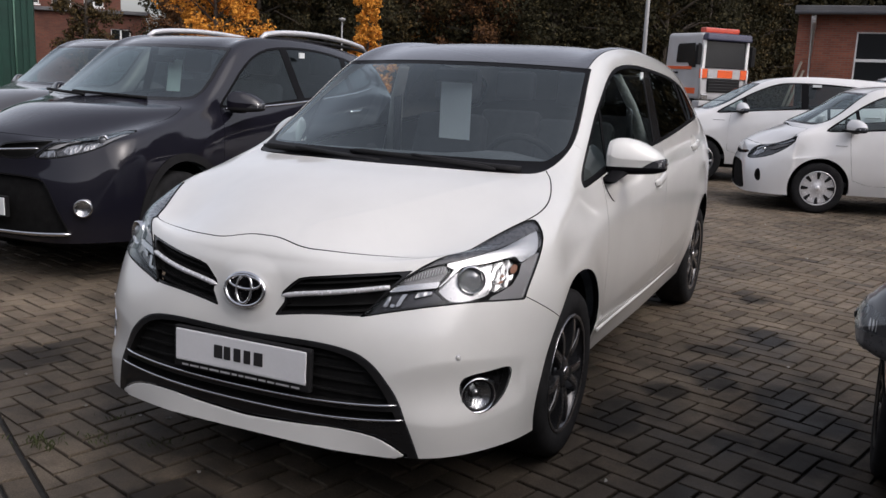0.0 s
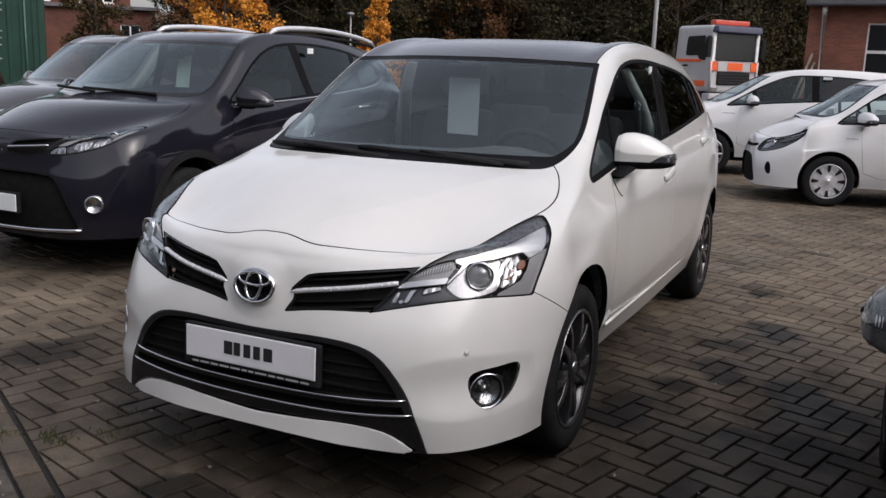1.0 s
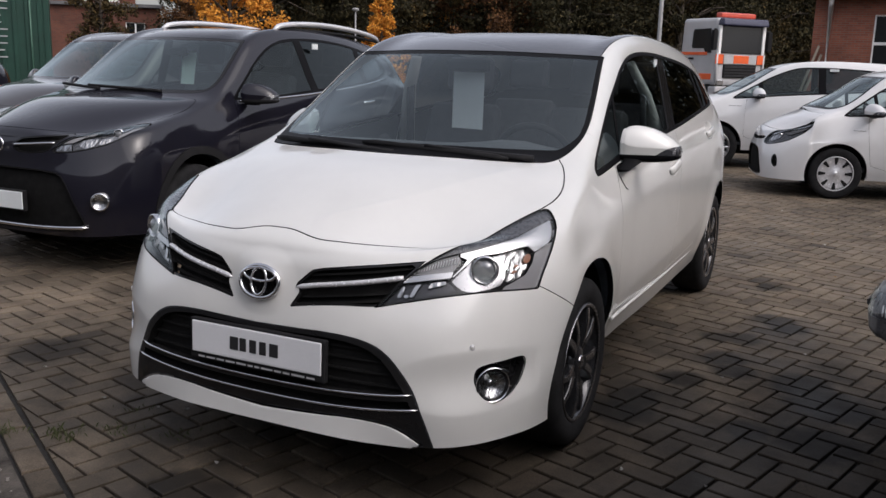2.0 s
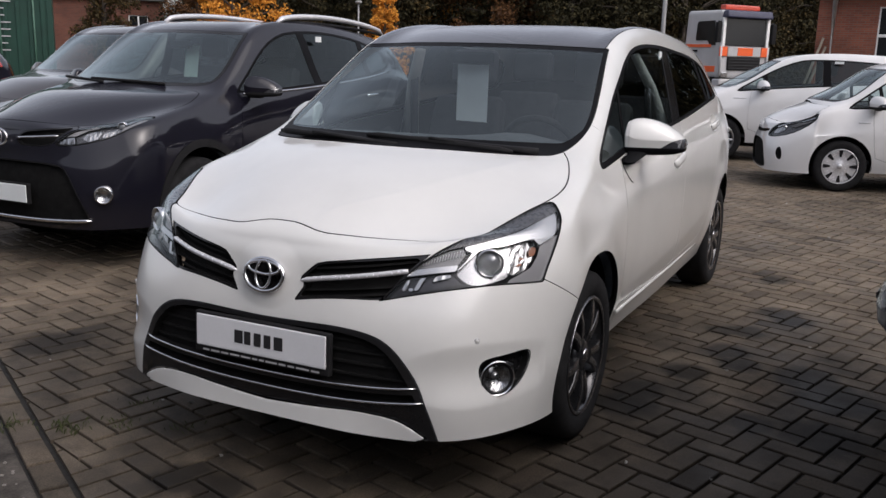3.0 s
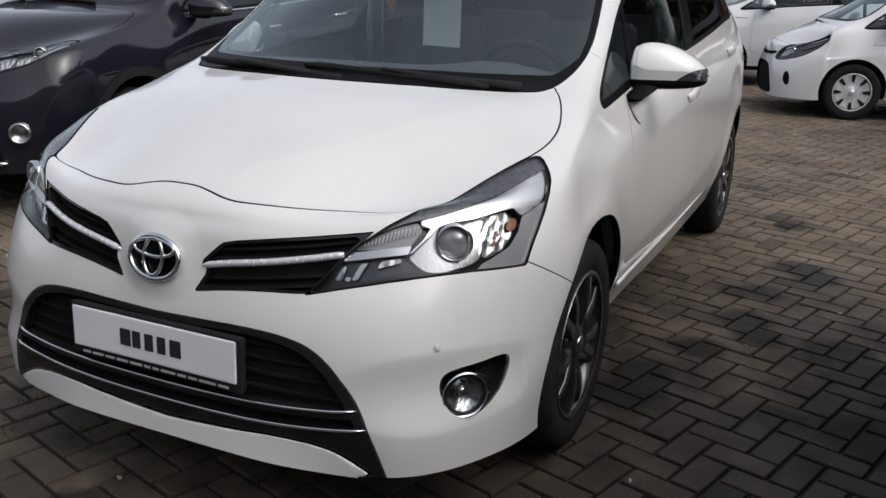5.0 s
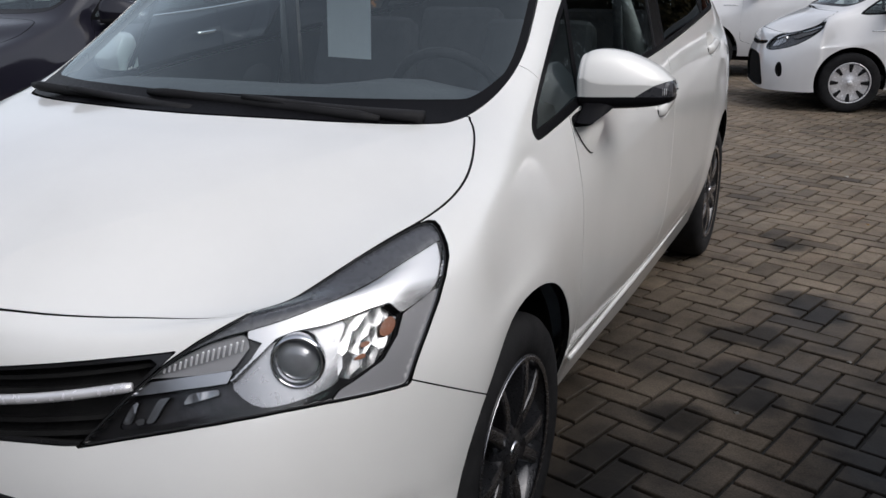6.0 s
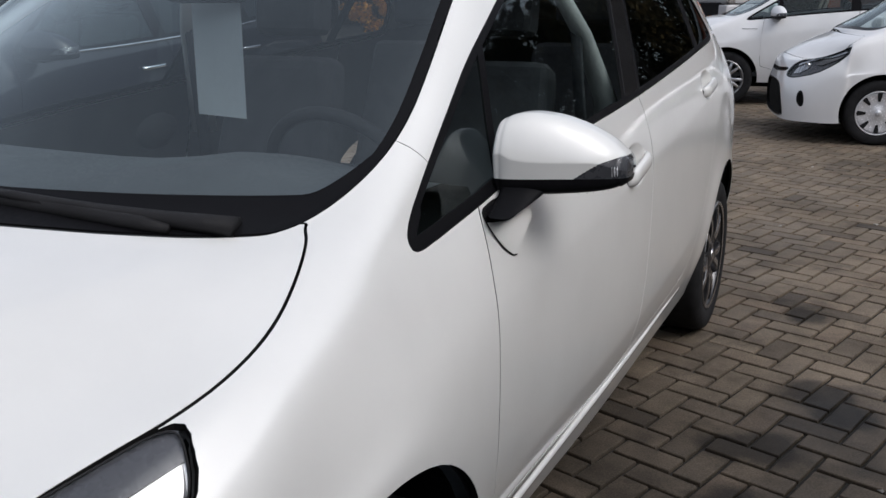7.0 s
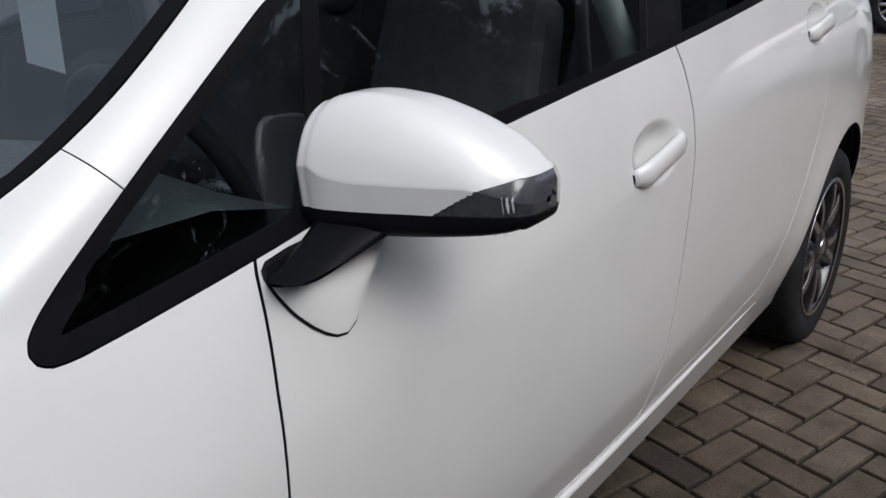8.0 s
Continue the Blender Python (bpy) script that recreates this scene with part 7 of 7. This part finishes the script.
# brick workshop behind the white cars
shop = base_empty("brick_building", "single-storey red brick building with white windows", "building")
BY = 31.0
# the right-hand run is unseen, added to darken the side-glass reflections
holes = [(x, x + 1.4, 1.5, 3.4) for x in (1.15, 4.4, 7.6, 10.9, 14.2, 17.5, 20.8, 24.1)]
part("wall", wall_with_holes(-.75, 28, 3.95, BY, .35, holes), M_BRICK, shop, "red brick front wall")
part("side_wall", moved(block((0, 0, 0), (.35, 8, 3.95), 0), Matrix.Translation((-.75, BY + .353, 0))), M_BRICK, shop)
part("side_wall", moved(block((0, 0, 0), (.35, 8, 3.95), 0), Matrix.Translation((27.65, BY + .353, 0))), M_BRICK, shop)
part("back_wall", block((-.75, BY + 8.36, 0), (28, BY + 8.7, 3.95), 0), M_BRICK, shop)
for h in holes:
    window_unit(shop, h[0], h[1], h[2], h[3], BY + .06)
part("roof", block((-.85, BY - .55, 4.0), (28.5, BY + 9.2, 4.22), .03), M_ROOF, shop, "grey sheet roof with deep eaves")
part("soffit", block((-.8, BY - .5, 3.953), (28.45, BY + 9.1, 3.997), 0), M_WOODEN, shop)
part("downpipe", tube_mesh([(-.24, BY - .20, 0), (-.24, BY - .20, 3.6), (-.24, BY - .42, 3.9)], .085, 10), M_FRAME, shop, "pale downpipe")
part("gutter", tube_mesh([(-.85, BY - .60, 3.98), (28.5, BY - .60, 3.98)], .06, 8), M_ROOF, shop)
planks = base_empty("timber_plank", "weathered planks leaning on the brick wall", "timber")
for i in range(2):
    part("plank", tube_mesh([(-1.15 + .12 * i, BY - .8, 0), (-.50 + .1 * i, BY - .12, 2.35 - .3 * i)], .055, 4), M_WOODEN, planks)

# brick house far off, a low wing before a taller part
house = base_empty("house", "distant brown brick house with a flat-roofed wing", "house", pose(-40.81, 40.0, 0, 0, 0, 44.6))
part("wall", wall_with_holes(-7.5, .0, 7.6, 0, .4, [(x - .55, x + .55, 4.65, 6.1) for x in (-5.2, -3.4, -1.57)]), M_OLDBRICK, house)
for x in (-5.2, -3.4, -1.57):
    window_unit(house, x - .55, x + .55, 4.65, 6.1, .06, 2, 2)
part("side_wall", block((-.4, .403, 0), (0, 7, 7.6), 0), M_OLDBRICK, house)
part("side_wall", block((-7.5, .403, 0), (-7.1, 7, 7.6), 0), M_OLDBRICK, house)
part("wing_wall", wall_with_holes(-7.5, 1.4, 4.15, -2.6, .35, [(-.6, .5, 1.9, 3.3)]), M_OLDBRICK, house)
window_unit(house, -.6, .5, 1.9, 3.3, -2.54, 2, 2)
part("wing_side", block((1.05, -2.247, 0), (1.4, 2.0, 4.15), 0), M_OLDBRICK, house)
part("wing_roof", block((-7.7, -2.9, 4.16), (1.65, -.02, 4.36), .02), M_ROOF, house, "grey flat roof edge")
bm = bmesh.new()
v = [bm.verts.new(p) for p in ((-8, -.5, 7.6), (.5, -.5, 7.6), (.5, 7.5, 7.6), (-8, 7.5, 7.6), (-6, 3.5, 10.6), (-1.5, 3.5, 10.6))]
for f in ((0, 1, 5, 4), (1, 2, 5), (2, 3, 4, 5), (3, 0, 4), (3, 2, 1, 0)):
    bm.faces.new([v[i] for i in f])
part("roof", bm, M_ROOF, house, "dark hipped roof")

# green container
M_CONT = surface("green_container_steel", (.006, .040, .027), .5, .1, .3, 2.5, .1, 40)
M_ROD = surface("green_rod_paint", (.05, .12, .085), .5, .1, .2, 6)
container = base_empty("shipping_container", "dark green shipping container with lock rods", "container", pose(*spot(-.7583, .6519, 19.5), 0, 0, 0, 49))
part("box", block((-2.44, .06, .12), (0, 6.0, 2.75), .02), M_CONT, container)
for i in range(2):
    d = part("door", block((-2.40 + 1.19 * i, -.01, .25), (-1.23 + 1.19 * i, .05, 2.62), .015), M_CONT, container)
    for k in range(5):
        part("panel_rib", block((-2.28 + 1.19 * i + .22 * k, -.035, .32), (-2.20 + 1.19 * i + .22 * k, -.008, 2.55), .01), M_CONT, d)
    for k in range(2):
        part("lock_rod", tube_mesh([(-2.12 + 1.19 * i + .6 * k, -.06, .2), (-2.12 + 1.19 * i + .6 * k, -.06, 2.66)], .018, 8), M_ROD, d)
r = random.Random(2)
for k in range(9):
    w = r.uniform(.10, .24)
    part("printed_bar", block((-.95, -.045, 2.35 - .13 * k), (-.95 + w, -.038, 2.372 - .13 * k), 0), M_PRINT, container)
part("corner_post", block((-.10, -.03, .1), (.01, .10, 2.78), .01), M_CONT, container)
part("corner_post", block((-2.45, -.03, .1), (-2.34, .10, 2.78), .01), M_CONT, container)
part("base_rail", block((-2.34, -.02, .0), (-.10, .10, .2), .01), M_CONT, container)

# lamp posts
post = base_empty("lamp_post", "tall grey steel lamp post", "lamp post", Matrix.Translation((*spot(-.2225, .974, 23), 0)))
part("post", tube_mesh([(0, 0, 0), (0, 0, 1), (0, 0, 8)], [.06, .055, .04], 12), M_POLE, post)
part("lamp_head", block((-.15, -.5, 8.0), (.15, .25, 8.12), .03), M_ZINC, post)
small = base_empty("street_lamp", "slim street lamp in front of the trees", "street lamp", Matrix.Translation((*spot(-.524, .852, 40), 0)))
part("post", tube_mesh([(0, 0, 0), (0, 0, 3.5)], .035, 8), M_POLE, small)
part("lamp_head", lathe([(0, 3.66), (.14, 3.63), (.16, 3.57), (.08, 3.5), (0, 3.48)], 16, "z"), M_POLE, small)

# recovery truck
M_TRUCK = surface("silver_grey_truck_paint", (.46, .46, .47), .4, .0, .08, 2, coat=.4)
M_DAYGLO = surface("dayglow_orange", (.85, .13, .03), .45, 0, .08, 4)
M_BEACON = surface("red_beacon_plastic", (.55, .06, .03), .3, 0, .1, 6, coat=.5)
M_TRUCKGLASS = surface("dark_truck_glass", (.012, .013, .015), .22, 0, .1, 2, shine=.4)
M_VISOR = surface("dark_blue_visor", (.035, .037, .075), .3, 0, .1, 4)
truck = base_empty("recovery_truck", "silver and orange recovery truck with a red beacon bar", "truck", pose(-2.49, 26.76, 0, 0, 0, 53) @ Matrix.Diagonal((.85, .8, 1.02, 1)))
tb = block((-1.2, 0, .95), (1.2, 2.1, 2.97), .15, 4, (.95, .93))
part("cab", tb, M_TRUCK, truck)
part("windscreen", moved(block((-1.03, -.02, 0), (1.03, .03, .86), .02), Matrix.Translation((0, .00, 1.92)) @ Matrix.Rotation(-.06, 4, "X")), M_TRUCKGLASS, truck)
part("sun_visor", moved(block((-1.13, -.22, 0), (1.13, .14, .22), .07, 3, (.98, .7)), Matrix.Translation((0, -.02, 2.74))), M_VISOR, truck, "dark blue sun visor")
for s in (1, -1):
    bm = bmesh.new()
    bm.faces.new([bm.verts.new((s * (1.192 - .038 * (z - 1.9)), y, z)) for y, z in ((.26, 1.92), (.60, 1.92), (.72, 2.06), (1.36, 2.06), (1.40, 2.12), (1.38, 2.56), (1.32, 2.64), (.40, 2.66))])
    bmesh.ops.solidify(bm, geom=bm.faces[:], thickness=s * .03)
    part("side_window", bm, M_TRUCKGLASS, truck, "dark side window with a stepped sill")
    part("door_handle", block((s * 1.20 - .02, 1.25, 1.72), (s * 1.20 + .03, 1.5, 1.78), .01), M_BLACK, truck)
    part("corner_deflector", tube_mesh([(s * 1.14, -.02, 1.0), (s * 1.16, -.02, 1.9)], .05, 8), M_TRUCK, truck)
    part("mirror", block((s * 1.35 - .1, -.1, 2.0), (s * 1.35 + .1, .05, 2.6), .03), M_BLACK, truck)
    part("mirror_arm", tube_mesh([(s * 1.1, .15, 2.62), (s * 1.38, -.02, 2.62)], .025, 6), M_BLACK, truck)
    part("orange_panel", block((s * 1.02 - .20, -.045, 1.60), (s * 1.02 + .16, .0, 1.88), .01), M_DAYGLO, truck)
    part("orange_stripe", block((s * 1.19 - .015, .5, 1.86), (s * 1.19 + .018, 1.95, 1.95), 0), M_DAYGLO, truck)
    part("orange_sill", block((s * 1.19 - .02, .2, 1.12), (s * 1.19 + .03, 1.1, 1.30), .01), M_DAYGLO, truck)
    part("headlight", block((s * .95 - .16, -.07, .95), (s * .95 + .16, .0, 1.12), .02), M_BRIGHT, truck)
    for y in (1.0, 4.4):
        wheel(truck, s * 1.02, y, .5, .5, .3, .29, s, "cover", M_SILVER, M_SILVER)
    part("bed_rail", block((s * 1.2 - .05, 2.3, 1.1), (s * 1.2 + .05, 8.0, 1.3), .02), M_DAYGLO, truck)
part("orange_panel", block((-.35, -.045, 1.62), (.40, .0, 1.86), .01), M_DAYGLO, truck)
part("pale_band", block((-.82, -.035, 1.60), (.80, -.002, 1.88), .01), M_TRUCK, truck)
part("grille", block((-.80, -.05, 1.18), (.80, .02, 1.58), .02), M_BLACK, truck)
for k in range(4):
    part("grille_slat", block((-.76, -.065, 1.22 + .09 * k), (.76, -.04, 1.255 + .09 * k), .005), M_ALLOYDARK, truck)
part("bumper", block((-1.22, -.12, .5), (1.22, .3, .92), .05), M_TRUCK, truck)
for s in (1, -1):
    part("cab_door", block((s * 1.16 - .02, .22, 1.02), (s * 1.16 + .045, 1.62, 1.97), .02), M_TRUCK, truck)
    part("door_step", block((s * 1.12 - .1, .25, .55), (s * 1.12 + .06, 1.2, .98), .03), M_BLACK, truck)
    part("pillar", block((s * 1.08 - .07, -.05, 1.88), (s * 1.08 + .07, .06, 2.74), .03), M_FRAME, truck)
part("beacon_bar", block((-.85, .25, 2.99), (.85, .55, 3.14), .04), M_BEACON, truck, "red beacon bar")
part("chassis", block((-.45, .3, .55), (.45, 8.0, .85), .02), M_BLACK, truck)
part("flat_bed", block((-1.2, 2.3, 1.0), (1.2, 8.0, 1.1), .02), M_ALLOYDARK, truck)

# papers behind the windscreens, weeds, leaves
paper_sheet("price_sheet", [(-.10, .745, 1.42), (.075, .712, 1.42), (.075, .705, 1.13), (-.10, .738, 1.13)], "printed price sheet hung behind the minivan windscreen")
paper_sheet("price_sheet", [(-3.42, 2.58, 1.46), (-3.28, 2.58, 1.46), (-3.28, 2.54, 1.21), (-3.42, 2.54, 1.21)], "printed price sheet hung behind the SUV windscreen")
part("sticker", block((.672, 1.50, 1.44), (.678, 1.555, 1.48), 0), M_PAPER, van, "white sticker")
rnd = random.Random(8)
for cx, cy, n, h in ((-.93, -.93, 60, .024), (-.78, -.78, 34, .020), (-1.25, -1.32, 120, .045), (-1.05, -1.38, 70, .04), (-.55, -.72, 24, .018), (-.86, -.60, 16, .016), (-1.12, -1.02, 40, .022)):
    P, Fq = [], []
    for _ in range(n):
        x, y, a = rnd.gauss(0, .045), rnd.gauss(0, .03), rnd.uniform(0, 6.3)
        l = h * rnd.uniform(.5, 1.2)
        dx, dy = math.cos(a), math.sin(a)
        b = len(P)
        P += [(x - dy * .002, y + dx * .002, -.01), (x + dy * .002, y - dx * .002, -.01), (x + dx * l * .4, y + dy * l * .4, l * .7), (x + dx * l * .9, y + dy * l * .9, l)]
        Fq += [(b, b + 1, b + 2), (b, b + 2, b + 3)]
    me = bpy.data.meshes.new("weeds")
    me.from_pydata([(p[0] + cx, p[1] + cy, p[2]) for p in P], [], Fq)
    tagged(part("weeds", me, M_GRASS, None), "small tuft of weeds in the paving joints", "weeds", kind="stuff")
for i in range(46):
    x, y = (rnd.uniform(-2.2, -.2), rnd.uniform(-1.6, -.3)) if i < 14 else (rnd.uniform(.9, 4.5), rnd.uniform(-.5, 7.5))
    s = rnd.uniform(.008, .018)
    bm = bmesh.new()
    pts = [(s * q * math.cos(a), s * .6 * q * math.sin(a), .003 + .004 * math.sin(a * 2)) for a, q in ((0, 1), (1, .8), (2.1, .9), (3.1, 1.1), (4.2, .8), (5.2, .9))]
    bm.faces.new([bm.verts.new(p) for p in pts])
    bmesh.ops.solidify(bm, geom=bm.faces[:], thickness=.0012)
    leaf = part("fallen_leaf", moved(bm, Matrix.Translation((x, y, .001)) @ Matrix.Rotation(rnd.uniform(0, 6.3), 4, "Z")), M_LEAFY if i % 3 == 0 else M_PALE, None)
    tagged(leaf, "small fallen leaf on the paving" if i % 3 == 0 else "pale scrap of litter on the paving", "leaf" if i % 3 == 0 else "litter", "litter on the paving")
